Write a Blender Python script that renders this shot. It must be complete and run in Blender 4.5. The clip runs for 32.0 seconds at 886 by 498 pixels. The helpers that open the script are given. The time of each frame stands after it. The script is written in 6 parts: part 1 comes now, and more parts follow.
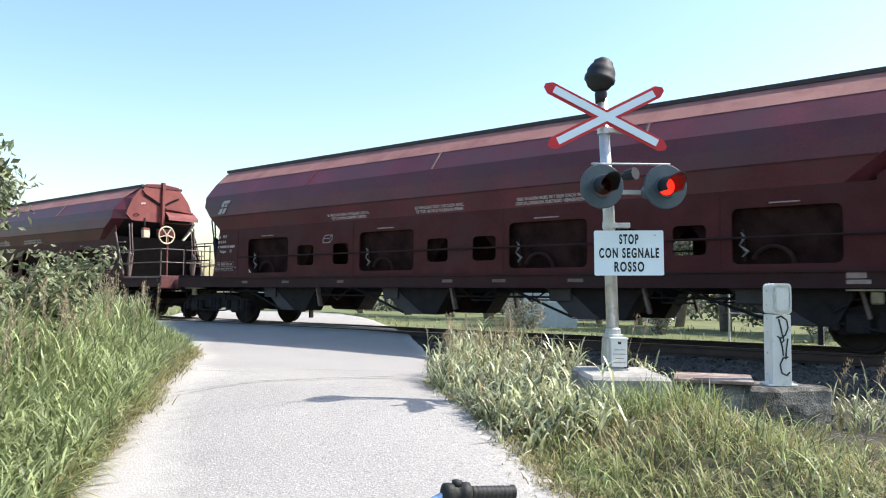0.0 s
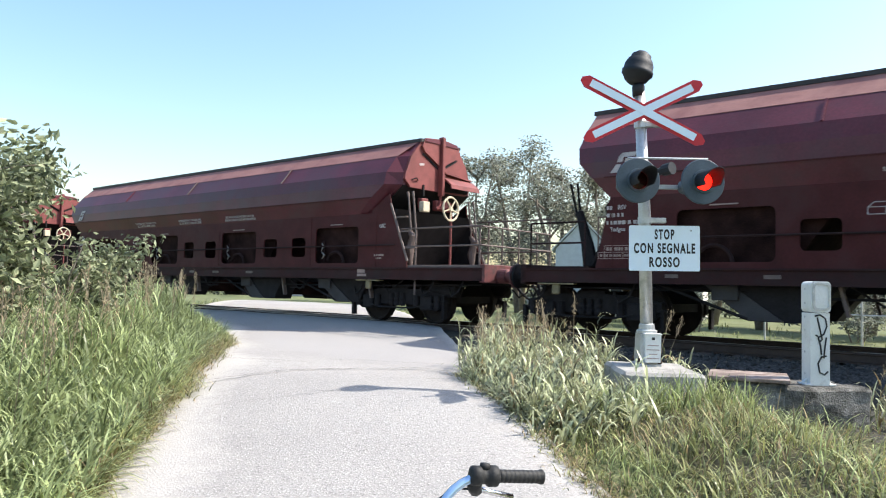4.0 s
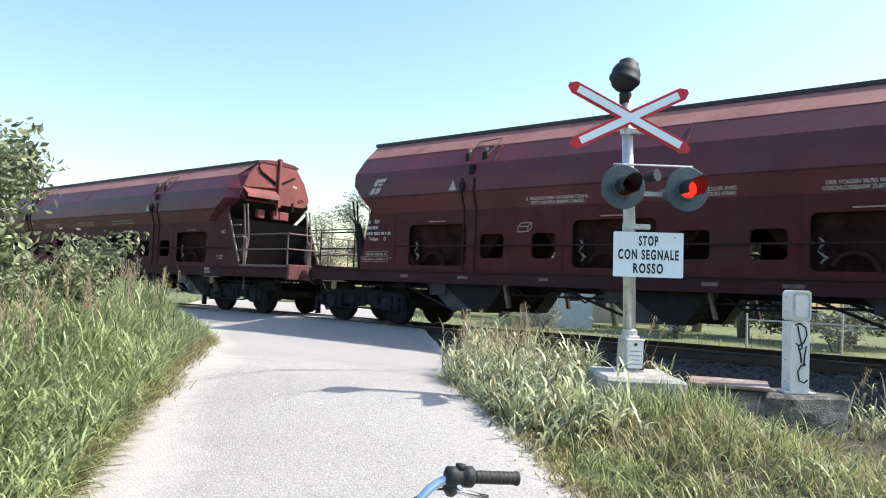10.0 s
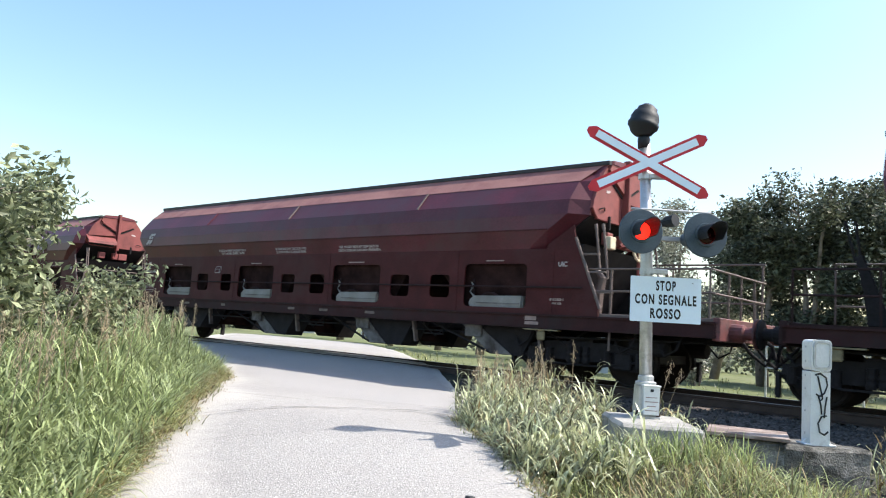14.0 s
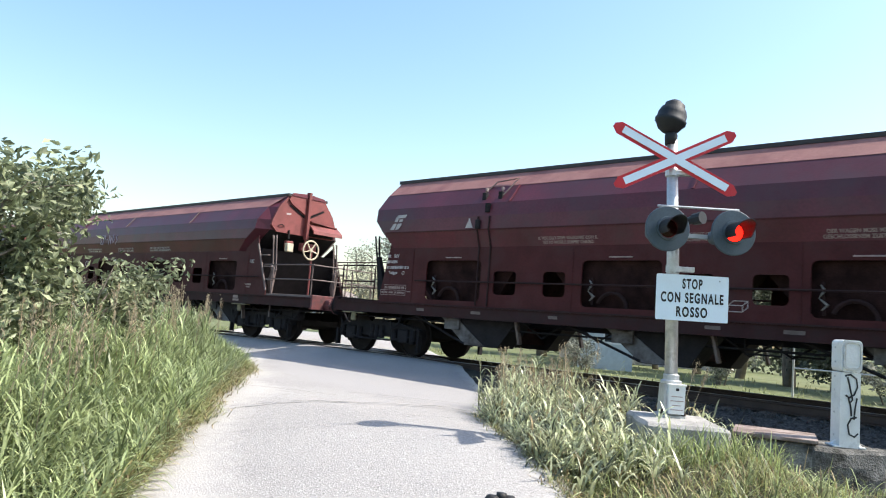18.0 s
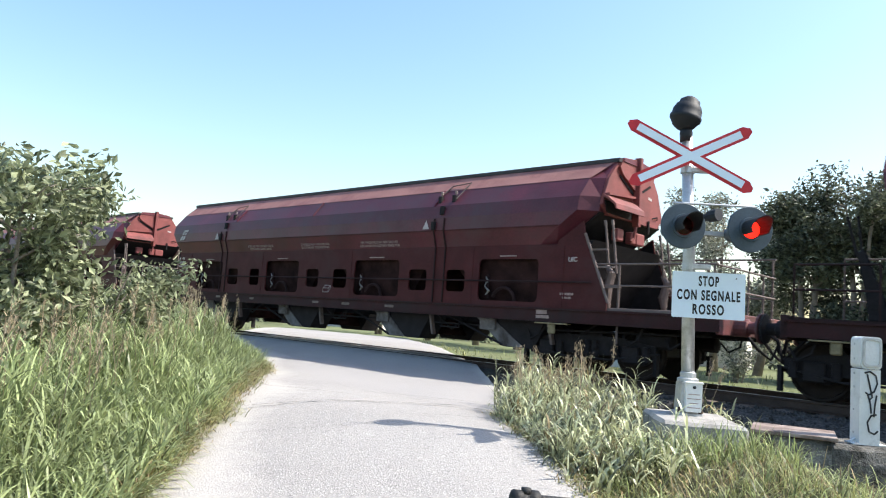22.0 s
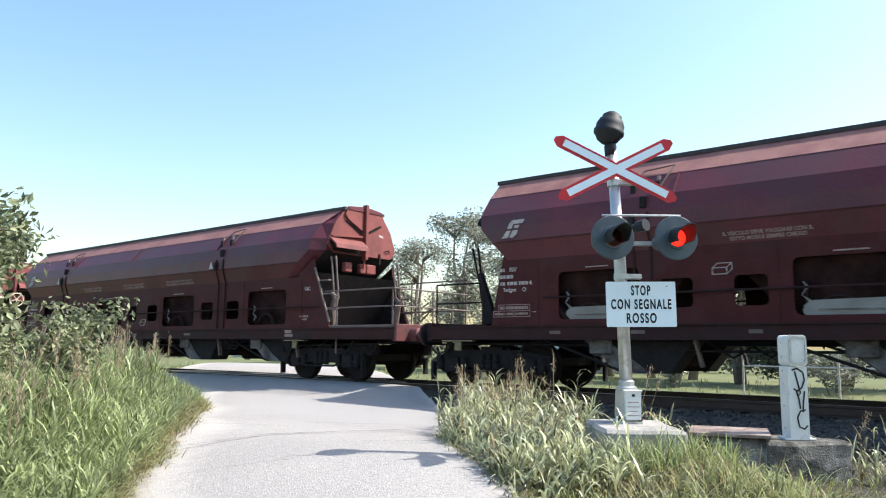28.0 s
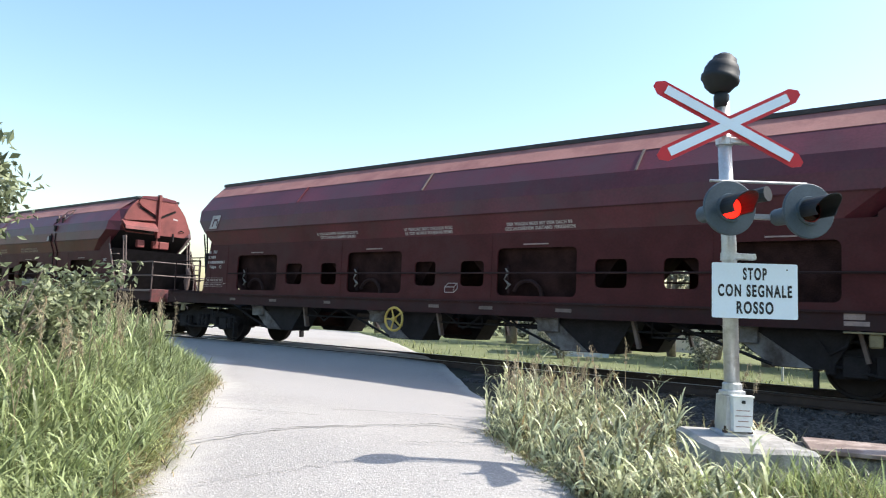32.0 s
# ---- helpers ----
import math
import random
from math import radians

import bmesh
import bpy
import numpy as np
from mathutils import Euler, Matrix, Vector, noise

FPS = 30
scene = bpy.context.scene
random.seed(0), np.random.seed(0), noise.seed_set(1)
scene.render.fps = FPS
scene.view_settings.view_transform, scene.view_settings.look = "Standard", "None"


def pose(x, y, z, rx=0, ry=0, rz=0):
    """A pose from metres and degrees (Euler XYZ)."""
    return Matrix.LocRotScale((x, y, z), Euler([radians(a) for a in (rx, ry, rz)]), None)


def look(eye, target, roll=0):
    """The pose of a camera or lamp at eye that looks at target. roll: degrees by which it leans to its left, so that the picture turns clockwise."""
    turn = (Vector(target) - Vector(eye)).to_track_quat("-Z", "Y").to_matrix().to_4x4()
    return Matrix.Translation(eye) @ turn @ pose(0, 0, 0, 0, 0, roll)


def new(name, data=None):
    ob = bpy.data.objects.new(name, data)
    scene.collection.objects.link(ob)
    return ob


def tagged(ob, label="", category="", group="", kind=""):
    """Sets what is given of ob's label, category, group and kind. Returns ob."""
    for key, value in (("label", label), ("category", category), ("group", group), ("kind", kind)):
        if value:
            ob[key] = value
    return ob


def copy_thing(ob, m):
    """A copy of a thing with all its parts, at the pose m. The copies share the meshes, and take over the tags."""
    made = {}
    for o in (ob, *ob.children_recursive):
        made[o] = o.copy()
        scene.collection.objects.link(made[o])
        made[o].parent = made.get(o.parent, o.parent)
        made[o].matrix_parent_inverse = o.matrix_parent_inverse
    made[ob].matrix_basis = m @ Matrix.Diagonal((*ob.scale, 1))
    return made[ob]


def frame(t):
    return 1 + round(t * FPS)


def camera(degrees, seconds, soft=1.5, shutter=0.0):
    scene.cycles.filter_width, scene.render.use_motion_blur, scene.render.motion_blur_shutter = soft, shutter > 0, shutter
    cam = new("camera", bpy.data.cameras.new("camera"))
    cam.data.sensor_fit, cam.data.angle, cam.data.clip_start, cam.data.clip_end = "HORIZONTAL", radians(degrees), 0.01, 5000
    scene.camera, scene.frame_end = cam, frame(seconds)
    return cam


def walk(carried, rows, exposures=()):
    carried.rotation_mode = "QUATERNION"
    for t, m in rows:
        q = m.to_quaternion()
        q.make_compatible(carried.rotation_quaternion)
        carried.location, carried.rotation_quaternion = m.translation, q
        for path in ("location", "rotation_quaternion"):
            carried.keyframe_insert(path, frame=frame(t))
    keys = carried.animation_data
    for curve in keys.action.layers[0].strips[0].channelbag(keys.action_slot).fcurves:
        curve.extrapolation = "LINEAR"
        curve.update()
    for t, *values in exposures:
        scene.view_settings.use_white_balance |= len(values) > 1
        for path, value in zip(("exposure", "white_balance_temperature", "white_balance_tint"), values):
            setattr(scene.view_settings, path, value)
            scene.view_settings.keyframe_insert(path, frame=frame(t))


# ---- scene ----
# Camera: hand-held at a level crossing, then it starts to roll forward.
cam = camera(62.18, 32.0, soft=1.1, shutter=0.1)
PATH = [
    (0.0, 0.022, 0.025, 0.813, 93.50, -0.50, -0.00),
    (0.5, 0.014, 0.016, 0.804, 94.15, -0.64, 0.49),
    (1.0, 0.011, 0.013, 0.805, 94.31, -0.55, 0.12),
    (1.5, 0.009, 0.007, 0.805, 94.17, -1.10, 0.82),
    (2.0, 0.014, 0.012, 0.805, 93.46, -1.45, 0.07),
    (2.5, 0.005, 0.006, 0.803, 93.19, -1.50, 0.50),
    (3.0, -0.004, -0.001, 0.801, 93.25, -1.48, 1.58),
    (3.5, -0.004, 0.002, 0.801, 93.10, -1.28, 2.23),
    (5.5, -0.008, -0.003, 0.801, 92.74, -1.90, 2.46),
    (6.0, -0.001, -0.005, 0.803, 92.64, -2.05, 2.27),
    (6.5, -0.001, 0.001, 0.802, 92.84, -2.25, 1.88),
    (7.0, -0.001, 0.002, 0.802, 92.94, -2.33, 1.58),
    (7.5, 0.001, 0.007, 0.805, 92.88, -2.73, 1.47),
    (8.0, 0.009, 0.012, 0.803, 92.68, -2.59, 0.76),
    (8.5, 0.006, 0.009, 0.801, 93.00, -2.59, 0.53),
    (9.0, 0.004, 0.004, 0.801, 93.34, -2.63, 1.29),
    (9.5, 0.001, 0.003, 0.803, 93.36, -2.67, 1.45),
    (10.0, 0.006, 0.001, 0.798, 93.22, -2.43, 1.23),
    (10.5, 0.006, 0.003, 0.804, 92.91, -3.01, 1.05),
    (11.0, 0.008, 0.018, 0.813, 93.20, -1.88, 1.29),
    (11.5, 0.019, 0.014, 0.802, 93.87, -2.07, -0.24),
    (12.0, 0.020, 0.018, 0.805, 94.17, -3.25, -0.86),
    (12.5, 0.021, 0.019, 0.805, 94.49, -2.81, -1.39),
    (13.0, 0.021, 0.013, 0.807, 94.72, -2.08, -1.00),
    (13.5, 0.001, -0.001, 0.802, 94.89, -3.09, 2.12),
    (14.0, 0.002, -0.011, 0.802, 96.23, -3.86, 2.37),
    (14.5, -0.001, -0.008, 0.804, 95.67, -3.80, 3.54),
    (16.5, -0.006, 0.000, 0.802, 95.50, -4.40, 3.97),
    (17.0, -0.006, 0.000, 0.804, 95.42, -4.40, 4.03),
    (17.5, -0.003, -0.001, 0.807, 95.60, -4.32, 3.73),
    (18.0, -0.008, -0.004, 0.803, 95.80, -4.43, 4.13),
    (18.5, -0.010, 0.003, 0.806, 95.99, -4.25, 5.14),
    (19.0, -0.008, -0.003, 0.806, 96.45, -4.67, 5.27),
    (19.5, -0.010, -0.010, 0.803, 96.20, -4.98, 4.92),
    (20.0, -0.010, -0.006, 0.804, 95.54, -5.34, 5.01),
    (20.5, -0.012, 0.000, 0.809, 95.17, -5.03, 4.61),
    (21.0, -0.011, -0.006, 0.806, 95.87, -5.51, 4.33),
    (21.5, -0.013, -0.018, 0.802, 95.91, -4.58, 4.53),
    (22.0, -0.015, -0.019, 0.803, 95.63, -4.10, 5.27),
    (22.5, -0.012, -0.016, 0.803, 94.98, -3.56, 5.58),
    (23.0, -0.013, -0.014, 0.805, 94.74, -3.74, 4.92),
    (23.5, -0.014, -0.005, 0.806, 94.82, -3.99, 4.46),
    (24.0, -0.015, -0.010, 0.805, 95.26, -4.03, 4.49),
    (24.5, -0.021, -0.020, 0.807, 95.93, -3.47, 6.07),
    (26.5, -0.010, -0.028, 0.799, 94.24, -1.15, 5.94),
    (27.0, -0.006, -0.017, 0.802, 95.24, -2.25, 5.35),
    (27.5, -0.000, -0.004, 0.805, 97.64, -0.81, 3.00),
    (28.0, 0.002, 0.001, 0.805, 97.54, -0.52, 0.74),
    (28.5, 0.000, -0.004, 0.804, 97.69, -0.16, 1.57),
    (29.0, -0.000, -0.007, 0.803, 97.50, 0.31, 1.91),
    (29.5, 0.002, -0.001, 0.804, 97.10, 0.38, 2.41),
    (30.0, 0.006, 0.003, 0.805, 97.54, -0.47, 2.08),
    (30.5, 0.006, 0.006, 0.806, 96.63, -1.26, 1.05),
    (31.0, 0.005, 0.003, 0.805, 95.12, -1.62, 1.16),
    (31.5, -0.163, 0.127, 0.880, 94.60, -2.15, 2.11),
    (32.0, -0.537, 1.273, 0.950, 94.95, -2.40, 0.89),
]
walk(cam, [(r[0], pose(*r[1:])) for r in PATH])

# Sky and sun.
SUN_FROM = Vector((0.83, 0.06, 1.0)).normalized()
world = bpy.data.worlds.new("sky")
scene.world = world
world.use_nodes = True
wn = world.node_tree.nodes
sky = wn.new("ShaderNodeTexSky")
sky.sky_type = "NISHITA"
sky.sun_disc = False
sky.sun_elevation = math.asin(SUN_FROM.z)
sky.sun_rotation = math.atan2(SUN_FROM.x, SUN_FROM.y)
sky.air_density = 1.3
sky.dust_density = 1.8
sky.ozone_density = 0.4
deep = wn.new("ShaderNodeHueSaturation")
deep.inputs["Saturation"].default_value = 1.21
world.node_tree.links.new(sky.outputs[0], deep.inputs["Color"])
world.node_tree.links.new(deep.outputs[0], wn["Background"].inputs[0])
wn["Background"].inputs[1].default_value = 0.147
sun = new("sun", bpy.data.lights.new("sun", "SUN"))
sun.data.energy = 4.0
sun.data.angle = radians(0.55)
sun.data.color = (1.0, 0.95, 0.87)
sun.matrix_world = look(SUN_FROM * 60, (0, 0, 0))
scene.view_settings.exposure = 0.95

# The track: u runs along the rails (the way the train goes), n across them, away from the viewer.
TRACK_D = 12.95
TRACK_TURN = 141.93
ub = radians(90 - 51.93)
N2 = Vector((math.sin(ub), math.cos(ub), 0))
U2 = Vector((-math.cos(ub), math.sin(ub), 0))
SPEED = 7.938
PITCH = 20.98
S0 = 17.04


def on_track(s, off=0.0, z=0.0):
    """A point s metres along the rails, off metres from their middle towards the viewer."""
    return U2 * s + N2 * (TRACK_D - off) + Vector((0, 0, z))


def along(x, y):
    p = Vector((x, y, 0))
    return p.dot(U2), p.dot(N2)


# ---------------------------------------------------------------- materials
def nodes_of(m):
    return m.node_tree.nodes, m.node_tree.links


def mat(name, col, rough=0.6, metal=0.0, var=0.25, scale=6.0, fine=60.0, bump=0.15, dirt=None, dirt_at=0.55, dirt_scale=1.3, per_object=0.0, per_island=0.0, spec=0.4):
    """Paint, stone or metal with coarse stains, fine grain and a little relief."""
    m = bpy.data.materials.new(name)
    m.use_nodes = True
    nd, ln = nodes_of(m)
    bsdf = nd["Principled BSDF"]
    bsdf.inputs["Roughness"].default_value = rough
    bsdf.inputs["Metallic"].default_value = metal
    bsdf.inputs["Specular IOR Level"].default_value = spec
    tc = nd.new("ShaderNodeTexCoord")
    n1 = nd.new("ShaderNodeTexNoise")
    n1.inputs["Scale"].default_value = scale
    n1.inputs["Detail"].default_value = 5
    ln.new(tc.outputs["Object"], n1.inputs["Vector"])
    n2 = nd.new("ShaderNodeTexNoise")
    n2.inputs["Scale"].default_value = fine
    n2.inputs["Detail"].default_value = 3
    ln.new(tc.outputs["Object"], n2.inputs["Vector"])
    ramp = nd.new("ShaderNodeMapRange")
    ramp.inputs["From Min"].default_value = 0.25
    ramp.inputs["From Max"].default_value = 0.75
    ramp.inputs["To Min"].default_value = 1 - var
    ramp.inputs["To Max"].default_value = 1 + var
    ln.new(n1.outputs["Fac"], ramp.inputs["Value"])
    r2 = nd.new("ShaderNodeMapRange")
    r2.inputs["From Min"].default_value = 0.25
    r2.inputs["From Max"].default_value = 0.75
    r2.inputs["To Min"].default_value = 1 - var * 0.6
    r2.inputs["To Max"].default_value = 1 + var * 0.6
    ln.new(n2.outputs["Fac"], r2.inputs["Value"])
    mul = nd.new("ShaderNodeMath")
    mul.operation = "MULTIPLY"
    ln.new(ramp.outputs[0], mul.inputs[0])
    ln.new(r2.outputs[0], mul.inputs[1])
    fac = mul.outputs[0]
    for amount, node, sock in ((per_object, "ShaderNodeObjectInfo", "Random"), (per_island, "ShaderNodeNewGeometry", "Random Per Island")):
        if amount:
            info = nd.new(node)
            r3 = nd.new("ShaderNodeMapRange")
            r3.inputs["To Min"].default_value = 1 - amount
            r3.inputs["To Max"].default_value = 1 + amount
            ln.new(info.outputs[sock], r3.inputs["Value"])
            m2 = nd.new("ShaderNodeMath")
            m2.operation = "MULTIPLY"
            ln.new(fac, m2.inputs[0])
            ln.new(r3.outputs[0], m2.inputs[1])
            fac = m2.outputs[0]
    tint = nd.new("ShaderNodeVectorMath")
    tint.operation = "SCALE"
    tint.inputs[0].default_value = col
    ln.new(fac, tint.inputs["Scale"])
    out = tint.outputs[0]
    if dirt:
        n3 = nd.new("ShaderNodeTexNoise")
        n3.inputs["Scale"].default_value = dirt_scale
        n3.inputs["Detail"].default_value = 8
        n3.inputs["Roughness"].default_value = 0.65
        ln.new(tc.outputs["Object"], n3.inputs["Vector"])
        r4 = nd.new("ShaderNodeMapRange")
        r4.inputs["From Min"].default_value = dirt_at - 0.08
        r4.inputs["From Max"].default_value = dirt_at + 0.12
        ln.new(n3.outputs["Fac"], r4.inputs["Value"])
        mix = nd.new("ShaderNodeMix")
        mix.data_type = "RGBA"
        ln.new(r4.outputs[0], mix.inputs["Factor"])
        ln.new(out, mix.inputs["A"])
        mix.inputs["B"].default_value = (*dirt, 1)
        out = mix.outputs["Result"]
    ln.new(out, bsdf.inputs["Base Color"])
    if bump:
        bp = nd.new("ShaderNodeBump")
        bp.inputs["Strength"].default_value = bump
        bp.inputs["Distance"].default_value = 0.02
        ln.new(n2.outputs["Fac"], bp.inputs["Height"])
        ln.new(bp.outputs[0], bsdf.inputs["Normal"])
    return m


def leaf_mat(name, col, var=0.35, hue=(1.25, 1.1, 0.6), rough=0.55, through_light=0.25):
    """Blades and leaves: each island its own green, some light passes through."""
    m = bpy.data.materials.new(name)
    m.use_nodes = True
    nd, ln = nodes_of(m)
    bsdf = nd["Principled BSDF"]
    bsdf.inputs["Roughness"].default_value = rough
    bsdf.inputs["Specular IOR Level"].default_value = 0.35
    geo = nd.new("ShaderNodeNewGeometry")
    mix = nd.new("ShaderNodeMix")
    mix.data_type = "RGBA"
    ln.new(geo.outputs["Random Per Island"], mix.inputs["Factor"])
    mix.inputs["A"].default_value = (*[c * (1 - var) for c in col], 1)
    mix.inputs["B"].default_value = (*[c * (1 + var) * h for c, h in zip(col, hue)], 1)
    tc = nd.new("ShaderNodeTexCoord")
    n1 = nd.new("ShaderNodeTexNoise")
    n1.inputs["Scale"].default_value = 0.9
    ln.new(tc.outputs["Object"], n1.inputs["Vector"])
    r = nd.new("ShaderNodeMapRange")
    r.inputs["From Min"].default_value = 0.3
    r.inputs["From Max"].default_value = 0.7
    r.inputs["To Min"].default_value = 0.75
    r.inputs["To Max"].default_value = 1.25
    ln.new(n1.outputs["Fac"], r.inputs["Value"])
    sc = nd.new("ShaderNodeVectorMath")
    sc.operation = "SCALE"
    ln.new(mix.outputs["Result"], sc.inputs[0])
    ln.new(r.outputs[0], sc.inputs["Scale"])
    ln.new(sc.outputs[0], bsdf.inputs["Base Color"])
    tr = nd.new("ShaderNodeBsdfTranslucent")
    ln.new(sc.outputs[0], tr.inputs["Color"])
    mx = nd.new("ShaderNodeMixShader")
    mx.inputs[0].default_value = through_light
    ln.new(bsdf.outputs[0], mx.inputs[1])
    ln.new(tr.outputs[0], mx.inputs[2])
    ln.new(mx.outputs[0], nd["Material Output"].inputs["Surface"])
    return m


def glow(name, col, strength):
    m = bpy.data.materials.new(name)
    m.use_nodes = True
    b = m.node_tree.nodes["Principled BSDF"]
    b.inputs["Base Color"].default_value = (*col, 1)
    b.inputs["Emission Color"].default_value = (*col, 1)
    b.inputs["Emission Strength"].default_value = strength
    return m


MAROON = mat("maroon_paint", (0.1, 0.02, 0.03), 0.46, var=0.28, scale=1.1, fine=25, bump=0.05, spec=0.36, dirt=(0.075, 0.03, 0.037), dirt_at=0.53, dirt_scale=0.7, per_object=0.08)
# Paler pink copy of the maroon: sun on the roof slope, with dust.
MAROON_SUNLIT = mat("sunlit_dusty_roof", (0.29, 0.135, 0.118), 0.7, var=0.14, scale=1.2, fine=25, bump=0.05, dirt=(0.21, 0.085, 0.08), dirt_at=0.54)
RED_END = mat("paler_red_end_paint", (0.2, 0.052, 0.048), 0.6, var=0.18, scale=2.5, fine=30, bump=0.06, dirt=(0.13, 0.036, 0.034), dirt_at=0.58, dirt_scale=2.0)
# Skirt maroon darker than the shell's: low-side shade in it, besides grime.
MAROON_LOW = mat("shaded_grimy_maroon", (0.06, 0.0115, 0.0125), 0.65, var=0.28, spec=0.22, scale=2.2, fine=25, bump=0.06, dirt=(0.055, 0.02, 0.02), dirt_at=0.56, dirt_scale=1.1)
UNDER = mat("brake_dust_underframe", (0.036, 0.02, 0.02), 0.8, spec=0.12, var=0.3, scale=4, fine=40, dirt=(0.026, 0.016, 0.016), dirt_at=0.5)
# Solebar maroon darker again, the shade under the skirt painted in.
SOLEBAR = mat("shaded_grimy_solebar", (0.036, 0.011, 0.012), 0.7, var=0.3, spec=0.22, scale=3, fine=25, bump=0.06, dirt=(0.03, 0.017, 0.017), dirt_at=0.52, dirt_scale=1.4)
RED_BEAM = mat("worn_red_beam_paint", (0.16, 0.05, 0.05), 0.6, var=0.25, scale=4, fine=30, dirt=(0.07, 0.04, 0.04), dirt_at=0.52, dirt_scale=3)
GREY_DARK = mat("sooty_grey_steel", (0.045, 0.042, 0.045), 0.75, var=0.3, scale=3)
YELLOW_DIM = mat("worn_yellow_step", (0.22, 0.18, 0.1), 0.7, var=0.3, scale=8)
# Sooty black steel; also on plates that stand for shade.
BLACK = mat("soot_and_shade_black", (0.018, 0.016, 0.0175), 0.8, spec=0.2, var=0.3, scale=5, fine=40)
RIM = mat("dark_roof_edge", (0.035, 0.03, 0.032), 0.6, var=0.25)
# Rusty plates kept near black: shade behind the openings is in the colour.
INNER = mat("shaded_rusty_steel", (0.027, 0.013, 0.0125), 0.9, spec=0.1, var=0.6, scale=3)
GREY_CHUTE = mat("dusty_grey_steel", (0.17, 0.165, 0.165), 0.75, var=0.3, scale=3, dirt=(0.05, 0.038, 0.034), dirt_at=0.52, dirt_scale=2)
GATE_GREY = mat("pale_grey_housing_paint", (0.24, 0.232, 0.22), 0.6, var=0.2, scale=3, dirt=(0.2, 0.18, 0.16), dirt_at=0.54, dirt_scale=2)
RAILING = mat("weathered_rail_paint", (0.14, 0.105, 0.095), 0.6, var=0.25, scale=6)
WHEEL = mat("brown_wheel_steel", (0.026, 0.021, 0.02), 0.75, spec=0.1, var=0.25, scale=5)
CREAM = mat("cream_handwheel_paint", (0.6, 0.52, 0.38), 0.5, var=0.2)
YELLOW = mat("yellow_brake_wheel_paint", (0.5, 0.36, 0.08), 0.5, var=0.2)
LETTER = mat("faded_white_lettering", (0.42, 0.37, 0.36), 0.7, var=0.25, scale=8, bump=0)
LETTER_DIM = mat("worn_lettering", (0.3, 0.22, 0.2), 0.7, var=0.3, scale=8, bump=0)
GRAFFITI = mat("pale_spray_paint", (0.42, 0.36, 0.42), 0.6, var=0.3, scale=6, bump=0)
RAIL_STEEL = mat("rusty_rail", (0.05, 0.032, 0.025), 0.7, var=0.3, scale=5)
RAIL_TOP = mat("polished_rail_head", (0.42, 0.41, 0.4), 0.28, metal=0.9, var=0.1)
SLEEPER = mat("weathered_sleeper", (0.13, 0.1, 0.085), 0.9, var=0.3, scale=6, per_object=0.2)
# Ballast darkened: the train's shadow is mixed into the stone colour.
BALLAST = mat("shaded_ballast_stone", (0.055, 0.052, 0.05), 0.9, var=0.3, scale=6, fine=50, per_island=0.45)
GALV = mat("galvanised_steel", (0.52, 0.53, 0.54), 0.42, metal=0.55, var=0.14, scale=9, fine=70, bump=0.04, dirt=(0.3, 0.3, 0.3), dirt_at=0.6, dirt_scale=6)
# White sheeting tinted blue; the reflected sky is in its base colour.
WHITE_SIGN = mat("sky_tinted_sign_sheet", (0.74, 0.85, 0.94), 0.35, var=0.03, scale=5, bump=0.0)
RED_SIGN = mat("red_sign_sheet", (0.55, 0.02, 0.03), 0.4, var=0.08, scale=5, bump=0.0)
INK = mat("black_ink", (0.015, 0.017, 0.02), 0.5, var=0.1, bump=0.0)
LAMP_BLACK = mat("matt_black_lamp_paint", (0.013, 0.016, 0.021), 0.62, var=0.15, scale=8, bump=0.05)
LAMP_PLATE = mat("slate_lamp_plate", (0.05, 0.074, 0.096), 0.55, var=0.18, scale=7, bump=0.05)
LAMP_DARK = mat("unlit_red_glass", (0.022, 0.004, 0.004), 0.15, var=0.05, bump=0)
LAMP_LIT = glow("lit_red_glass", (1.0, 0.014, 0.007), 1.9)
BOX_GREY = mat("pale_grey_cabinet_paint", (0.7, 0.71, 0.69), 0.5, var=0.08, scale=6, bump=0.04, dirt=(0.4, 0.39, 0.36), dirt_at=0.64, dirt_scale=5)
CONCRETE = mat("weathered_concrete", (0.36, 0.345, 0.32), 0.9, var=0.2, scale=5, fine=70, bump=0.35, dirt=(0.2, 0.19, 0.175), dirt_at=0.55, dirt_scale=4)
OLD_CONCRETE = mat("dark_stained_concrete", (0.24, 0.23, 0.21), 0.95, var=0.45, scale=6, fine=60, bump=0.9, dirt=(0.05, 0.048, 0.042), dirt_at=0.45, dirt_scale=3.5)
RUST_PLATE = mat("rusty_cover_plate", (0.19, 0.14, 0.12), 0.8, var=0.25, scale=6, dirt=(0.4, 0.33, 0.29), dirt_at=0.55, dirt_scale=5)
WHITE_PAINT = mat("white_painted_steel", (0.7, 0.7, 0.68), 0.5, var=0.1)
BARK = mat("grey_bark", (0.2, 0.17, 0.14), 0.9, var=0.3, scale=6, bump=0.4)
SHED_WALL = mat("pale_shed_cladding", (0.5, 0.55, 0.55), 0.7, var=0.1)
ROOF_TILE = mat("grey_brown_roof", (0.25, 0.2, 0.18), 0.85, var=0.25)
HOUSE_WALL = mat("cream_plaster", (0.6, 0.56, 0.5), 0.85, var=0.1)
WINDOW_DARK = mat("dark_window_glass", (0.04, 0.05, 0.06), 0.1, var=0.1, bump=0)
RUBBER = mat("black_rubber", (0.018, 0.018, 0.018), 0.65, var=0.2, scale=30)
CHROME = mat("bright_alloy", (0.75, 0.75, 0.77), 0.2, metal=1.0, var=0.05, bump=0)
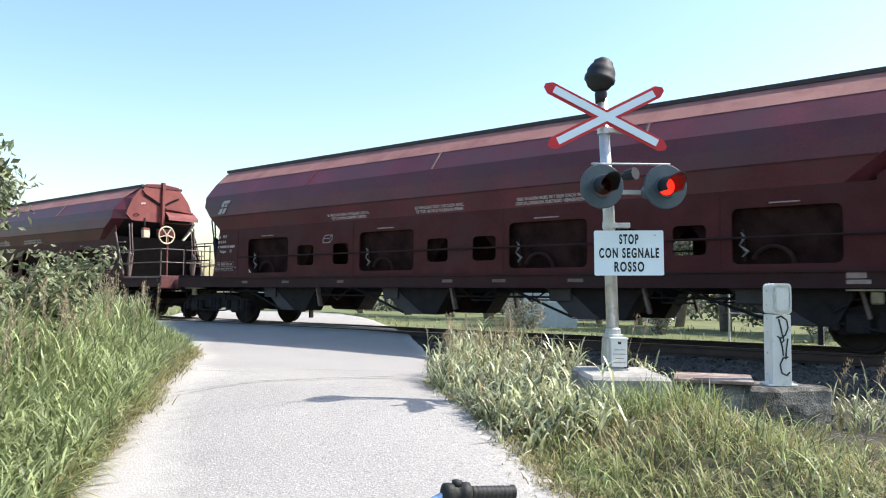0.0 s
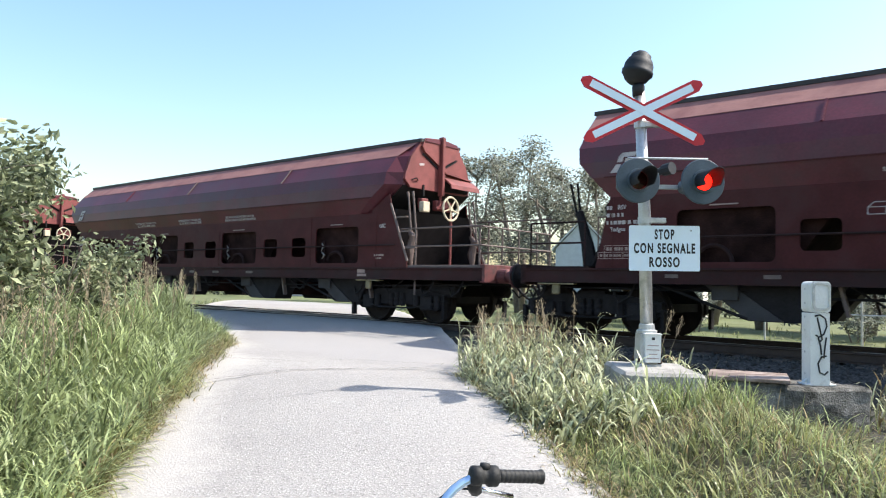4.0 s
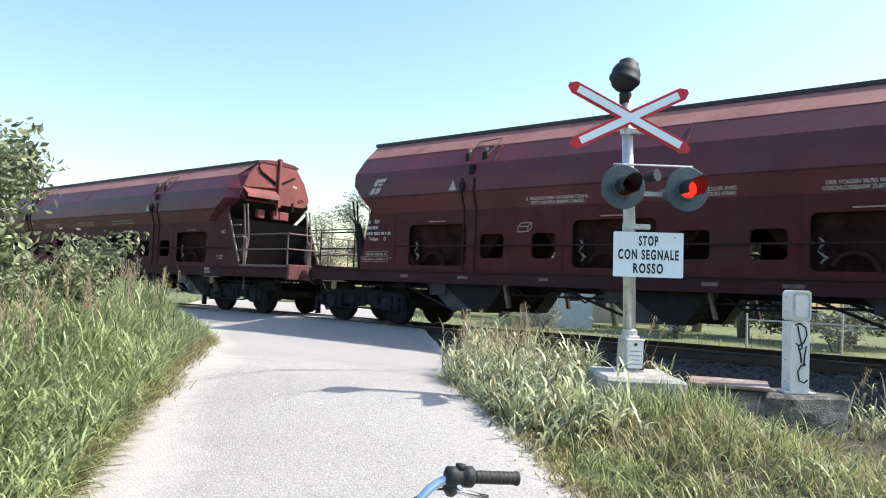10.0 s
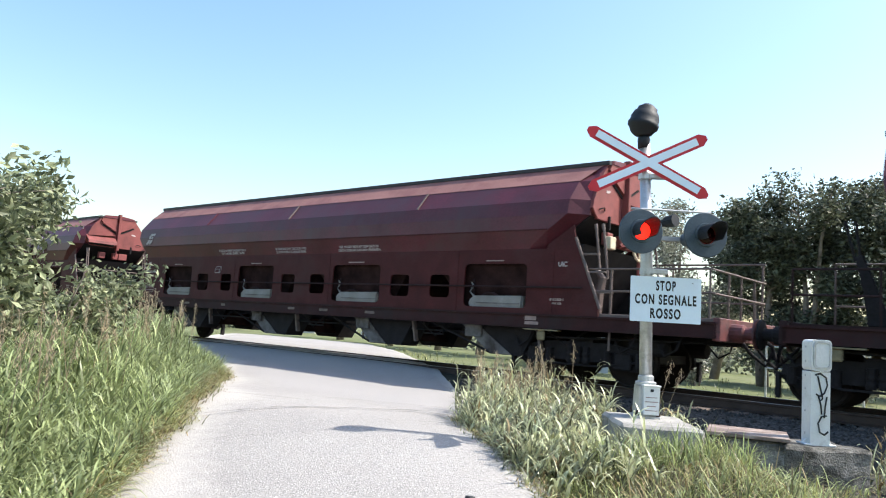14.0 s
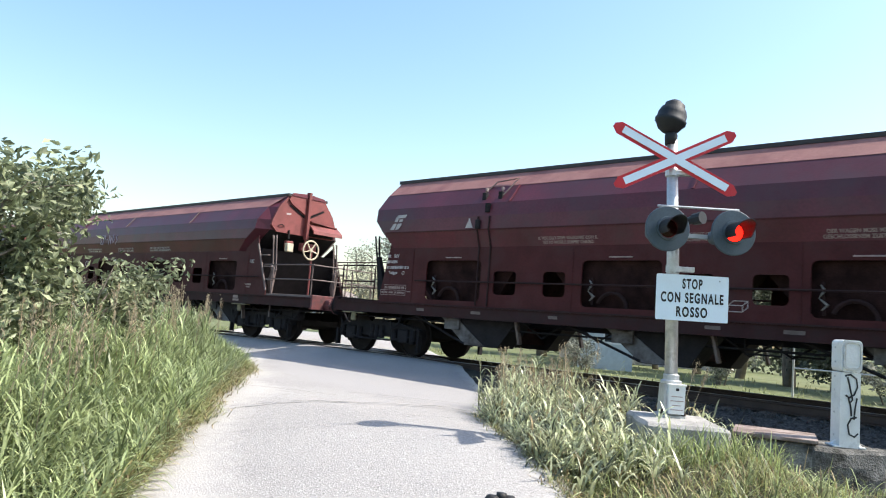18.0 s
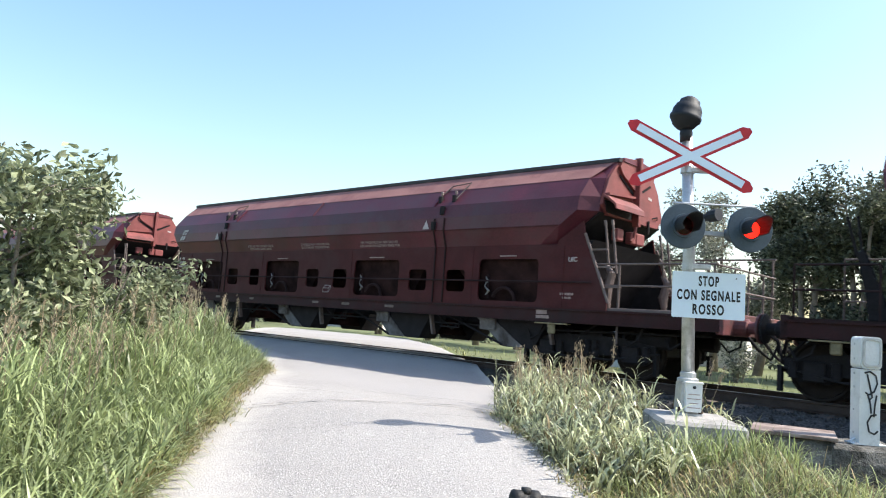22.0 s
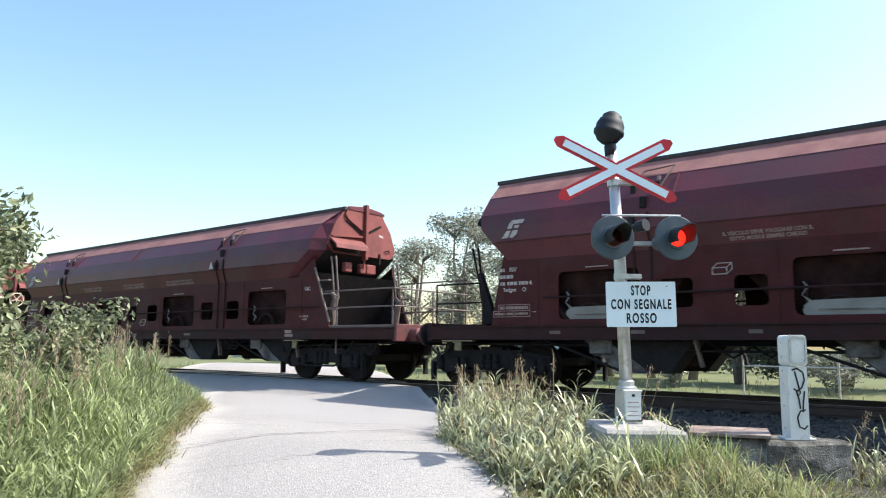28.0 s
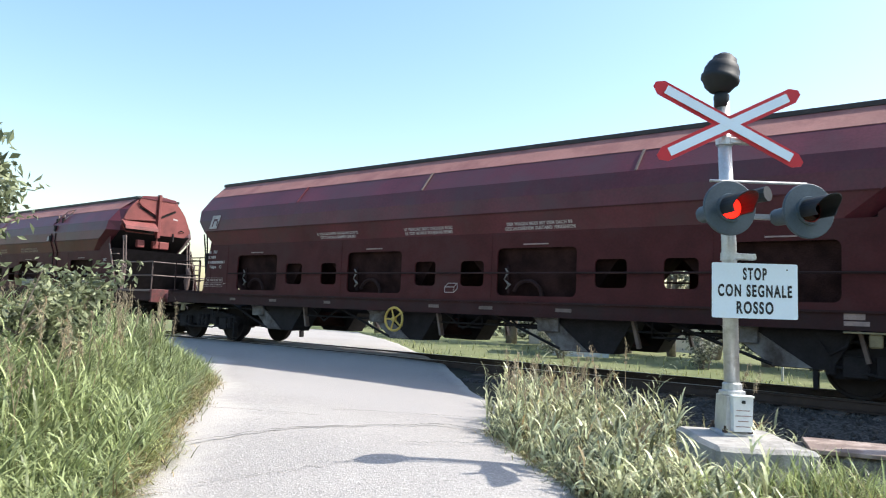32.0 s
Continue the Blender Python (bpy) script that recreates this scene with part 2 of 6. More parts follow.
# Bar chrome coloured pale blue in place of the sky's reflection.
SKY_TINT_TUBE = mat("sky_tinted_chrome", (0.42, 0.58, 0.78), 0.22, metal=0.7, var=0.05, bump=0)
CAR_PAINT = mat("pale_car_paint", (0.55, 0.56, 0.58), 0.3, var=0.05, bump=0)
GRASS_TALL = leaf_mat("tall_reed_grass_blade", (0.205, 0.268, 0.112), 0.6, (1.42, 1.25, 1.45), rough=0.38, through_light=0.33)
GRASS_DRY = leaf_mat("dry_grass_blade", (0.27, 0.215, 0.13), 0.55, (1.1, 1.05, 0.9))
GRASS_LOW = leaf_mat("verge_grass_blade", (0.172, 0.212, 0.088), 0.75, (1.5, 1.25, 1.25), rough=0.42, through_light=0.32)
VERGE_ARCH = leaf_mat("arching_verge_blade", (0.235, 0.3, 0.125), 0.6, (1.4, 1.25, 1.3), rough=0.38, through_light=0.33)
WEED = leaf_mat("grey_green_weed_leaf", (0.262, 0.3, 0.165), 0.8, (1.5, 1.35, 1.5), rough=0.36)
SEED = leaf_mat("seed_head", (0.33, 0.28, 0.2), 0.35, (1.1, 1.0, 0.9))
SHRUB_LEAF = leaf_mat("shrub_leaf", (0.155, 0.19, 0.105), 0.6, (1.45, 1.3, 1.35), 0.42)
TREE_LEAF = leaf_mat("grey_green_tree_leaf", (0.19, 0.212, 0.17), 0.62, (1.5, 1.35, 1.3))
TREE_DARK = leaf_mat("dark_tree_leaf", (0.075, 0.092, 0.062), 0.6, (1.5, 1.35, 1.3))


def ground_mat(name, cols, scales, bump, rough=0.95):
    """Earth, asphalt or meadow: three tones mixed by noise at three sizes."""
    m = bpy.data.materials.new(name)
    m.use_nodes = True
    nd, ln = nodes_of(m)
    bsdf = nd["Principled BSDF"]
    bsdf.inputs["Roughness"].default_value = rough
    bsdf.inputs["Specular IOR Level"].default_value = 0.2
    tc = nd.new("ShaderNodeTexCoord")
    fac = []
    for sc, lo, hi in scales:
        n = nd.new("ShaderNodeTexNoise")
        n.inputs["Scale"].default_value = sc
        n.inputs["Detail"].default_value = 6
        ln.new(tc.outputs["Object"], n.inputs["Vector"])
        r = nd.new("ShaderNodeMapRange")
        r.inputs["From Min"].default_value = lo
        r.inputs["From Max"].default_value = hi
        ln.new(n.outputs["Fac"], r.inputs["Value"])
        fac.append((n, r))
    out = None
    a = nd.new("ShaderNodeRGB")
    a.outputs[0].default_value = (*cols[0], 1)
    out = a.outputs[0]
    for (n, r), c in zip(fac, cols[1:]):
        mx = nd.new("ShaderNodeMix")
        mx.data_type = "RGBA"
        ln.new(r.outputs[0], mx.inputs["Factor"])
        ln.new(out, mx.inputs["A"])
        mx.inputs["B"].default_value = (*c, 1)
        out = mx.outputs["Result"]
    ln.new(out, bsdf.inputs["Base Color"])
    bp = nd.new("ShaderNodeBump")
    bp.inputs["Strength"].default_value = bump
    bp.inputs["Distance"].default_value = 0.02
    ln.new(fac[-1][0].outputs["Fac"], bp.inputs["Height"])
    ln.new(bp.outputs[0], bsdf.inputs["Normal"])
    return m


MEADOW = ground_mat("mown_meadow", [(0.12, 0.145, 0.06), (0.175, 0.178, 0.09), (0.09, 0.11, 0.044), (0.15, 0.163, 0.08)], [(0.12, 0.42, 0.62), (0.9, 0.45, 0.65), (9, 0.4, 0.65)], 0.6)
# Dark verge floor; the deep shade between blades is in its colour.
SHADED_THATCH = ground_mat("shaded_verge_thatch", [(0.085, 0.08, 0.045), (0.06, 0.065, 0.03), (0.12, 0.105, 0.065), (0.05, 0.048, 0.03)], [(0.5, 0.42, 0.6), (3, 0.45, 0.65), (30, 0.4, 0.65)], 0.8)
DARK_GROUND = ground_mat("dark_trackside_ground", [(0.04, 0.038, 0.034), (0.06, 0.06, 0.035), (0.028, 0.026, 0.024), (0.075, 0.07, 0.062)], [(0.5, 0.42, 0.6), (3, 0.45, 0.65), (30, 0.4, 0.65)], 0.9)
ASPHALT = ground_mat("bleached_asphalt", [(0.295, 0.28, 0.266), (0.35, 0.333, 0.314), (0.21, 0.2, 0.19), (0.49, 0.468, 0.445)], [(0.3, 0.38, 0.62), (34, 0.5, 0.74), (62, 0.54, 0.7)], 0.5)
GRAVEL = ground_mat("pale_gravel_edge", [(0.4, 0.365, 0.31), (0.45, 0.415, 0.365), (0.27, 0.24, 0.18), (0.47, 0.44, 0.4)], [(0.8, 0.4, 0.62), (4, 0.48, 0.7), (45, 0.48, 0.7)], 0.9)
def road_wear(m, layers):
    """Lay drifted sand or smooth tar over the asphalt by the road's own wear maps, with a ragged edge."""
    nd, ln = nodes_of(m)
    bsdf = nd["Principled BSDF"]
    out = bsdf.inputs["Base Color"].links[0].from_socket
    tc = nd.new("ShaderNodeTexCoord")
    for name, col, soft in layers:
        at = nd.new("ShaderNodeAttribute")
        at.attribute_name = name
        n = nd.new("ShaderNodeTexNoise")
        n.inputs["Scale"].default_value = 5.0
        n.inputs["Detail"].default_value = 9
        n.inputs["Roughness"].default_value = 0.7
        ln.new(tc.outputs["Object"], n.inputs["Vector"])
        add = nd.new("ShaderNodeMath")
        ln.new(at.outputs["Fac"], add.inputs[0])
        ln.new(n.outputs["Fac"], add.inputs[1])
        r = nd.new("ShaderNodeMapRange")
        r.inputs["From Min"].default_value = 1.0 - soft
        r.inputs["From Max"].default_value = 1.0 + soft
        r.inputs["To Max"].default_value = 0.85
        ln.new(add.outputs[0], r.inputs["Value"])
        fine = nd.new("ShaderNodeTexNoise")
        fine.inputs["Scale"].default_value = 40
        fine.inputs["Detail"].default_value = 5
        ln.new(tc.outputs["Object"], fine.inputs["Vector"])
        fr = nd.new("ShaderNodeMapRange")
        fr.inputs["To Min"].default_value = 0.8
        fr.inputs["To Max"].default_value = 1.2
        ln.new(fine.outputs["Fac"], fr.inputs["Value"])
        sc = nd.new("ShaderNodeVectorMath")
        sc.operation = "SCALE"
        sc.inputs[0].default_value = col
        ln.new(fr.outputs[0], sc.inputs["Scale"])
        mx = nd.new("ShaderNodeMix")
        mx.data_type = "RGBA"
        ln.new(r.outputs[0], mx.inputs["Factor"])
        ln.new(out, mx.inputs["A"])
        ln.new(sc.outputs[0], mx.inputs["B"])
        out = mx.outputs["Result"]
    ln.new(out, bsdf.inputs["Base Color"])


road_wear(ASPHALT, (("smooth_tar", (0.33, 0.315, 0.305), 0.3), ("drift", (0.44, 0.415, 0.385), 0.25)))
CRACK = mat("crack_filling", (0.1, 0.09, 0.08), 0.95, var=0.3)


# ---------------------------------------------------------------- mesh helpers
def mesh_ob(name, bm, material, parent=None, smooth=False):
    me = bpy.data.meshes.new(name)
    bm.to_mesh(me)
    bm.free()
    me.materials.append(material)
    if smooth:
        me.shade_smooth()
    ob = new(name, me)
    if parent is not None:
        ob.parent = parent
    return ob


def part(name, bm, material, parent, label="", smooth=False):
    ob = mesh_ob(name, bm, material, parent, smooth)
    if label:
        tagged(ob, label)
    return ob


def share(name, ob, m, parent):
    """Another part on the same mesh."""
    c = new(name, ob.data)
    c.parent = parent
    c.matrix_basis = m
    if ob.get("label"):
        tagged(c, ob["label"])
    return c


def box(bm, x0, x1, y0, y1, z0, z1, bevel=0.0, m=None):
    vs = [Vector((x, y, z)) for z in (z0, z1) for y in (y0, y1) for x in (x0, x1)]
    vs = [bm.verts.new(m @ v if m else v) for v in vs]
    fs = [bm.faces.new([vs[i] for i in f]) for f in ((0, 2, 3, 1), (4, 5, 7, 6), (0, 1, 5, 4), (2, 6, 7, 3), (0, 4, 6, 2), (1, 3, 7, 5))]
    if bevel:
        es = {e for f in fs for e in f.edges}
        bmesh.ops.bevel(bm, geom=list(es), offset=bevel, segments=1, affect="EDGES")
    return bm


def prism(bm, outline, y0, y1, m=None):
    """An outline in x and z, drawn out along y."""
    a = [bm.verts.new(m @ Vector((x, y0, z)) if m else (x, y0, z)) for x, z in outline]
    b = [bm.verts.new(m @ Vector((x, y1, z)) if m else (x, y1, z)) for x, z in outline]
    bm.faces.new(a)
    bm.faces.new(b[::-1])
    for i in range(len(a)):
        j = (i + 1) % len(a)
        bm.faces.new((a[j], a[i], b[i], b[j]))
    return bm


def tube(bm, pts, r, sides=8, caps=True):
    """A round bar along points; r is one radius or one for each point."""
    pts = [Vector(p) for p in pts]
    rs = r if isinstance(r, (list, tuple)) else [r] * len(pts)
    rings = []
    side = None
    for i, p in enumerate(pts):
        d = (pts[min(i + 1, len(pts) - 1)] - pts[max(i - 1, 0)]).normalized()
        if side is None:
            side = d.cross(Vector((0, 0, 1)) if abs(d.z) < 0.9 else Vector((1, 0, 0))).normalized()
        side = (side - d * side.dot(d)).normalized()
        up = d.cross(side)
        rings.append([bm.verts.new(p + (side * math.cos(a) + up * math.sin(a)) * rs[i]) for a in (2 * math.pi * k / sides for k in range(sides))])
    for a, b in zip(rings, rings[1:]):
        for k in range(sides):
            bm.faces.new((a[k], a[(k + 1) % sides], b[(k + 1) % sides], b[k]))
    if caps:
        bm.faces.new(rings[0][::-1])
        bm.faces.new(rings[-1])
    return bm


def lathe(bm, profile, sides=24, m=None):
    """Rings (radius, height) turned about z."""
    rings = []
    for r, z in profile:
        rings.append([bm.verts.new((m or Matrix()) @ Vector((r * math.cos(a), r * math.sin(a), z))) for a in (2 * math.pi * k / sides for k in range(sides))])
    for a, b in zip(rings, rings[1:]):
        for k in range(sides):
            bm.faces.new((a[k], a[(k + 1) % sides], b[(k + 1) % sides], b[k]))
    bm.faces.new(rings[0][::-1])
    bm.faces.new(rings[-1])
    return bm


def ring(bm, R, r, m=None, n=28, k=6):
    vs = []
    for i in range(n):
        a = 2 * math.pi * i / n
        vs.append([bm.verts.new((m or Matrix()) @ Vector(((R + r * math.cos(b)) * math.cos(a), (R + r * math.cos(b)) * math.sin(a), r * math.sin(b)))) for b in (2 * math.pi * j / k for j in range(k))])
    for i in range(n):
        for j in range(k):
            bm.faces.new((vs[i][j], vs[(i + 1) % n][j], vs[(i + 1) % n][(j + 1) % k], vs[i][(j + 1) % k]))
    return bm


def writing(name, text, size, material, parent, m, label="", squeeze=1.0, spacing=1.0, weight=0.028):
    """Raised lettering from the built-in font, as a mesh; it reads along x and stands up along y."""
    cu = bpy.data.curves.new(name, "FONT")
    cu.body = text
    cu.size = size
    cu.align_x = "CENTER"
    cu.align_y = "CENTER"
    cu.extrude = 0.0015
    cu.space_character = spacing
    cu.offset = size * weight
    tmp = bpy.data.objects.new(name, cu)
    me = bpy.data.meshes.new_from_object(tmp)
    bpy.data.objects.remove(tmp)
    me.transform(Matrix.Diagonal((squeeze, 1, 1, 1)))
    me.materials.clear()
    me.materials.append(material)
    ob = new(name, me)
    ob.parent = parent
    ob.matrix_basis = m
    if label:
        tagged(ob, label)
    return ob


# ---------------------------------------------------------------- ground, road and track
def ramp(v, a, b):
    t = min(1.0, max(0.0, (v - a) / (b - a)))
    return t * t * (3 - 2 * t)


def road_z(nd):
    """Height of the carriageway: a slope, a flat stretch, a hump over the rails, then gently down into the fields."""
    if nd < 5:
        z = -0.14 - 0.095 * (5 - max(nd, -4.0))
    else:
        z = (-0.14 - 0.09 * ramp(nd, 5.0, 9.0)) * (1 - ramp(nd, 10.1, 12.0))
    return z - 0.02 - 0.4 * ramp(nd, 16, 34)


def road_left(y):
    return -2.28 - 0.25 * (y - 4.63) - 0.42 * ramp(y, 12.2, 14.6) - 1.6 * ramp(y, 16.5, 20.5) + 0.05 * noise.noise((0, y * 0.9, 1)) + 0.03 * noise.noise((3, y * 3.5, 1))


def road_right(y):
    return 0.71 - 0.186 * (y - 4.16) + 0.75 * ramp(y, 8.6, 11.0) + 0.05 * noise.noise((5, y * 0.9, 1)) + 0.03 * noise.noise((8, y * 3.5, 1))


def ground_z(x, y):
    s, nd = along(x, y)
    out = max(road_left(y) - x, x - road_right(y)) if -40 < y < 70 else 9
    off = road_z(min(nd, 5.0)) + 0.05
    off += -0.33 * ramp(nd, 6.9, 9.2) - 0.05 * ramp(nd, 15, 20) - 0.3 * ramp(nd, 24, 60)
    off -= 0.24 * ramp(x, 1.9, 3.0) * (1 - ramp(nd, 7.5, 9.0))
    off += 0.05 * noise.noise((x * 0.35, y * 0.35, 0)) * ramp(out, 0.2, 1.5)
    k = ramp(out, 0.25, 1.4)
    near = road_z(nd) - 0.1
    return near + (off - near) * k


def axis(fine_lo, fine_hi, step, far):
    v = [fine_lo + i * step for i in range(int((fine_hi - fine_lo) / step) + 1)]
    d, lo, hi = step, v[0], v[-1]
    while hi < far:
        d *= 1.35
        lo, hi = lo - d, hi + d
        v.insert(0, lo)
        v.append(hi)
    return v


def sheet(name, xs, ys, fz, material):
    bm = bmesh.new()
    g = [[bm.verts.new((x, y, fz(x, y))) for x in xs] for y in ys]
    for a, b in zip(g, g[1:]):
        for i in range(len(xs) - 1):
            bm.faces.new((a[i], a[i + 1], b[i + 1], b[i]))
    return mesh_ob(name, bm, material, smooth=True)


ground = tagged(sheet("ground", axis(-14, 14, 0.4, 1600), axis(-4, 24, 0.4, 1600), ground_z, MEADOW), "green meadow and grassy verge reaching to the horizon", "ground", kind="structure")
ground.data.materials.append(SHADED_THATCH)
ground.data.materials.append(DARK_GROUND)
for f in ground.data.polygons:
    c = f.center
    nd = along(c.x, c.y)[1]
    if -12 < c.y < 22 and -16 < c.x < 16:
        edge_n = 7.2 + 0.8 * noise.noise((c.x * 0.7, c.y * 0.7, 2))
        f.material_index = 0 if road_left(c.y) - 0.9 < c.x < road_right(c.y) + 0.5 and nd < 9 else 1 if nd < edge_n else 2 if nd < 15.6 else 0

# verge soil strips beside the carriageway
def strip(name, y0, y1, step, left, right, dz, material, cols=6):
    bm = bmesh.new()
    rows = []
    y = y0
    while y <= y1:
        a, b = left(y), right(y)
        row = []
        for i in range(cols + 1):
            x = a + (b - a) * i / cols
            row.append(bm.verts.new((x, y, road_z(along(x, y)[1]) + dz(i / cols, x, y))))
        rows.append(row)
        y += step
    for a, b in zip(rows, rows[1:]):
        for i in range(cols):
            bm.faces.new((a[i], a[i + 1], b[i + 1], b[i]))
    return mesh_ob(name, bm, material, smooth=True)


road = tagged(strip("road", -8, 46, 0.2, road_left, road_right, lambda f, x, y: -0.04 * (2 * f - 1) ** 4 + 0.012 * noise.noise((x, y * 0.8, 3)), ASPHALT, 26), "narrow bleached asphalt country road over the crossing", "road", kind="structure")
for nm, fa, fb in (("verge_left", lambda y: road_left(y) - 0.75 + 0.12 * noise.noise((2, y * 0.8, 4)), lambda y: road_left(y) + 0.12), ("verge_right", lambda y: road_right(y) - 0.08, lambda y: road_right(y) + 0.1 + 0.05 * math.sin(y * 1.1))):
    tagged(strip(nm, -8, 11.5 if nm.endswith("right") else 12.5, 0.25, fa, fb, lambda f, x, y: -0.05 + 0.02 * noise.noise((x * 3, y * 3, 7)), GRAVEL, 6), "strip of pale grit and dry soil along the road edge", "verge", kind="structure")


# where sand has drifted over the margin, and where wheels have worn the tar smooth before the rails
drift = road.data.attributes.new("drift", "FLOAT", "POINT")
smooth_tar = road.data.attributes.new("smooth_tar", "FLOAT", "POINT")
for i, v in enumerate(road.data.vertices):
    x, y = v.co.x, v.co.y
    d = x - road_left(y) - 0.35 * noise.noise((1, y * 0.5, 9))
    e = road_right(y) - x
    drift.data[i].value = max(1.15 - d / 0.75, 0.9 - e / 0.3, 0.0)
    nd = along(x, y)[1]
    smooth_tar.data[i].value = ramp(nd, 6.2, 7.6) * (0.85 - 0.4 * ramp(nd, 9.5, 11)) * ramp(d, 0.4, 1.3)


def crack(pts, w):
    """A thin wandering crack sealed with dirt, 3 mm above the road."""
    bm = bmesh.new()
    prev = None
    for i, (x, y) in enumerate(pts):
        ww = w * (0.5 + random.random())
        z = road_z(along(x, y)[1]) + 0.014
        cur = (bm.verts.new((x, y - ww, z)), bm.verts.new((x, y + ww, z)))
        if prev:
            bm.faces.new((prev[0], cur[0], cur[1], prev[1]))
        prev = cur
    return bm


def wander(a, b, n, j):
    out = []
    for i in range(n + 1):
        f = i / n
        out.append((a[0] + (b[0] - a[0]) * f, a[1] + (b[1] - a[1]) * f + random.uniform(-j, j)))
    return out


for a, b, w in (((-2.9, 7.45), (-0.6, 8.9), 0.013), ((-0.6, 8.9), (-0.2, 8.6), 0.01), ((-3.3, 9.2), (-1.9, 9.0), 0.006), ((-1.9, 9.6), (-0.4, 9.7), 0.006), ((-2.6, 6.2), (-1.2, 6.9), 0.004), ((-0.9, 7.6), (0.1, 7.9), 0.005)):
    tagged(mesh_ob("road_crack", crack(wander(a, b, 40, 0.05), w), CRACK, road), "thin dark crack across the road")

# ballast bed, stones, sleepers and rails
def extrude_track(name, prof, s0, s1, material, parent=None):
    bm = bmesh.new()
    a = [bm.verts.new(on_track(s0, y, z)) for y, z in prof]
    b = [bm.verts.new(on_track(s1, y, z)) for y, z in prof]
    n = len(prof)
    for i in range(n):
        bm.faces.new((a[i], b[i], b[(i + 1) % n], a[(i + 1) % n]))
    bm.faces.new(a[::-1])
    bm.faces.new(b)
    return mesh_ob(name, bm, material, parent)


# Bed stone in near-black tones that carry the train's shadow too.
bed = tagged(extrude_track("ballast_bed", [(-3.1, -0.7), (-1.75, -0.2), (1.75, -0.2), (3.1, -0.7)], -190, 260, ground_mat("shaded_bed_stone", [(0.045, 0.042, 0.04), (0.06, 0.056, 0.052), (0.03, 0.027, 0.025), (0.1, 0.095, 0.09)], [(0.6, 0.4, 0.6), (8, 0.45, 0.65), (28, 0.45, 0.62)], 1.0)), "grey crushed-stone railway ballast bed", "track bed", kind="structure")
for side in (-0.7525, 0.7525):
    r = tagged(extrude_track("rail", [(side - 0.07, -0.172), (side + 0.07, -0.172), (side + 0.07, -0.16), (side + 0.012, -0.14), (side + 0.012, -0.045), (side + 0.036, -0.035), (side + 0.036, -0.006), (side - 0.036, -0.006), (side - 0.036, -0.035), (side - 0.012, -0.045), (side - 0.012, -0.14), (side - 0.07, -0.16)], -190, 260, RAIL_STEEL), "rusty steel running rail with a worn bright head", "rail", "running rails", "structure")
    tagged(extrude_track("rail_head", [(side - 0.03, -0.005), (side + 0.03, -0.005), (side + 0.026, 0.0), (side - 0.026, 0.0)], -190, 260, RAIL_TOP, r), "bright worn rail head")


def stones(name, count, spot, lo, hi, material):
    """Loose angular stones, joined."""
    verts, faces = [], []
    for _ in range(count):
        p = spot()
        r = random.uniform(lo, hi)
        base = len(verts)
        q = Euler((random.uniform(0, 6), random.uniform(0, 6), random.uniform(0, 6))).to_matrix()
        for d in ((1, 0, 0), (-1, 0, 0), (0, 1, 0), (0, -1, 0), (0, 0, 0.8), (0, 0, -0.8)):
            v = q @ (Vector(d) * r * random.uniform(0.7, 1.2))
            verts.append(p + v)
        for f in ((0, 2, 4), (2, 1, 4), (1, 3, 4), (3, 0, 4), (2, 0, 5), (1, 2, 5), (3, 1, 5), (0, 3, 5)):
            faces.append([base + i for i in f])
    me = bpy.data.meshes.new(name)
    me.from_pydata(verts, [], faces)
    me.materials.append(material)
    return new(name, me)


def ballast_spot():
    off = random.uniform(-2.9, 3.0)
    z = -0.2 if abs(off) < 1.75 else -0.2 - (abs(off) - 1.75) * 0.37
    s = random.uniform(-9, 8) if random.random() < 0.75 else random.uniform(8, 30)
    return on_track(s, off, z + 0.01)


def on_road(p, pad=0.0):
    return road_left(p.y) - pad < p.x < road_right(p.y) + pad


def spot_off_road(f):
    p = f()
    while on_road(p, 0.1):
        p = f()
    return p


tagged(stones("ballast_stones", 9000, lambda: spot_off_road(ballast_spot), 0.02, 0.045, BALLAST), "loose angular grey ballast stones round the rails", "gravel", kind="stuff")
bm = bmesh.new()
box(bm, -0.13, 0.13, -1.25, 1.25, -0.11, 0.11, 0.015)
first = None
for i in range(70):
    s = -14 + i * 0.6
    m = pose(*on_track(s, 0, -0.285), 0, 0, TRACK_TURN + random.uniform(-0.6, 0.6))
    if first is None:
        first = part("sleeper", bm, SLEEPER, bed)
        first.matrix_basis = m
    else:
        share("sleeper", first, m, bed)

# ---------------------------------------------------------------- hopper wagons
BIG = [(1.92, 3.46), (5.85, 7.41), (9.75, 11.36), (13.8, 15.32)]
SMALL = [(3.80, 4.36), (5.00, 5.50), (7.77, 8.30), (8.91, 9.45), (11.70, 12.26), (12.87, 13.41)]


def rounded(x0, x1, z0, z1, r, n=4):
    pts = []
    for cx, cz, a0 in ((x1 - r, z1 - r, 0), (x0 + r, z1 - r, 90), (x0 + r, z0 + r, 180), (x1 - r, z0 + r, 270)):
        for i in range(n + 1):
            a = radians(a0 + 90 * i / n)
            pts.append((cx + r * math.cos(a), cz + r * math.sin(a)))
    return pts


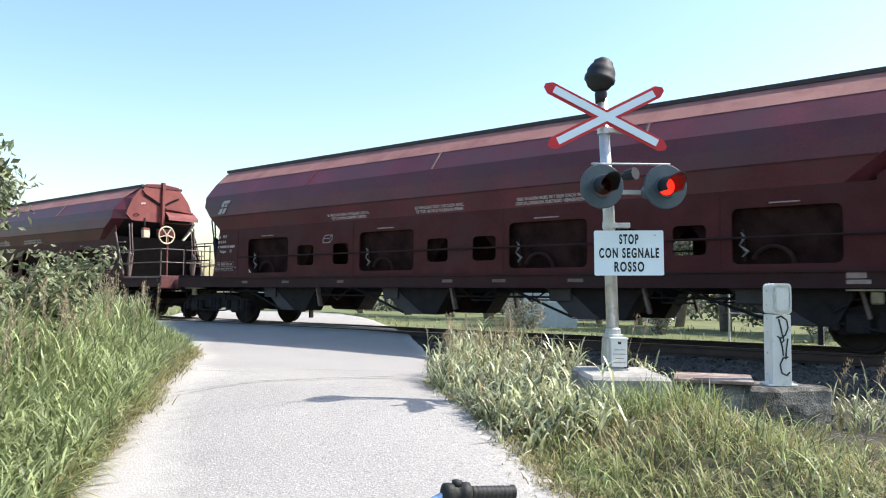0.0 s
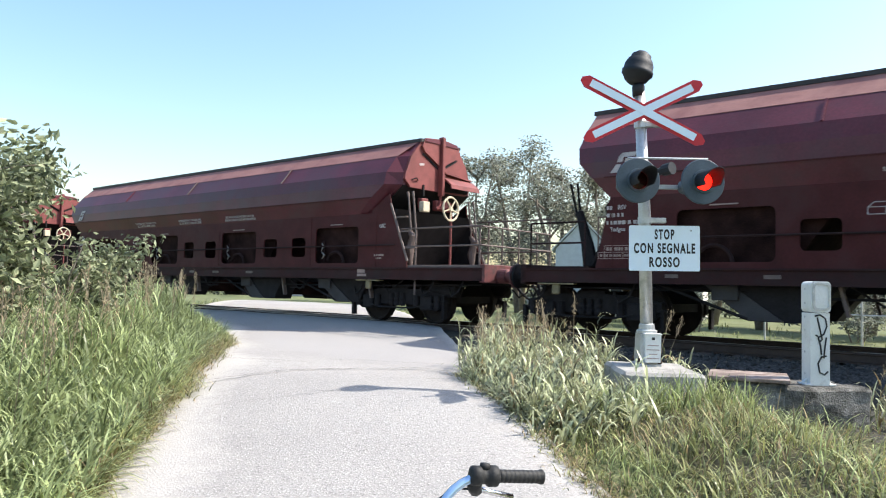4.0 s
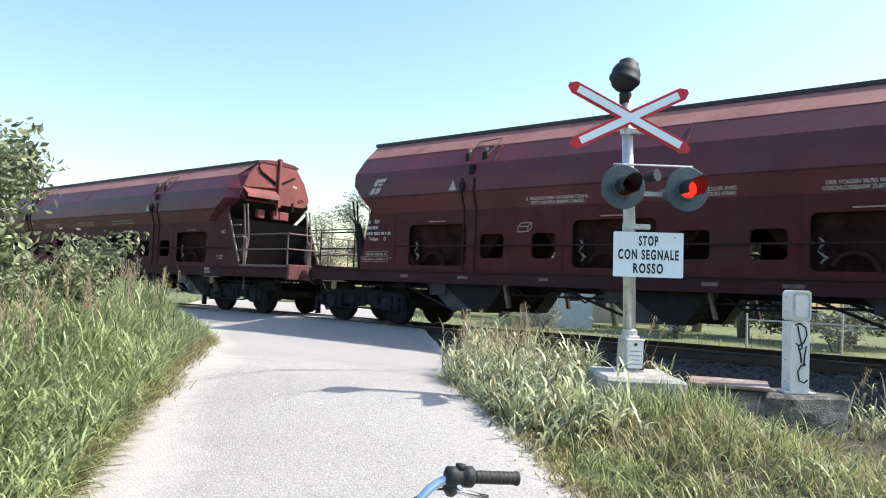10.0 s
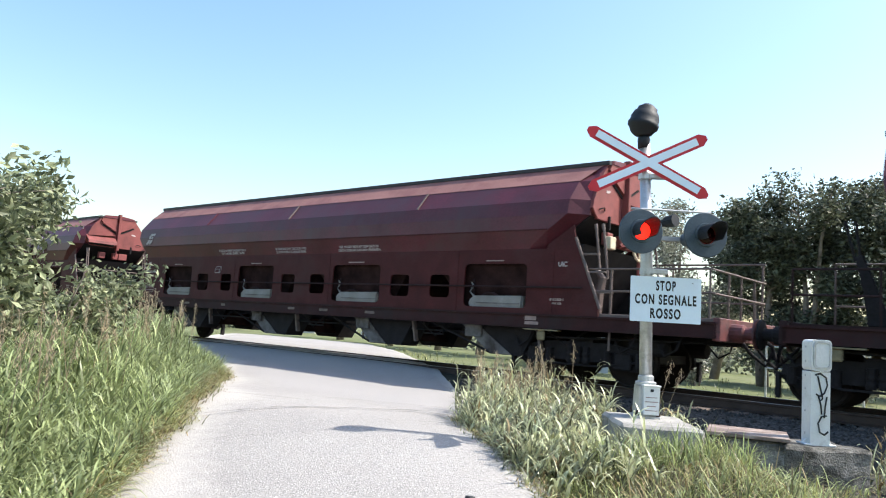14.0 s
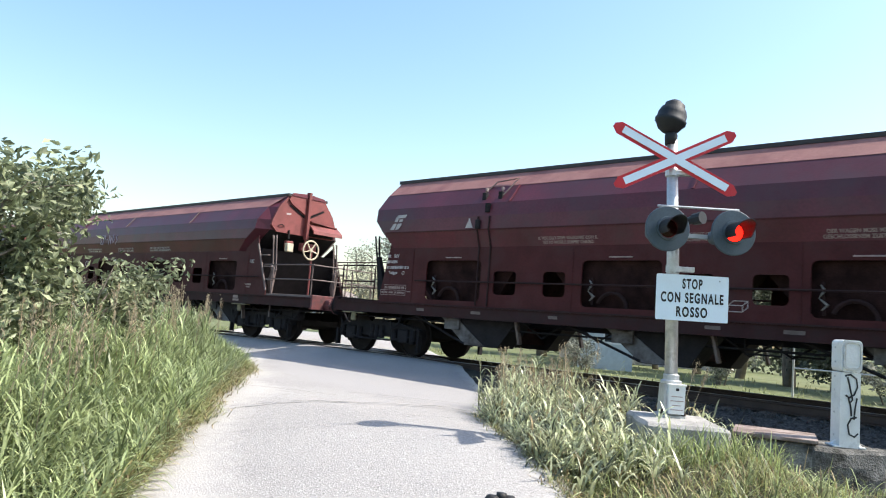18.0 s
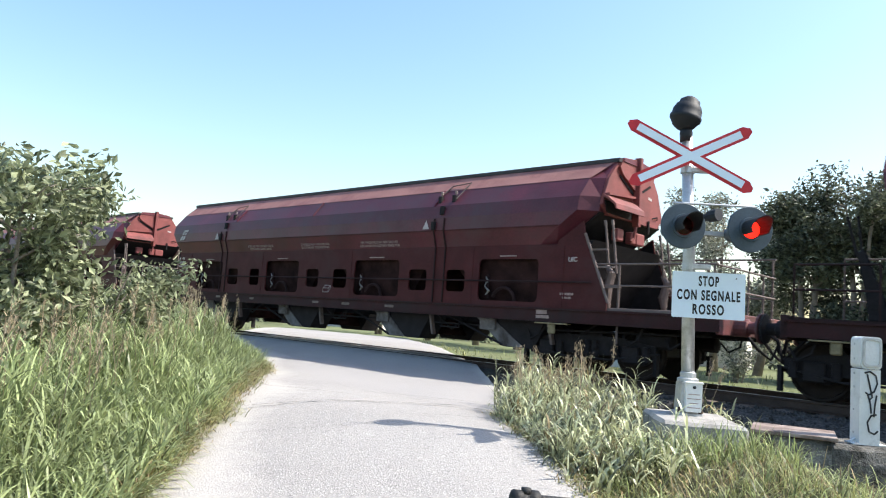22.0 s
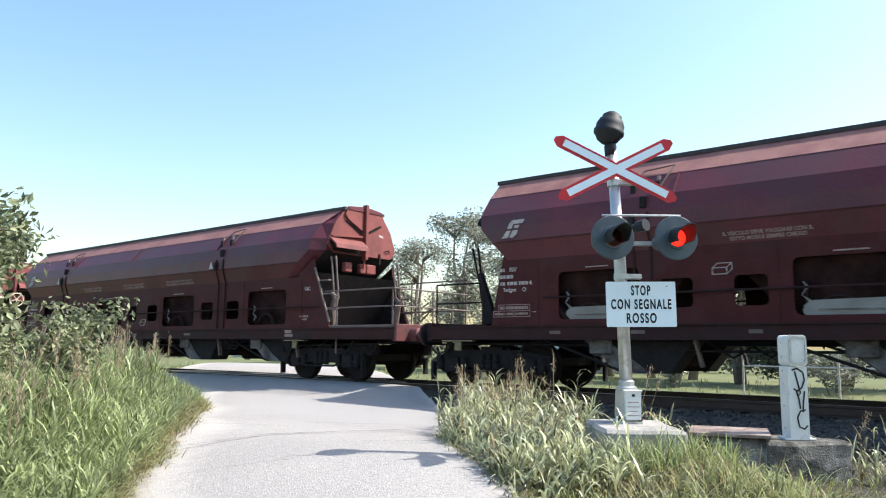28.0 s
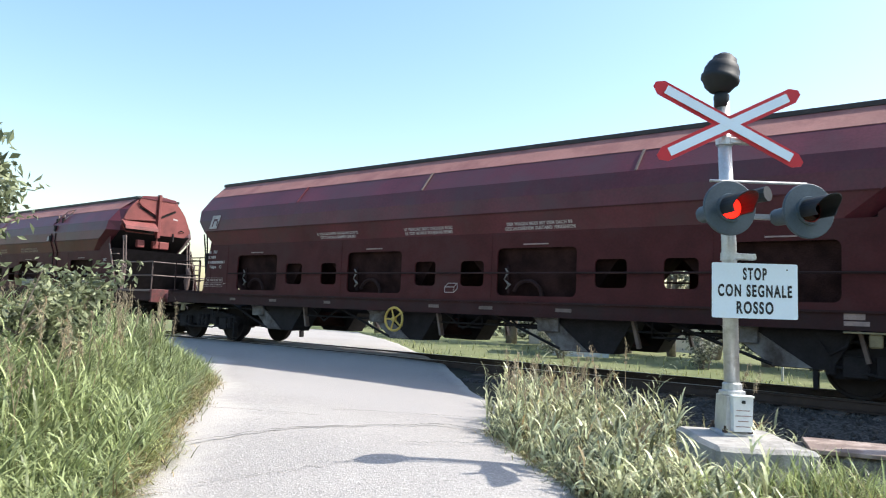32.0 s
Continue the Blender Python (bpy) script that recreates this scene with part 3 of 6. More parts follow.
def holed_plate(bm, cells, z0, z1, y0, y1):
    """A plate in x and z, y0 to y1 thick, each cell (xa, xb, hole outline) with its own opening."""
    for xa, xb, hole in cells:
        n = len(hole)
        cx, cz = (xa + xb) / 2, (z0 + z1) / 2
        W, H = xb - xa, z1 - z0
        corners = [(H, (xb, z1)), (H + W, (xa, z1)), (2 * H + W, (xa, z0)), (2 * H + 2 * W, (xb, z0))]
        outer, where = [], []
        for hx, hz in hole:
            dx, dz = hx - cx, hz - cz
            k = min(W / 2 / abs(dx) if dx else 1e9, H / 2 / abs(dz) if dz else 1e9)
            x, z = cx + dx * k, cz + dz * k
            outer.append((x, z))
            if abs(x - xb) < 1e-6:
                where.append(z - z0)
            elif abs(z - z1) < 1e-6:
                where.append(H + xb - x)
            elif abs(x - xa) < 1e-6:
                where.append(H + W + z1 - z)
            else:
                where.append(2 * H + W + x - xa)
        total = 2 * (W + H)
        front = None
        for y in (y1, y0):
            hv = [bm.verts.new((x, y, z)) for x, z in hole]
            ov = [bm.verts.new((x, y, z)) for x, z in outer]
            for i in range(n):
                j = (i + 1) % n
                span = (where[j] - where[i]) % total
                mid = [(((c - where[i]) % total), p) for c, p in corners if 1e-6 < (c - where[i]) % total < span - 1e-6]
                ring_pts = [ov[i]] + [bm.verts.new((p[0], y, p[1])) for _, p in sorted(mid)] + [ov[j]]
                face = [hv[j], hv[i]] + ring_pts
                bm.faces.new(face if y == y0 else face[::-1])
            if front is None:
                front = hv
            else:
                for i in range(n):
                    j = (i + 1) % n
                    bm.faces.new((front[i], front[j], hv[j], hv[i]))
    return bm


# half section of the hopper: across, height, start at the nose, end at the rear
SECTION = [(0.58, 4.13, 0.28, 16.5), (0.68, 4.09, 0.28, 16.5), (1.08, 3.73, 0.31, 16.5), (1.40, 3.34, 0.33, 16.5), (1.465, 3.06, 0.38, 16.5), (1.475, 2.78, 0.64, 16.12), (1.36, 2.42, 0.95, 15.62)]
# half widths to which the section narrows at the platform end
END_HALF = (0.58, 0.68, 0.98, 1.15, 1.18, 1.22, 1.24)
# top start, top end, foot start, foot end of each discharge chute along the wagon
CHUTES = [(2.25, 4.3, 3.0, 3.85), (6.25, 8.25, 7.0, 7.85), (10.35, 12.3, 10.98, 11.95), (13.6, 15.5, 14.4, 15.15)]


def across(bm, outline, x0, x1):
    """An outline in y and z, drawn out along x."""
    return prism(bm, outline, -x1, -x0, Matrix.Rotation(radians(90), 4, "Z") @ Matrix.Diagonal((1, 1, 1, 1)))


def wagon_body(root, variant):
    hood_near = variant in "bcf"
    # the older wagons have a slightly longer nose
    fwd = 0.22 if variant == "a" else 0.1
    bm = bmesh.new()
    rings = []
    for sgn in (1, -1):
        rings.append([[bm.verts.new(c) for c in ((fwd - a, sgn * y, z), (-b + 0.3, sgn * y, z), (-b, sgn * e, z))] for (y, z, a, b), e in zip(SECTION, END_HALF)])
    n = len(SECTION)
    for i in range(n - 1):
        for r in rings:
            for j in (0, 1):
                bm.faces.new((r[i][j], r[i][j + 1], r[i + 1][j + 1], r[i + 1][j]))
        for e in (0, 2):
            bm.faces.new((rings[0][i][e], rings[0][i + 1][e], rings[1][i + 1][e], rings[1][i][e]))
    for i in (0, n - 1):
        for j in (0, 1):
            bm.faces.new((rings[0][i][j], rings[0][i][j + 1], rings[1][i][j + 1], rings[1][i][j]))
    bmesh.ops.recalc_face_normals(bm, faces=bm.faces)
    part("hopper_shell", bm, MAROON, root, "maroon steel hopper shell with sloping shoulders")
    bm = bmesh.new()
    cap = [(-0.6, 4.12), (-0.56, 4.18), (-0.3, 4.21), (0, 4.222), (0.3, 4.21), (0.56, 4.18), (0.6, 4.12)]
    a = [bm.verts.new((fwd - 0.26, y, z)) for y, z in cap]
    b = [bm.verts.new((-16.64, y, z)) for y, z in cap]
    for i in range(len(cap)):
        j = (i + 1) % len(cap)
        bm.faces.new((a[i], b[i], b[j], a[j]))
    bm.faces.new(a[::-1])
    bm.faces.new(b)
    bmesh.ops.recalc_face_normals(bm, faces=bm.faces)
    part("sliding_roof", bm, MAROON, root, "low sliding roof cover")
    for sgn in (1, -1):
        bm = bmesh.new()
        # Thin plate over the shell's slope that carries the painted sunlit tone.
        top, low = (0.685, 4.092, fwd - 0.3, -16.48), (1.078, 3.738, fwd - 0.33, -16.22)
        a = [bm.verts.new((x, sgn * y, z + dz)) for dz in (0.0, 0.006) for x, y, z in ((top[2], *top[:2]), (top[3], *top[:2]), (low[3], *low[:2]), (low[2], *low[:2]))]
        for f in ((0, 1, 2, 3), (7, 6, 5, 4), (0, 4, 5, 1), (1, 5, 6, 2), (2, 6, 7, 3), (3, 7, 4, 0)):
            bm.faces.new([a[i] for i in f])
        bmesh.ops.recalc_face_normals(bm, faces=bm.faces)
        part("roof_slope", bm, MAROON_SUNLIT, root, "pinkish roof slope, dust and sunlit tone in its colour")
        bm = bmesh.new()
        y0, y1 = sorted((sgn * 0.6, sgn * 0.7))
        box(bm, -16.6, fwd - 0.24, y0, y1, 4.1, 4.175)
        part("roof_edge_rail", bm, RIM, root, "dark guide rail along the roof edge")
        for i, fx in enumerate((4.1, 7.9, 12.4)):
            bm = bmesh.new()
            across(bm, [(sgn * 1.09, 3.735), (sgn * 1.11, 3.745), (sgn * 1.425, 3.35), (sgn * 1.405, 3.34)], -fx - 0.018, -fx + 0.018)
            part("seam_strip", bm, RAILING if i != 0 and variant not in "bcf" else MAROON, root, "pale welded seam strip")
        bm = bmesh.new()
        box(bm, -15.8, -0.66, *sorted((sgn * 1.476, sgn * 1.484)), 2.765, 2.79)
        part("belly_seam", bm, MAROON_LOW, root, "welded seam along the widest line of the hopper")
    # red end wall at the platform end, with its roof flaps, post and hood
    near = 1 if hood_near else -1
    outline = [(e * 0.99, z) for (y, z, a, b), e in zip(SECTION[:4], END_HALF)] + [(1.17, 3.2), (0.98, 3.02)]
    bm = bmesh.new()
    across(bm, outline + [(-y, z) for y, z in outline[::-1]], -16.56, -16.44)
    wall = part("end_wall", bm, RED_END, root, "red end wall, paler than the hopper sides")
    bm = bmesh.new()
    box(bm, -16.7, -16.56, -0.05, 0.05, 2.92, 4.3, 0.01)
    part("end_post", bm, RED_END, wall, "square red centre post")
    for sgn in (1, -1):
        bm = bmesh.new()
        across(bm, [(sgn * 0.07, 4.25), (sgn * 0.56, 4.2), (sgn * 0.68, 4.0), (sgn * 0.58, 3.88), (sgn * 0.07, 3.62)], -16.62, -16.56)
        part("roof_flap", bm, RED_END, wall, "folded red closing flap")
        bm = bmesh.new()
        across(bm, [(sgn * 0.08, 3.6), (sgn * 0.6, 3.86), (sgn * 0.62, 3.82), (sgn * 0.08, 3.54)], -16.58, -16.556)
        part("flap_slit", bm, BLACK, wall, "dark slit under the flap")
    bm = bmesh.new()
    across(bm, [(near * 0.12, 3.5), (near * 1.1, 3.42), (near * 1.1, 3.38), (near * 0.12, 3.46)], -16.66, -16.56)
    part("end_rib", bm, RED_END, wall)
    bm = bmesh.new()
    prism(bm, [(-16.54, 3.4), (-16.64, 3.36), (-16.84, 3.2), (-16.86, 3.1), (-16.83, 3.1), (-16.81, 3.17), (-16.64, 3.31), (-16.54, 3.34)], *sorted((near * 0.1, near * 1.17)))
    part("end_canopy", bm, RED_END, wall, "folded red hood over the platform")
    # Flat black plate on the wall in place of the hood's shade.
    bm = bmesh.new()
    across(bm, [(near * 0.1, 3.3), (near * 1.12, 3.28), (near * 1.02, 3.06), (near * 0.1, 3.04)], -16.58, -16.556)
    part("hood_recess", bm, BLACK, wall, "flat black plate for the shade under the hood")
    bm = bmesh.new()
    box(bm, -16.6, -16.56, *sorted((-near * 0.55, -near * 0.59)), 2.86, 3.12)
    part("hook", bm, BLACK, wall, "small dark hook")
    bm = bmesh.new()
    tube(bm, [(-16.57, -near * 0.75, 3.2), (-16.62, -near * 0.85, 3.24), (-16.57, -near * 0.95, 3.2)], 0.014, 5)
    part("hook", bm, BLACK, wall)
    bm = bmesh.new()
    across(bm, [(-near * 0.55, 3.62), (-near * 0.7, 3.6), (-near * 0.7, 3.55), (-near * 0.55, 3.57)], -16.568, -16.561)
    part("end_label", bm, LETTER, wall, "small white label on the end wall")
    for y0, y1 in ((0.62, 0.38), (0.1, -0.1), (-0.12, -0.45)):
        bm = bmesh.new()
        box(bm, -16.58, -16.44, min(y0, y1), max(y0, y1), 2.58, 2.82, 0.02)
        part("gear_box", bm, RED_END, wall, "small paler red gear box under the end wall")
    bm = bmesh.new()
    tube(bm, [(-16.62, 0.0, 2.95), (-16.6, 0.02, 2.7), (-16.58, 0.1, 2.62)], 0.03, 6)
    part("gear_rod", bm, RED_END, wall)
    if not hood_near:
        bm = bmesh.new()
        box(bm, -16.66, -16.52, 0.42, 0.64, 2.5, 2.74, 0.012)
        part("placard", bm, CREAM, wall, "small cream placard")
    # Black strip laid over the hopper end, standing for the shade beneath it.
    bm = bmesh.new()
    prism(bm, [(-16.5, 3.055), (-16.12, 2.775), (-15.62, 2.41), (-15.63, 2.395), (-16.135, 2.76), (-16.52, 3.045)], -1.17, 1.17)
    part("end_soffit", bm, BLACK, root, "black plate standing for shade under the hopper end")
    # Sloping plate hides the funnel; its black is the recess's shade.
    bm = bmesh.new()
    prism(bm, [(-16.44, 2.5), (-16.52, 2.5), (-15.72, 1.21), (-15.64, 1.21)], -1.33, 1.33)
    part("end_slope", bm, BLACK, root, "black sloping end plate with recess shade in its colour")
    bm = bmesh.new()
    prism(bm, [(-0.8, 2.6), (-0.9, 2.6), (-2.2, 1.22), (-2.1, 1.22)], -1.33, 1.33)
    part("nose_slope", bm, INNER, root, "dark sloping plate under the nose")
    # side skirts with their openings
    for sgn in (1, -1):
        bm = bmesh.new()
        z0, z1 = 1.2, 2.43
        spans = sorted([(a, b, True) for a, b in BIG] + [(a, b, False) for a, b in SMALL])
        cuts = [1.3] + [(spans[i][1] + spans[i + 1][0]) / 2 for i in range(len(spans) - 1)] + [15.75]
        cells = []
        for (a, b, big), ca, cb in zip(spans, cuts, cuts[1:]):
            hole = rounded(-b, -a, 1.30 if big else 1.46, 2.15 if big else 1.93, 0.1 if big else 0.08)
            cells.append((-cb, -ca, hole))
        y0, y1 = (1.335, 1.365) if sgn > 0 else (-1.365, -1.335)
        holed_plate(bm, cells, z0, z1, y0, y1)
        prism(bm, [(-15.75, 1.2), (-15.75, 2.5), (-16.3, 2.86), (-16.34, 2.6), (-16.86, 1.4), (-16.86, 1.2)], y0, y1)
        prism(bm, [(-1.3, 1.2), (-0.45, 1.2), (-0.74, 2.55), (-0.68, 2.66), (-1.3, 2.46)], y0, y1)
        bmesh.ops.remove_doubles(bm, verts=bm.verts, dist=0.0008)
        # Black sheet over the cheek's inner face, in place of shade.
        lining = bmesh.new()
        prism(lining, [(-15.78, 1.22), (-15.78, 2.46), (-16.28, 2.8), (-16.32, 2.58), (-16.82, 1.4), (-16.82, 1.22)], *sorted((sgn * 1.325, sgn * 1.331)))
        part("cheek_lining", lining, BLACK, root, "black sheet standing for shade inside the end cheek")
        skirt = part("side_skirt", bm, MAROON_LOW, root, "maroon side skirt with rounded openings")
        for a, b, big in spans:
            if big:
                bm = bmesh.new()
                box(bm, -b + 0.55, -a - 0.55, sgn * 1.37 - 0.012, sgn * 1.37 + 0.012, 2.2, 2.222)
                part("hinge", bm, LETTER_DIM, skirt, "pale hinge plate")
        for x in (0.78, 1.5, 5.65, 9.62, 13.62, 15.9):
            bm = bmesh.new()
            box(bm, -x - 0.008, -x + 0.008, *sorted((sgn * 1.364, sgn * 1.372)), 1.22, 2.4)
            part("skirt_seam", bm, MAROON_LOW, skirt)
        bm = bmesh.new()
        tube(bm, [(-1.65, sgn * 1.43, 1.70), (-16.55, sgn * 1.43, 1.70)], 0.019, 6)
        part("grab_rail", bm, UNDER, root, "long horizontal grab rail")
        bm = bmesh.new()
        prism(bm, [(1.38 - 0.06, 0.94), (1.435, 0.94), (1.435, 0.965), (1.4, 0.965), (1.4, 1.17), (1.435, 1.17), (1.435, 1.2), (1.32, 1.2)], -1.05 * sgn, 18.95 * sgn, Matrix.Rotation(radians(90 * sgn), 4, "Z"))
        part("solebar", bm, SOLEBAR, root, "grimy maroon underframe solebar, tone darkened for shade")
    # funnels and discharge chutes
    for (a, b), (t0, t1, f0, f1) in zip(BIG, CHUTES):
        c = (a + b) / 2
        bm = bmesh.new()
        rings = []
        for hx, hy, z, sh in ((1.86, 1.3, 2.42, 0.0), (0.8, 1.02, 1.12, 0.0), (0.36, 0.6, 0.5, (f0 + f1) / 2 - c)):
            rings.append([bm.verts.new((-c - sh + sx * hx, sy * hy, z)) for sx, sy in ((1, 1), (-1, 1), (-1, -1), (1, -1))])
        for p, q in zip(rings, rings[1:]):
            for i in range(4):
                bm.faces.new((p[i], p[(i + 1) % 4], q[(i + 1) % 4], q[i]))
        bm.faces.new(rings[-1])
        bm.faces.new(rings[0][::-1])
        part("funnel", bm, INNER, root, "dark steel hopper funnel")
        for sgn in (1, -1):
            bm = bmesh.new()
            prism(bm, [(-t0, 0.96), (-t1, 0.96), (-f1, 0.39), (-f0, 0.39)], *sorted((sgn * 0.62, sgn * 1.16)))
            ch = part("chute", bm, BLACK, root, "sooty discharge chute")
            bm = bmesh.new()
            w = 0.42
            prism(bm, [(-t0 - 0.06, 0.95), (-t0 - 0.06 - w, 0.95), (-f0 - w * 1.25, 0.4), (-f0, 0.4)], *sorted((sgn * 1.165, sgn * 1.185)))
            part("chute_flap", bm, GREY_CHUTE if variant in "bdefg" else GREY_DARK, ch, "dusty blue-grey chute flap")
            bm = bmesh.new()
            box(bm, -t0 - 0.62, -t0 - 0.2, *sorted((sgn * 1.19, sgn * 1.24)), 0.7, 0.94, 0.01)
            part("flap_plate", bm, GREY_CHUTE if variant in "bdef" else GREY_DARK, ch, "pale flap hinge plate")
            bm = bmesh.new()
            box(bm, -t1 - 0.02, -t1 + 0.03, *sorted((sgn * 1.1, sgn * 1.2)), 0.5, 0.94, 0.0, Matrix.Translation((-t1, 0, 0.94)) @ Matrix.Rotation(radians(14), 4, "Y") @ Matrix.Translation((t1, 0, -0.94)))
            part("chute_edge", bm, RAILING, ch, "pale worn steel edge")
            # the valve gear that shows in the opening
            bm = bmesh.new()
            y = sgn * 1.2
            arc = [(-a - 0.55 + 0.3 * math.cos(radians(g)), y, 1.28 + 0.3 * math.sin(radians(g))) for g in range(20, 181, 20)]
            tube(bm, arc, 0.035, 6)
            tube(bm, [(-a - 0.12, y, 1.85), (-a - 0.14, y, 1.35)], 0.025, 6)
            gear = part("valve_gear", bm, UNDER, root, "dark bent pipe behind the opening")
            bm = bmesh.new()
            tube(bm, [(-a - 0.1, y + sgn * 0.05, 1.8), (-a - 0.16, y + sgn * 0.05, 1.72), (-a - 0.08, y + sgn * 0.05, 1.6), (-a - 0.2, y + sgn * 0.05, 1.5), (-a - 0.12, y + sgn * 0.05, 1.42)], [0.01, 0.026, 0.008, 0.03, 0.01], 6)
            part("valve_cap", bm, GATE_GREY, gear, "small pale valve fitting")
        for sgn in (1, -1):
            bm = bmesh.new()
            tube(bm, [(-t0 + 0.75, sgn * 1.18, 0.95), (-f0, sgn * 1.18, 0.42)], 0.026, 5)
            part("brace", bm, BLACK, root, "thin black diagonal brace")
            bm = bmesh.new()
            tube(bm, [(-t1 - 0.1, sgn * 1.05, 0.95), (-t1 - 0.55, sgn * 1.05, 0.66), (-t1 - 1.0, sgn * 1.05, 0.95)], 0.022, 5)
            part("brace", bm, BLACK, root, "thin black diagonal brace")
    # brake pipes, tanks and hangers under the sills
    for sgn in (1, -1):
        bm = bmesh.new()
        tube(bm, [(0.8, sgn * 1.15, 0.86), (-3.0, sgn * 1.15, 0.84), (-3.3, sgn * 1.12, 0.76), (-15.0, sgn * 1.12, 0.78), (-18.7, sgn * 1.1, 0.86)], 0.02, 5)
        part("brake_pipe", bm, BLACK, root, "thin black brake pipe")
        for x in (8.75, 12.6):
            bm = bmesh.new()
            tube(bm, [(-x, sgn * 1.15, 0.95), (-x, sgn * 1.15, 0.7), (-x - 0.55, sgn * 1.15, 0.7), (-x - 0.55, sgn * 1.15, 0.95)], 0.018, 5)
            part("stirrup", bm, BLACK, root, "thin stirrup under the sill")
        for x in (0.75, -1.0, -15.3, -17.4, -18.2):
            bm = bmesh.new()
            tube(bm, [(-0.12 + x, sgn * 1.2, 0.95), (x - 0.05, sgn * 1.25, 0.72), (x + 0.16, sgn * 1.22, 0.6), (x + 0.3, sgn * 1.15, 0.78)], 0.022, 5)
            part("hanger", bm, BLACK, root)
        for x in (-15.7, 0.35):
            bm = bmesh.new()
            box(bm, x - 0.4, x + 0.35, *sorted((sgn * 1.3, sgn * 1.44)), 0.9, 0.925, 0.004)
            box(bm, x - 0.1, x + 0.06, *sorted((sgn * 1.36, sgn * 1.42)), 0.72, 0.9, 0.02)
            part("foot_step", bm, YELLOW_DIM, root, "worn yellowish shunter's step")
        bm = bmesh.new()
        tube(bm, [(-18.0, sgn * 0.9, 0.72), (-17.95, sgn * 0.9, 0.72), (-17.3, sgn * 0.9, 0.72), (-17.25, sgn * 0.9, 0.72)], [0.05, 0.15, 0.15, 0.05], 10)
        part("air_tank", bm, BLACK, root, "sooty round air tank")
    bm = bmesh.new()
    box(bm, -18.9, 1.0, -0.28, 0.28, 0.85, 1.15)
    part("centre_sill", bm, BLACK, root)
    # platform end
    bm = bmesh.new()
    box(bm, -18.95, -15.3, -1.32, 1.32, 1.2, 1.26, 0.008)
    part("platform", bm, RAILING, root, "worn steel end platform")
    bm = bmesh.new()
    box(bm, -0.3, 1.0, -1.32, 1.32, 1.2, 1.235)
    part("front_deck", bm, UNDER, root)
    for fx in (1.05, -18.95):
        bm = bmesh.new()
        box(bm, fx - 0.06, fx + 0.06, -1.4, 1.4, 0.9, 1.27, 0.012)
        beam = part("buffer_beam", bm, RED_BEAM if fx < 0 else UNDER, root, "buffer beam")
        sg = 1 if fx > 0 else -1
        for y in (0.875, -0.875):
            bm = bmesh.new()
            M = Matrix.Translation((fx, y, 1.05)) @ Matrix.Rotation(radians(90 * sg), 4, "Y")
            lathe(bm, [(0.15, 0.04), (0.14, 0.26), (0.1, 0.28), (0.1, 0.42), (0.24, 0.44), (0.245, 0.475), (0.1, 0.49)], 14, M)
            part("buffer", bm, RED_BEAM if fx < 0 else BLACK, beam, "round buffer")
        bm = bmesh.new()
        tube(bm, [(fx, 0, 1.03), (fx + sg * 0.25, 0, 1.0), (fx + sg * 0.42, 0, 0.88), (fx + sg * 0.46, 0, 0.66)], 0.035, 6)
        tube(bm, [(fx, 0.3, 0.95), (fx + sg * 0.2, 0.32, 0.72), (fx + sg * 0.4, 0.25, 0.55), (fx + sg * 0.47, 0.15, 0.78)], 0.028, 6)
        tube(bm, [(fx, -0.35, 0.95), (fx + sg * 0.2, -0.36, 0.66), (fx + sg * 0.42, -0.3, 0.5), (fx + sg * 0.47, -0.2, 0.74)], 0.028, 6)
        part("coupling", bm, BLACK, beam, "screw coupling and brake hoses")
    for sgn in (1, -1):
        # ladder rail along the end of the skirt
        bm = bmesh.new()
        tube(bm, [(-16.36, sgn * 1.385, 2.62), (-16.9, sgn * 1.385, 1.34)], 0.026, 6)
        part("step_rail", bm, RAILING, root, "slanting pale ladder rail")
        bm = bmesh.new()
        tube(bm, [(-16.74, sgn * 1.1, 1.26), (-16.7, sgn * 1.1, 1.6), (-16.78, sgn * 1.1, 1.9), (-16.66, sgn * 1.1, 2.05)], [0.04, 0.1, 0.08, 0.04], 8)
        part("lever_gear", bm, RAILING, root, "pale weathered lever linkage")
        for z in (1.62, 1.98, 2.3):
            x = -16.36 - (2.62 - z) * 0.42
            bm = bmesh.new()
            box(bm, x - 0.32, x, sgn * 1.33 - 0.05, sgn * 1.33 + 0.03, z, z + 0.03)
            part("step", bm, RAILING, root)
        top = 2.05 if sgn > 0 else 2.4
        for fx in (17.06, 18.8):
            bm = bmesh.new()
            tube(bm, [(-fx, sgn * 1.3, 0.62 if fx < 18 else 1.0), (-fx, sgn * 1.3, top)], 0.021, 6)
            part("railing_post", bm, RAILING, root)
        for z in (1.66, top):
            bm = bmesh.new()
            tube(bm, [(-16.6, sgn * 1.3, z), (-18.85, sgn * 1.3, z)], 0.02, 6)
            part("railing_bar", bm, RAILING, root)
        for dx, lean in ((0.0, 0.02), (0.15, 0.0)):
            bm = bmesh.new()
            tube(bm, [(-16.72 - dx, sgn * 1.08, 1.9), (-16.6 - dx, sgn * 1.08, 2.82)], 0.022, 6)
            tube(bm, [(-16.6 - dx, sgn * 1.08, 2.8), (-16.58 - dx, sgn * 1.08, 2.9)], 0.03, 6)
            part("lever", bm, RAILING, root, "upright discharge lever")
    for y in (-0.7, 0.0, 0.6):
        bm = bmesh.new()
        tube(bm, [(-18.85, y, 1.22), (-18.85, y, 2.04)], 0.018, 6)
        part("railing_post", bm, RAILING, root)
    for z in (1.66, 2.04):
        bm = bmesh.new()
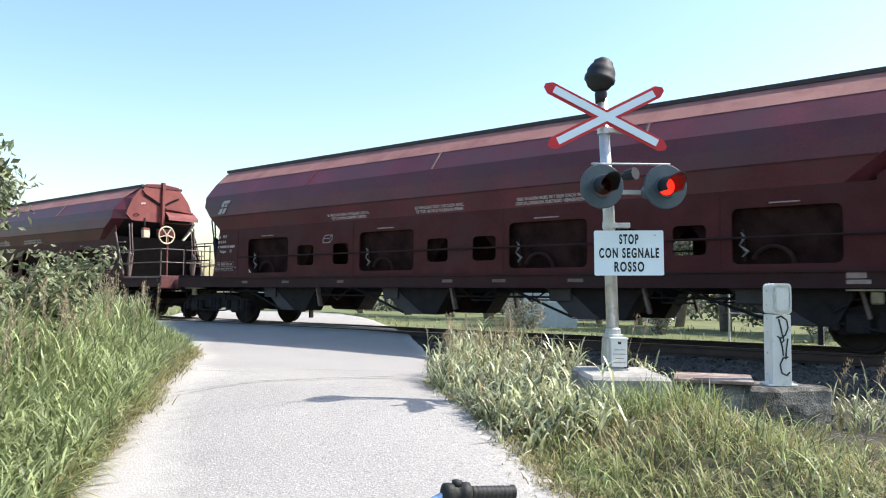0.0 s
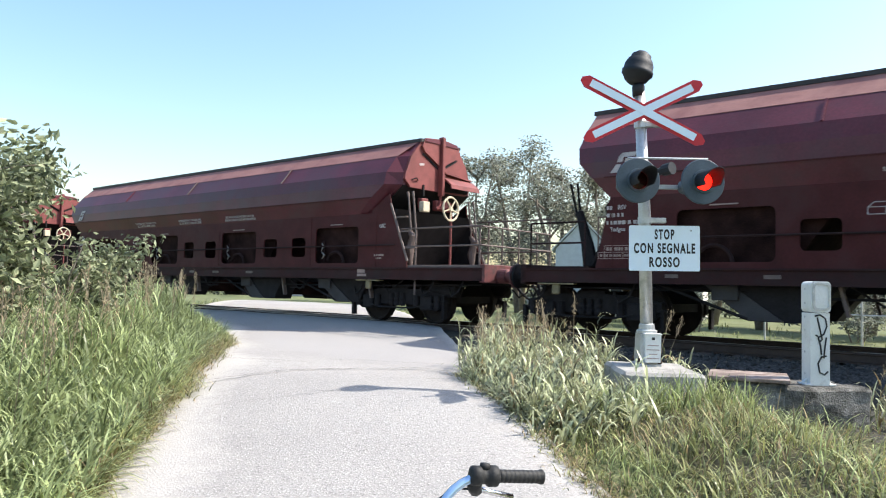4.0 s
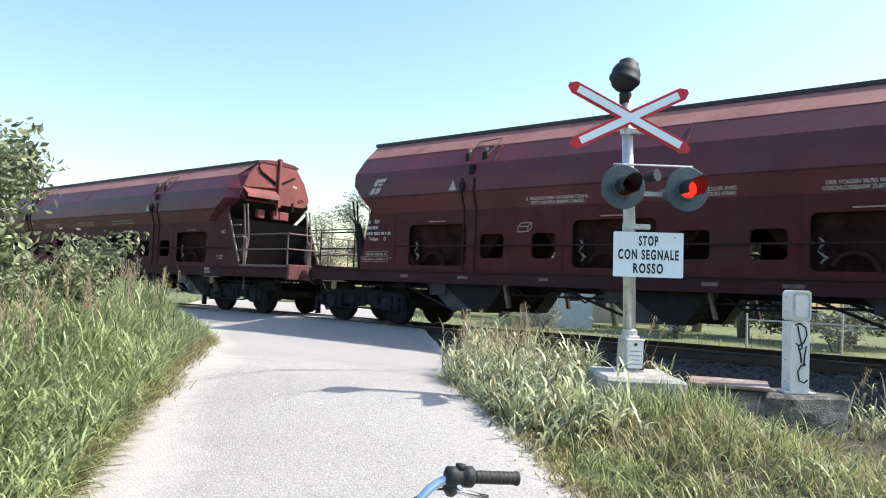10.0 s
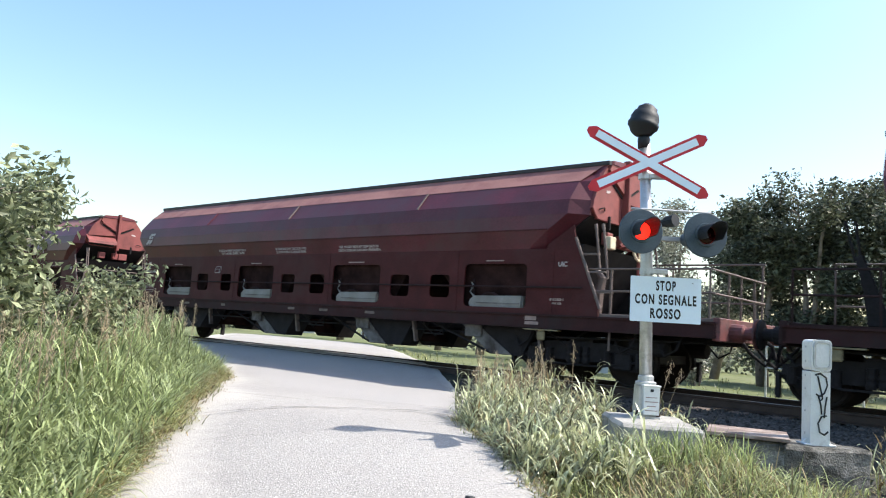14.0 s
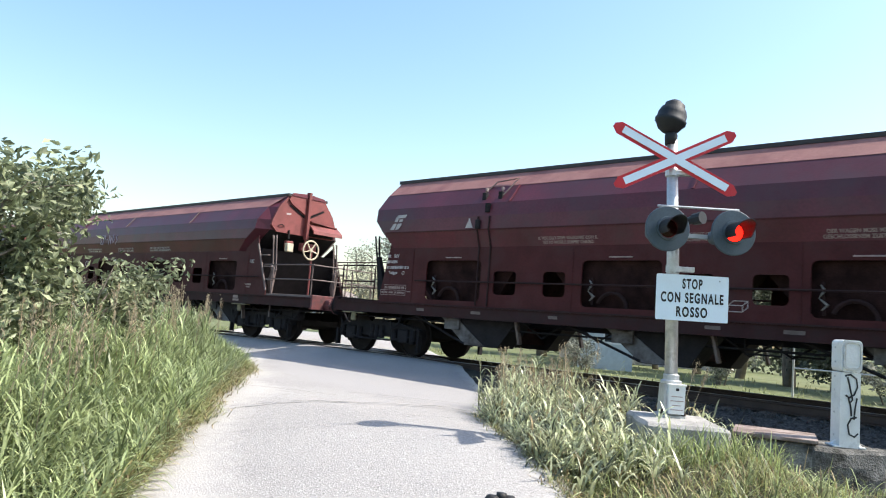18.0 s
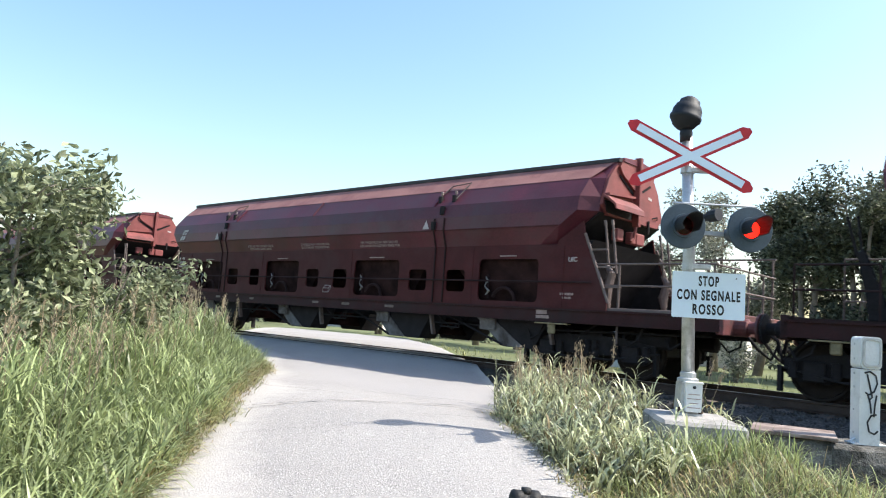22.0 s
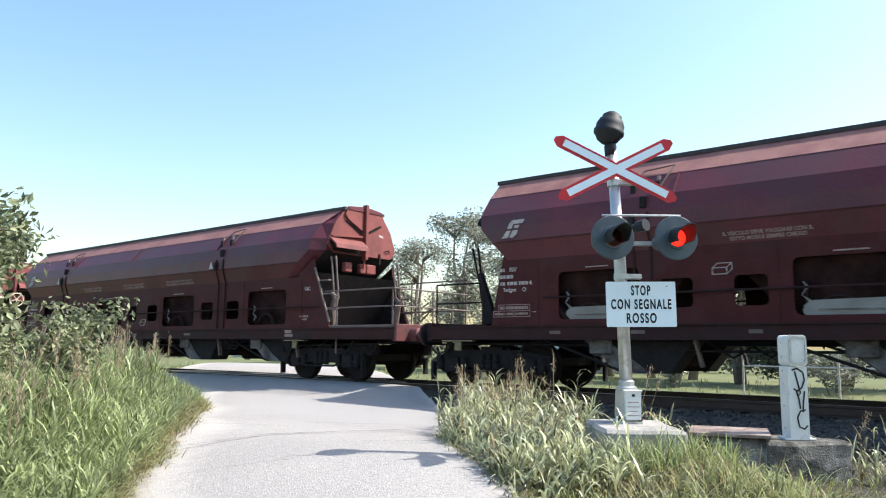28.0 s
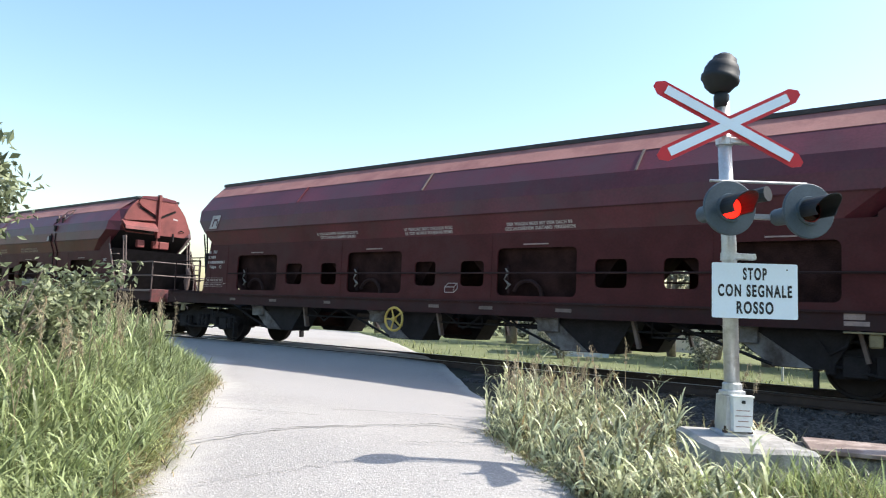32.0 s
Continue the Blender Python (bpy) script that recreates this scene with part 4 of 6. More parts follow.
        tube(bm, [(-18.85, -1.3, z), (-18.85, 1.3, z)], 0.018, 6)
        part("railing_bar", bm, RAILING, root)
    # nose end: valve stand, levers and low rails
    if hood_near:
        bm = bmesh.new()
        prism(bm, [(-0.42, 3.5), (-0.2, 3.46), (0.1, 3.36), (0.14, 3.24), (-0.02, 3.2), (-0.22, 3.08), (-0.42, 3.05)], 0.35, 1.05)
        bmesh.ops.bevel(bm, geom=list(bm.edges), offset=0.02, segments=1, affect="EDGES")
        part("nose_hinge", bm, BLACK, root, "black roof drive gear on the nose")
    bm = bmesh.new()
    prism(bm, [(0.2, 2.25), (0.1, 2.3), (-0.08, 1.8), (-0.28, 1.24), (0.04, 1.24), (0.06, 1.7)], 0.84, 0.96)
    bmesh.ops.bevel(bm, geom=list(bm.edges), offset=0.02, segments=1, affect="EDGES")
    part("valve_stand", bm, BLACK, root, "black leaning valve stand")
    for dx in (0.0, 0.14):
        bm = bmesh.new()
        tube(bm, [(0.13 + dx * 0.5, 0.9, 2.2), (0.2 + dx, 0.9, 2.8)], 0.022, 6)
        part("nose_lever", bm, BLACK, root, "thin black lever at the nose end")
    bm = bmesh.new()
    for y, pts in ((1.2, ((-0.78, 2.55), (-0.58, 2.3), (-0.6, 1.9), (-0.3, 1.24))), (0.5, ((-0.85, 2.5), (-0.45, 2.1), (-0.3, 1.24))), (-0.2, ((-0.6, 2.5), (-0.1, 2.0), (-0.15, 1.24))), (-0.9, ((-0.55, 2.5), (-0.2, 2.2), (-0.1, 1.24)))):
        tube(bm, [(x, y, z) for x, z in pts], 0.03, 6)
    box(bm, -0.55, -0.2, 0.3, 0.8, 1.24, 1.7, 0.03)
    part("nose_pipework", bm, BLACK, root, "black brake pipework under the nose")
    for y, top in ((1.3, 2.04), (-1.3, 2.4)):
        bm = bmesh.new()
        for fx in (-0.2, 0.95):
            tube(bm, [(fx, y, 1.2), (fx, y, top)], 0.018, 5)
        tube(bm, [(-0.2, y, top), (0.95, y, top)], 0.018, 5)
        tube(bm, [(-0.2, y, 1.66), (0.95, y, 1.66)], 0.018, 5)
        part("nose_railing", bm, UNDER if y > 0 else RAILING, root)
    if hood_near:
        # two closed cable ducts down the side, below the footholds
        for fx in (3.38, 3.68, 12.5, 12.8):
            bm = bmesh.new()
            across(bm, [(1.365, 1.22), (1.39, 1.22), (1.39, 2.43), (1.5, 2.78), (1.49, 3.05), (1.46, 3.05), (1.47, 2.78), (1.362, 2.44)], -fx - 0.014, -fx + 0.014)
            part("cable_duct", bm, UNDER, root, "thin dark cable duct down the side")


def plate_marks(root, y, rows, name="marking", label="rows of worn white lettering", material=None):
    """Bars of lettering 3 mm proud of a side: rows of (start, end, height, size)."""
    bm = bmesh.new()
    for a, b, z, h in rows:
        x = a
        while x < b:
            w = min(random.uniform(0.35, 0.9) * h, b - x)
            box(bm, -x - w, -x, y, y + 0.003, z - h * 0.38, z + h * 0.38)
            x += w + h * random.choice((0.18, 0.18, 0.2, 0.5))
    return tagged(part(name, bm, material or LETTER, root, label), label, kind="stuff")


def side_text(name, text, size, x, z, root, label, y=1.368, material=None):
    return writing(name, text, size, material or LETTER, root, Matrix.Translation((-x, y, z)) @ Matrix.Rotation(radians(180), 4, "Z") @ Matrix.Rotation(radians(90), 4, "X"), label)


def scrawl(root, strokes, x, z, h, label):
    """Sprayed strokes on the belly of the hopper; each runs along the side and up, in units of the height h."""
    bm = bmesh.new()
    for st in strokes:
        pts = [(-x - u * h, 1.482 - 0.0 if z + v * h < 3.06 else 1.482 - (z + v * h - 3.06) * 0.232, z + v * h) for u, v in st]
        tube(bm, pts, 0.016, 5)
    return part("sprayed_mark", bm, GRAFFITI, root, label)


def wagon_marks(root, variant):
    # registration block: the digits as bars, the class letters readable
    plate_marks(root, 1.3655, [(0.66, 0.76, 2.25, 0.085), (0.66, 0.98, 2.12, 0.085), (0.66, 1.36, 1.99, 0.085)])
    side_text("agreement_mark", "RIV", 0.11, 0.95, 2.25, root, "white agreement letters")
    side_text("class_letters", "Tadgns", 0.1, 0.87, 1.87, root, "small white class letters")
    bm = bmesh.new()
    ring(bm, 0.035, 0.008, Matrix.Translation((-1.2, 1.368, 1.87)) @ Matrix.Rotation(radians(90), 4, "X"), 14, 4)
    part("ring_mark", bm, LETTER, root)
    # framed load table
    bm = bmesh.new()
    for x0, x1, z0, z1 in ((0.62, 1.32, 1.585, 1.595), (0.5, 1.32, 1.47, 1.48), (0.5, 1.32, 1.36, 1.37), (0.62, 0.63, 1.36, 1.595), (1.31, 1.32, 1.36, 1.595), (0.5, 0.51, 1.36, 1.48), (0.97, 0.98, 1.36, 1.48)):
        box(bm, -x1, -x0, 1.3655, 1.3685, z0, z1)
    part("load_table", bm, LETTER_DIM, root, "white framed load table")
    plate_marks(root, 1.3655, [(0.66, 1.28, 1.532, 0.075), (0.54, 0.94, 1.42, 0.055), (1.0, 1.28, 1.42, 0.055), (1.36, 1.46, 1.45, 0.03)], "load_lettering", "worn white load figures", LETTER_DIM)
    # railway emblem: two slanted strokes with crossbars
    bm = bmesh.new()
    M = Matrix.Translation((-0.78, 1.492, 2.84)) @ Matrix.Rotation(radians(6), 4, "X")
    if variant == "d":
        blocks = (((0.0, 0.0), (0.34, 0.0), (0.42, 0.36), (0.06, 0.36)),)
    else:
        blocks = (((0, 0), (0.14, 0), (0.19, 0.15), (0.09, 0.15)), ((0.1, 0.19), (0.2, 0.19), (0.22, 0.28), (0.44, 0.28), (0.47, 0.36), (0.18, 0.36), (0.12, 0.3)), ((0.18, 0.0), (0.26, 0.0), (0.33, 0.05), (0.36, 0.15), (0.23, 0.15)), ((0.25, 0.19), (0.36, 0.19), (0.37, 0.25), (0.26, 0.25)))
    for block in blocks:
        pts = [(-0.95 * u - 0.12 * v, 0.95 * v) for u, v in block]
        f = [bm.verts.new(M @ Vector((x, 0, z))) for x, z in pts]
        g = [bm.verts.new(M @ Vector((x, 0.004, z))) for x, z in pts]
        bm.faces.new(g)
        bm.faces.new(f[::-1])
        for i in range(len(f)):
            j = (i + 1) % len(f)
            bm.faces.new((f[i], f[j], g[j], g[i]))
    bmesh.ops.recalc_face_normals(bm, faces=bm.faces)
    emblem = part("emblem", bm, LETTER, root, "white slanted railway emblem")
    if variant == "d":
        bm = bmesh.new()
        for pts in (((-0.1, 0.06), (-0.15, 0.06), (-0.21, 0.24), (-0.16, 0.24)), ((-0.16, 0.19), (-0.32, 0.19), (-0.34, 0.25), (-0.17, 0.25)), ((-0.29, 0.06), (-0.34, 0.06), (-0.36, 0.19), (-0.31, 0.19))):
            f = [bm.verts.new(M @ Vector((x, 0.007, z))) for x, z in pts]
            bm.faces.new(f)
        part("emblem_stroke", bm, MAROON, emblem)
    lines = (("IL VEICOLO DEVE VIAGGIARE CON IL\nTETTO MOBILE SEMPRE CHIUSO", 5.52), ("LE VEHICULE DOIT CIRCULER AVEC\nLE TOIT MOBILE TOUJOURS FERME", 8.1), ("DER WAGEN MUSS MIT DEM DACH IN\nGESCHLOSSENEM ZUSTAND VERKEHREN", 10.62))
    for text, fx in lines:
        writing("notice", text, 0.082, LETTER if variant not in "bf" else LETTER_DIM, root, Matrix.Translation((-fx, 1.402, 2.53)) @ Matrix.Rotation(radians(180), 4, "Z") @ Matrix.Rotation(radians(90 + 17.7), 4, "X"), "worn white two-line warning about the roof", 0.9, 1.05)
    side_text("standard_mark", "UIC", 0.12, 16.1, 2.13, root, "small white standard letters")
    plate_marks(root, 1.3655, [(15.85, 16.15, 1.48, 0.06), (15.9, 16.1, 1.41, 0.05)], "small_mark", "small worn white mark", LETTER_DIM)
    bm = bmesh.new()
    x0, z0 = (8.55, 1.34) if variant in "bd" else (4.68, 1.96)
    for a, b in (((0, 0), (0.22, 0)), ((0.22, 0), (0.22, 0.1)), ((0.22, 0.1), (0, 0.1)), ((0, 0.1), (0, 0)), ((0, 0.1), (0.08, 0.17)), ((0.08, 0.17), (0.3, 0.17)), ((0.3, 0.17), (0.22, 0.1)), ((0.3, 0.17), (0.3, 0.07)), ((0.3, 0.07), (0.22, 0.0))):
        tube(bm, [(-x0 - a[0], 1.367, z0 + a[1]), (-x0 - b[0], 1.367, z0 + b[1])], 0.007, 4)
    part("pictogram", bm, LETTER, root, "small white box pictogram")
    for x, w in ((1.75, 0.22), (3.3, 0.25), (5.2, 0.2), (8.2, 0.25), (9.4, 0.3), (11.0, 0.3)):
        bm = bmesh.new()
        box(bm, -x - w, -x, 1.401, 1.404, 1.04, 1.1)
        part("solebar_mark", bm, RAILING, root, "worn pale mark on the solebar")
    bm = bmesh.new()
    box(bm, -15.6, -15.35, 1.401, 1.404, 1.08, 1.16)
    box(bm, -15.65, -15.35, 1.401, 1.404, 1.0, 1.06)
    part("solebar_plate", bm, LETTER_DIM, root, "pale worn plate on the solebar")
    if variant in "bcf":
        for fx in (3.4, 12.5):
            for dx, z in ((-0.02, 3.5), (0.4, 3.5), (0.2, 3.24), (0.0, 2.9)):
                bm = bmesh.new()
                y = 1.47 if z < 3.06 else (1.465 - (z - 3.06) * 0.23 if z < 3.34 else 1.4 - (z - 3.34) * 0.82)
                box(bm, -fx - dx - 0.05, -fx - dx + 0.05, y - 0.02, y + 0.07, z - 0.11, z + 0.08, 0.01)
                part("foothold", bm, BLACK, root, "small dark foothold")
            bm = bmesh.new()
            tube(bm, [(-fx + 0.1, 1.26, 3.56), (-fx - 0.05, 1.0, 3.86), (-fx - 0.6, 1.0, 3.9), (-fx - 0.45, 1.3, 3.5)], 0.014, 5)
            part("roof_handrail", bm, RAILING, root)
            for dx in (0.0, 0.42):
                bm = bmesh.new()
                box(bm, -fx - dx - 0.03, -fx - dx + 0.03, 1.26, 1.3, 3.6, 3.68, 0.01)
                part("handrail_foot", bm, LETTER_DIM, root, "pale handrail foot")
            bm = bmesh.new()
            prism(bm, [(-fx + 0.35, 2.82), (-fx + 0.15, 2.82), (-fx + 0.25, 3.02)], 1.478, 1.484)
            part("warning_triangle", bm, LETTER, root, "small white triangle")
    if variant == "c":
        scrawl(root, (((0.0, 0.0), (0.05, 1.0), (0.45, 0.95), (0.4, 0.55), (0.1, 0.5), (0.5, 0.4), (0.45, 0.05), (0.0, 0.0)), ((0.65, 0.0), (0.85, 0.95), (1.05, 0.0)), ((0.6, 0.4), (1.1, 0.45)), ((1.25, 0.0), (1.3, 1.0), (1.65, 0.9), (1.6, 0.55), (1.3, 0.5), (1.75, 0.35), (1.65, 0.05), (1.25, 0.0)), ((2.35, 0.8), (2.15, 1.0), (1.95, 0.6), (2.0, 0.1), (2.35, 0.1)), ((1.1, 1.2), (1.0, 1.45), (1.2, 1.65), (1.4, 1.45), (1.3, 1.2), (1.1, 1.2)), ((2.6, 0.2), (2.7, -0.1), (2.55, -0.3))), 12.85, 2.8, 0.32, "pale sprayed scrawl with a halo")
        bm = bmesh.new()
        box(bm, -14.0, -12.75, 1.478, 1.4805, 2.79, 3.05)
        part("repaint_patch", bm, MAROON_LOW, root, "darker repainted patch")
    if variant == "g":
        scrawl(root, (((0.5, 0.95), (0.1, 0.9), (0.0, 0.5), (0.3, 0.45), (0.1, 0.05), (0.45, 0.0)), ((0.65, 0.0), (0.75, 0.95), (1.15, 0.85), (1.1, 0.5), (0.7, 0.45)), ((1.5, 0.5), (1.75, 0.5)), ((2.05, 0.0), (2.15, 0.95), (2.6, 0.05), (2.7, 1.0)), ((3.1, 0.1), (2.95, 0.5), (3.1, 0.95), (3.4, 0.5), (3.1, 0.1)), ((4.1, 0.9), (3.75, 0.8), (4.1, 0.4), (3.7, 0.0))), 6.1, 2.74, 0.34, "thin pale sprayed scrawl")


def bogie(root, fx):
    bm = bmesh.new()
    for y in (1.0, -1.0):
        prism(bm, [(1.35, 0.62), (1.35, 0.42), (1.15, 0.28), (0.7, 0.28), (0.55, 0.4), (-0.55, 0.4), (-0.7, 0.28), (-1.15, 0.28), (-1.35, 0.42), (-1.35, 0.62), (-0.6, 0.74), (0.6, 0.74)], y - 0.06, y + 0.06)
        for x in (0.9, -0.9):
            box(bm, x - 0.16, x + 0.16, y + (0.06 if y > 0 else -0.14), y + (0.14 if y > 0 else -0.06), 0.3, 0.6, 0.02)
            for dx in (-0.3, 0.3):
                lathe(bm, [(0.07, 0.34), (0.07, 0.6)], 8, Matrix.Translation((x + dx, y + (0.1 if y > 0 else -0.1), 0)))
    box(bm, -0.25, 0.25, -1.0, 1.0, 0.55, 0.8)
    for y in (1.08, -1.08):
        for x in (-0.16, 0.0, 0.16):
            lathe(bm, [(0.065, 0.36), (0.075, 0.42), (0.06, 0.47), (0.075, 0.52), (0.06, 0.57), (0.07, 0.66)], 8, Matrix.Translation((x, y, 0)))
        tube(bm, [(-1.45, y, 0.5), (-0.5, y * 1.08, 0.33), (0.5, y * 1.08, 0.33), (1.45, y, 0.5)], 0.02, 5)
        box(bm, 1.36, 1.42, y - 0.06, y + 0.06, 0.12, 0.5)
        box(bm, -1.42, -1.36, y - 0.06, y + 0.06, 0.12, 0.5)
    box(bm, -1.3, -1.2, -1.0, 1.0, 0.45, 0.6)
    box(bm, 1.2, 1.3, -1.0, 1.0, 0.45, 0.6)
    b = part("bogie", bm, BLACK, root, "sooty two-axle bogie frame")
    b.matrix_basis = Matrix.Translation((-fx, 0, 0))
    for x in (0.9, -0.9):
        bm = bmesh.new()
        M = Matrix.Rotation(radians(90), 4, "X")
        lathe(bm, [(0.08, -0.95), (0.08, -0.82), (0.12, -0.82), (0.14, -0.79), (0.4, -0.77), (0.42, -0.8), (0.455, -0.8), (0.46, -0.69), (0.485, -0.675), (0.485, -0.655), (0.4, -0.66), (0.14, -0.68), (0.09, -0.66), (0.085, 0.66), (0.14, 0.68), (0.4, 0.66), (0.485, 0.655), (0.485, 0.675), (0.46, 0.69), (0.455, 0.8), (0.42, 0.8), (0.4, 0.77), (0.14, 0.79), (0.12, 0.82), (0.08, 0.82), (0.08, 0.95)], 20, M)
        for k in range(4):
            a = k * math.pi / 2
            box(bm, 0.17, 0.23, 0.775, 0.8, -0.03, 0.03, 0, Matrix.Rotation(a, 4, "Y"))
        w = part("wheelset", bm, WHEEL, b, "brown steel wheelset")
        w.matrix_basis = Matrix.Translation((x, 0, 0.46))


def handwheel(root, material, m, R=0.27):
    bm = bmesh.new()
    ring(bm, R, 0.025, m)
    for k in range(5):
        a = 2 * math.pi * k / 5
        tube(bm, [m @ Vector((0.03 * math.cos(a), 0.03 * math.sin(a), 0)), m @ Vector((R * math.cos(a), R * math.sin(a), 0))], 0.018, 5)
    lathe(bm, [(0.05, -0.03), (0.05, 0.03)], 10, m)
    part("handwheel", bm, material, root, "spoked brake handwheel")


def build_wagon(variant):
    root = new("hopper_wagon")
    wagon_body(root, variant)
    wagon_marks(root, variant)
    bogie(root, 0.2)
    bogie(root, 16.34)
    if variant in "ef":
        for a, b in BIG:
            for sgn in (1, -1):
                bm = bmesh.new()
                L, R0 = a + 0.1, b - 0.12
                prism(bm, [(-R0, 1.22), (-L - 0.1, 1.22), (-L, 1.3), (-L + 0.02, 1.42), (-L - 0.1, 1.52), (-R0, 1.54)], *sorted((sgn * 0.95, sgn * 1.31)))
                bmesh.ops.bevel(bm, geom=list(bm.edges), offset=0.03, segments=2, affect="EDGES")
                house = part("gate_housing", bm, GATE_GREY, root, "rounded pale grey gate housing behind the opening")
                bm = bmesh.new()
                box(bm, -R0 + 0.05, -L - 0.2, *sorted((sgn * 1.312, sgn * 1.326)), 1.37, 1.39, 0.0)
                part("housing_rib", bm, GREY_CHUTE, house)
    if variant in "aeg":
        handwheel(root, CREAM, Matrix.Translation((-16.95, 0.02, 2.6)) @ Matrix.Rotation(radians(90), 4, "Y"))
        bm = bmesh.new()
        tube(bm, [(-16.5, 0.02, 2.6), (-16.98, 0.02, 2.6)], 0.025, 6)
        tube(bm, [(-16.9, -0.05, 1.25), (-16.9, -0.05, 2.6)], 0.03, 6)
        part("brake_column", bm, RED_END, root, "paler red brake column")
    if variant == "d":
        handwheel(root, YELLOW, Matrix.Translation((-7.35, 1.45, 0.78)) @ Matrix.Rotation(radians(90), 4, "X"), 0.23)
    return root


VARIANT = {-2: "a", -1: "a", 0: "a", 1: "a", 2: "a", 3: "b", 4: "c", 5: "e", 6: "g", 7: "b", 8: "b", 9: "e", 10: "b", 11: "f", 12: "d", 13: "b", 14: "b"}
LABELS = {"a": "maroon bogie hopper wagon with a cream handwheel on its platform", "b": "maroon bogie hopper wagon with dark footholds on its shoulder", "c": "maroon bogie hopper wagon with a pale sprayed scrawl", "d": "maroon bogie hopper wagon with a yellow brake wheel under its sill", "e": "maroon bogie hopper wagon with pale grey gate housings in its openings", "f": "maroon bogie hopper wagon with footholds and grey gate housings", "g": "maroon bogie hopper wagon with a thin pale sprayed scrawl"}
PROTO = {}
WAGONS = []
for k, v in VARIANT.items():
    m = pose(*on_track(S0 - PITCH * k), 0, 0, TRACK_TURN)
    if v not in PROTO:
        w = PROTO[v] = build_wagon(v)
        tagged(w, LABELS[v], "hopper wagon", "wagons of the passing train")
        w.matrix_basis = m
    else:
        w = copy_thing(PROTO[v], m)
    WAGONS.append((k, w))


# ---------------------------------------------------------------- crossing signal
def crossing_signal():
    bx, by, bz = 1.665, 7.15, 0.10
    root = new("crossing_signal")
    root.matrix_basis = Matrix.Translation((bx, by, bz))
    tagged(root, "crossing signal mast with red-edged cross, twin lamps and bell", "crossing signal")

    def P(x, z, y=0.0):
        return Vector((x - bx, y, z - bz))
    bm = bmesh.new()
    tube(bm, [P(1.665, 0.4), P(1.63, 1.6), P(1.572, 2.75)], [0.06, 0.057, 0.05], 14)
    part("mast", bm, GALV, root, "galvanised steel mast, scuffed", True)
    for z in (2.42, 1.49):
        bm = bmesh.new()
        lathe(bm, [(0.068, -0.03), (0.068, 0.03)], 14, Matrix.Translation(P(1.572 + (2.75 - z) * 0.05, z)))
        box(bm, 0.0, 0.2, -0.035, 0.035, -0.025, 0.025, 0.008, Matrix.Translation(P(1.6 + (2.75 - z) * 0.02, z, -0.03)))
        part("clamp", bm, GALV, root, "galvanised clamp")
    # cast pedestal and small cabinet
    bm = bmesh.new()
    prism(bm, [(-0.092, 0.0), (0.088, 0.0), (0.075, 0.3), (-0.078, 0.3)], -0.11, 0.13)
    lathe(bm, [(0.09, 0.3), (0.1, 0.31), (0.1, 0.335), (0.075, 0.345), (0.075, 0.39), (0.06, 0.4)], 14)
    ped = part("pedestal", bm, GALV, root, "cast grey pedestal")
    bm = bmesh.new()
    box(bm, -0.12, 0.115, -0.15, 0.16, 0.0, 0.03, 0.008)
    part("foot_plate", bm, GALV, ped)
    for sx in (-0.1, 0.095):
        for sy in (-0.13, 0.14):
            bm = bmesh.new()
            lathe(bm, [(0.022, 0.03), (0.022, 0.055), (0.01, 0.055), (0.01, 0.08)], 6, Matrix.Translation((sx, sy, 0)))
            part("bolt", bm, RAIL_STEEL, ped)
    bm = bmesh.new()
    prism(bm, [(-0.05, 0.045), (0.088, 0.045), (0.094, 0.3), (-0.056, 0.3)], -0.18, -0.112)
    box(bm, -0.064, 0.102, -0.19, -0.11, 0.3, 0.316, 0.004)
    cab = part("label_box", bm, BOX_GREY, ped, "small pale grey connection box")
    bm = bmesh.new()
    for i, w in enumerate((0.1, 0.12, 0.08, 0.11)):
        box(bm, 0.018 - w / 2, 0.018 + w / 2, -0.183, -0.18, 0.2 - i * 0.04, 0.207 - i * 0.04)
    part("box_lettering", bm, LETTER_DIM, cab, "faint lines of lettering")
    bm = bmesh.new()
    box(bm, 0.005, 0.035, -0.186, -0.18, 0.255, 0.28, 0.004)
    part("keyhole", bm, INK, cab)
    # bell
    bm = bmesh.new()
    c = P(1.56, 2.99)
    prof = [(0.055, -0.29), (0.062, -0.2), (0.052, -0.17), (0.06, -0.16), (0.105, -0.13), (0.132, -0.085), (0.15, -0.07), (0.153, -0.04), (0.142, -0.03), (0.14, 0.02), (0.118, 0.07), (0.1, 0.085), (0.095, 0.115), (0.05, 0.148), (0.012, 0.155)]
    lathe(bm, prof[:3] + [(0.03, -0.165)], 16, Matrix.Translation(c))
    lathe(bm, prof[3:], 24, Matrix.Translation(c) @ Matrix.Rotation(radians(13), 4, "Y") @ Matrix.Diagonal((1.0, 1.0, 1.06, 1)))
    part("bell", bm, LAMP_BLACK, root, "black warning bell on the mast top", True)
    # the diagonal cross
    for a, b, y in (((0.995, 2.852), (2.169, 2.238), -0.085), ((1.028, 2.251), (2.141, 2.817), -0.098)):
        a, b = Vector((a[0], 0, a[1])), Vector((b[0], 0, b[1]))
        mid, d = (a + b) / 2, (b - a)
        L, ang = d.length, math.atan2(d.z, d.x)
        M = Matrix.Translation(P(mid.x, mid.z, y)) @ Matrix.Rotation(-ang, 4, "Y")
        h = 0.062
        bm = bmesh.new()
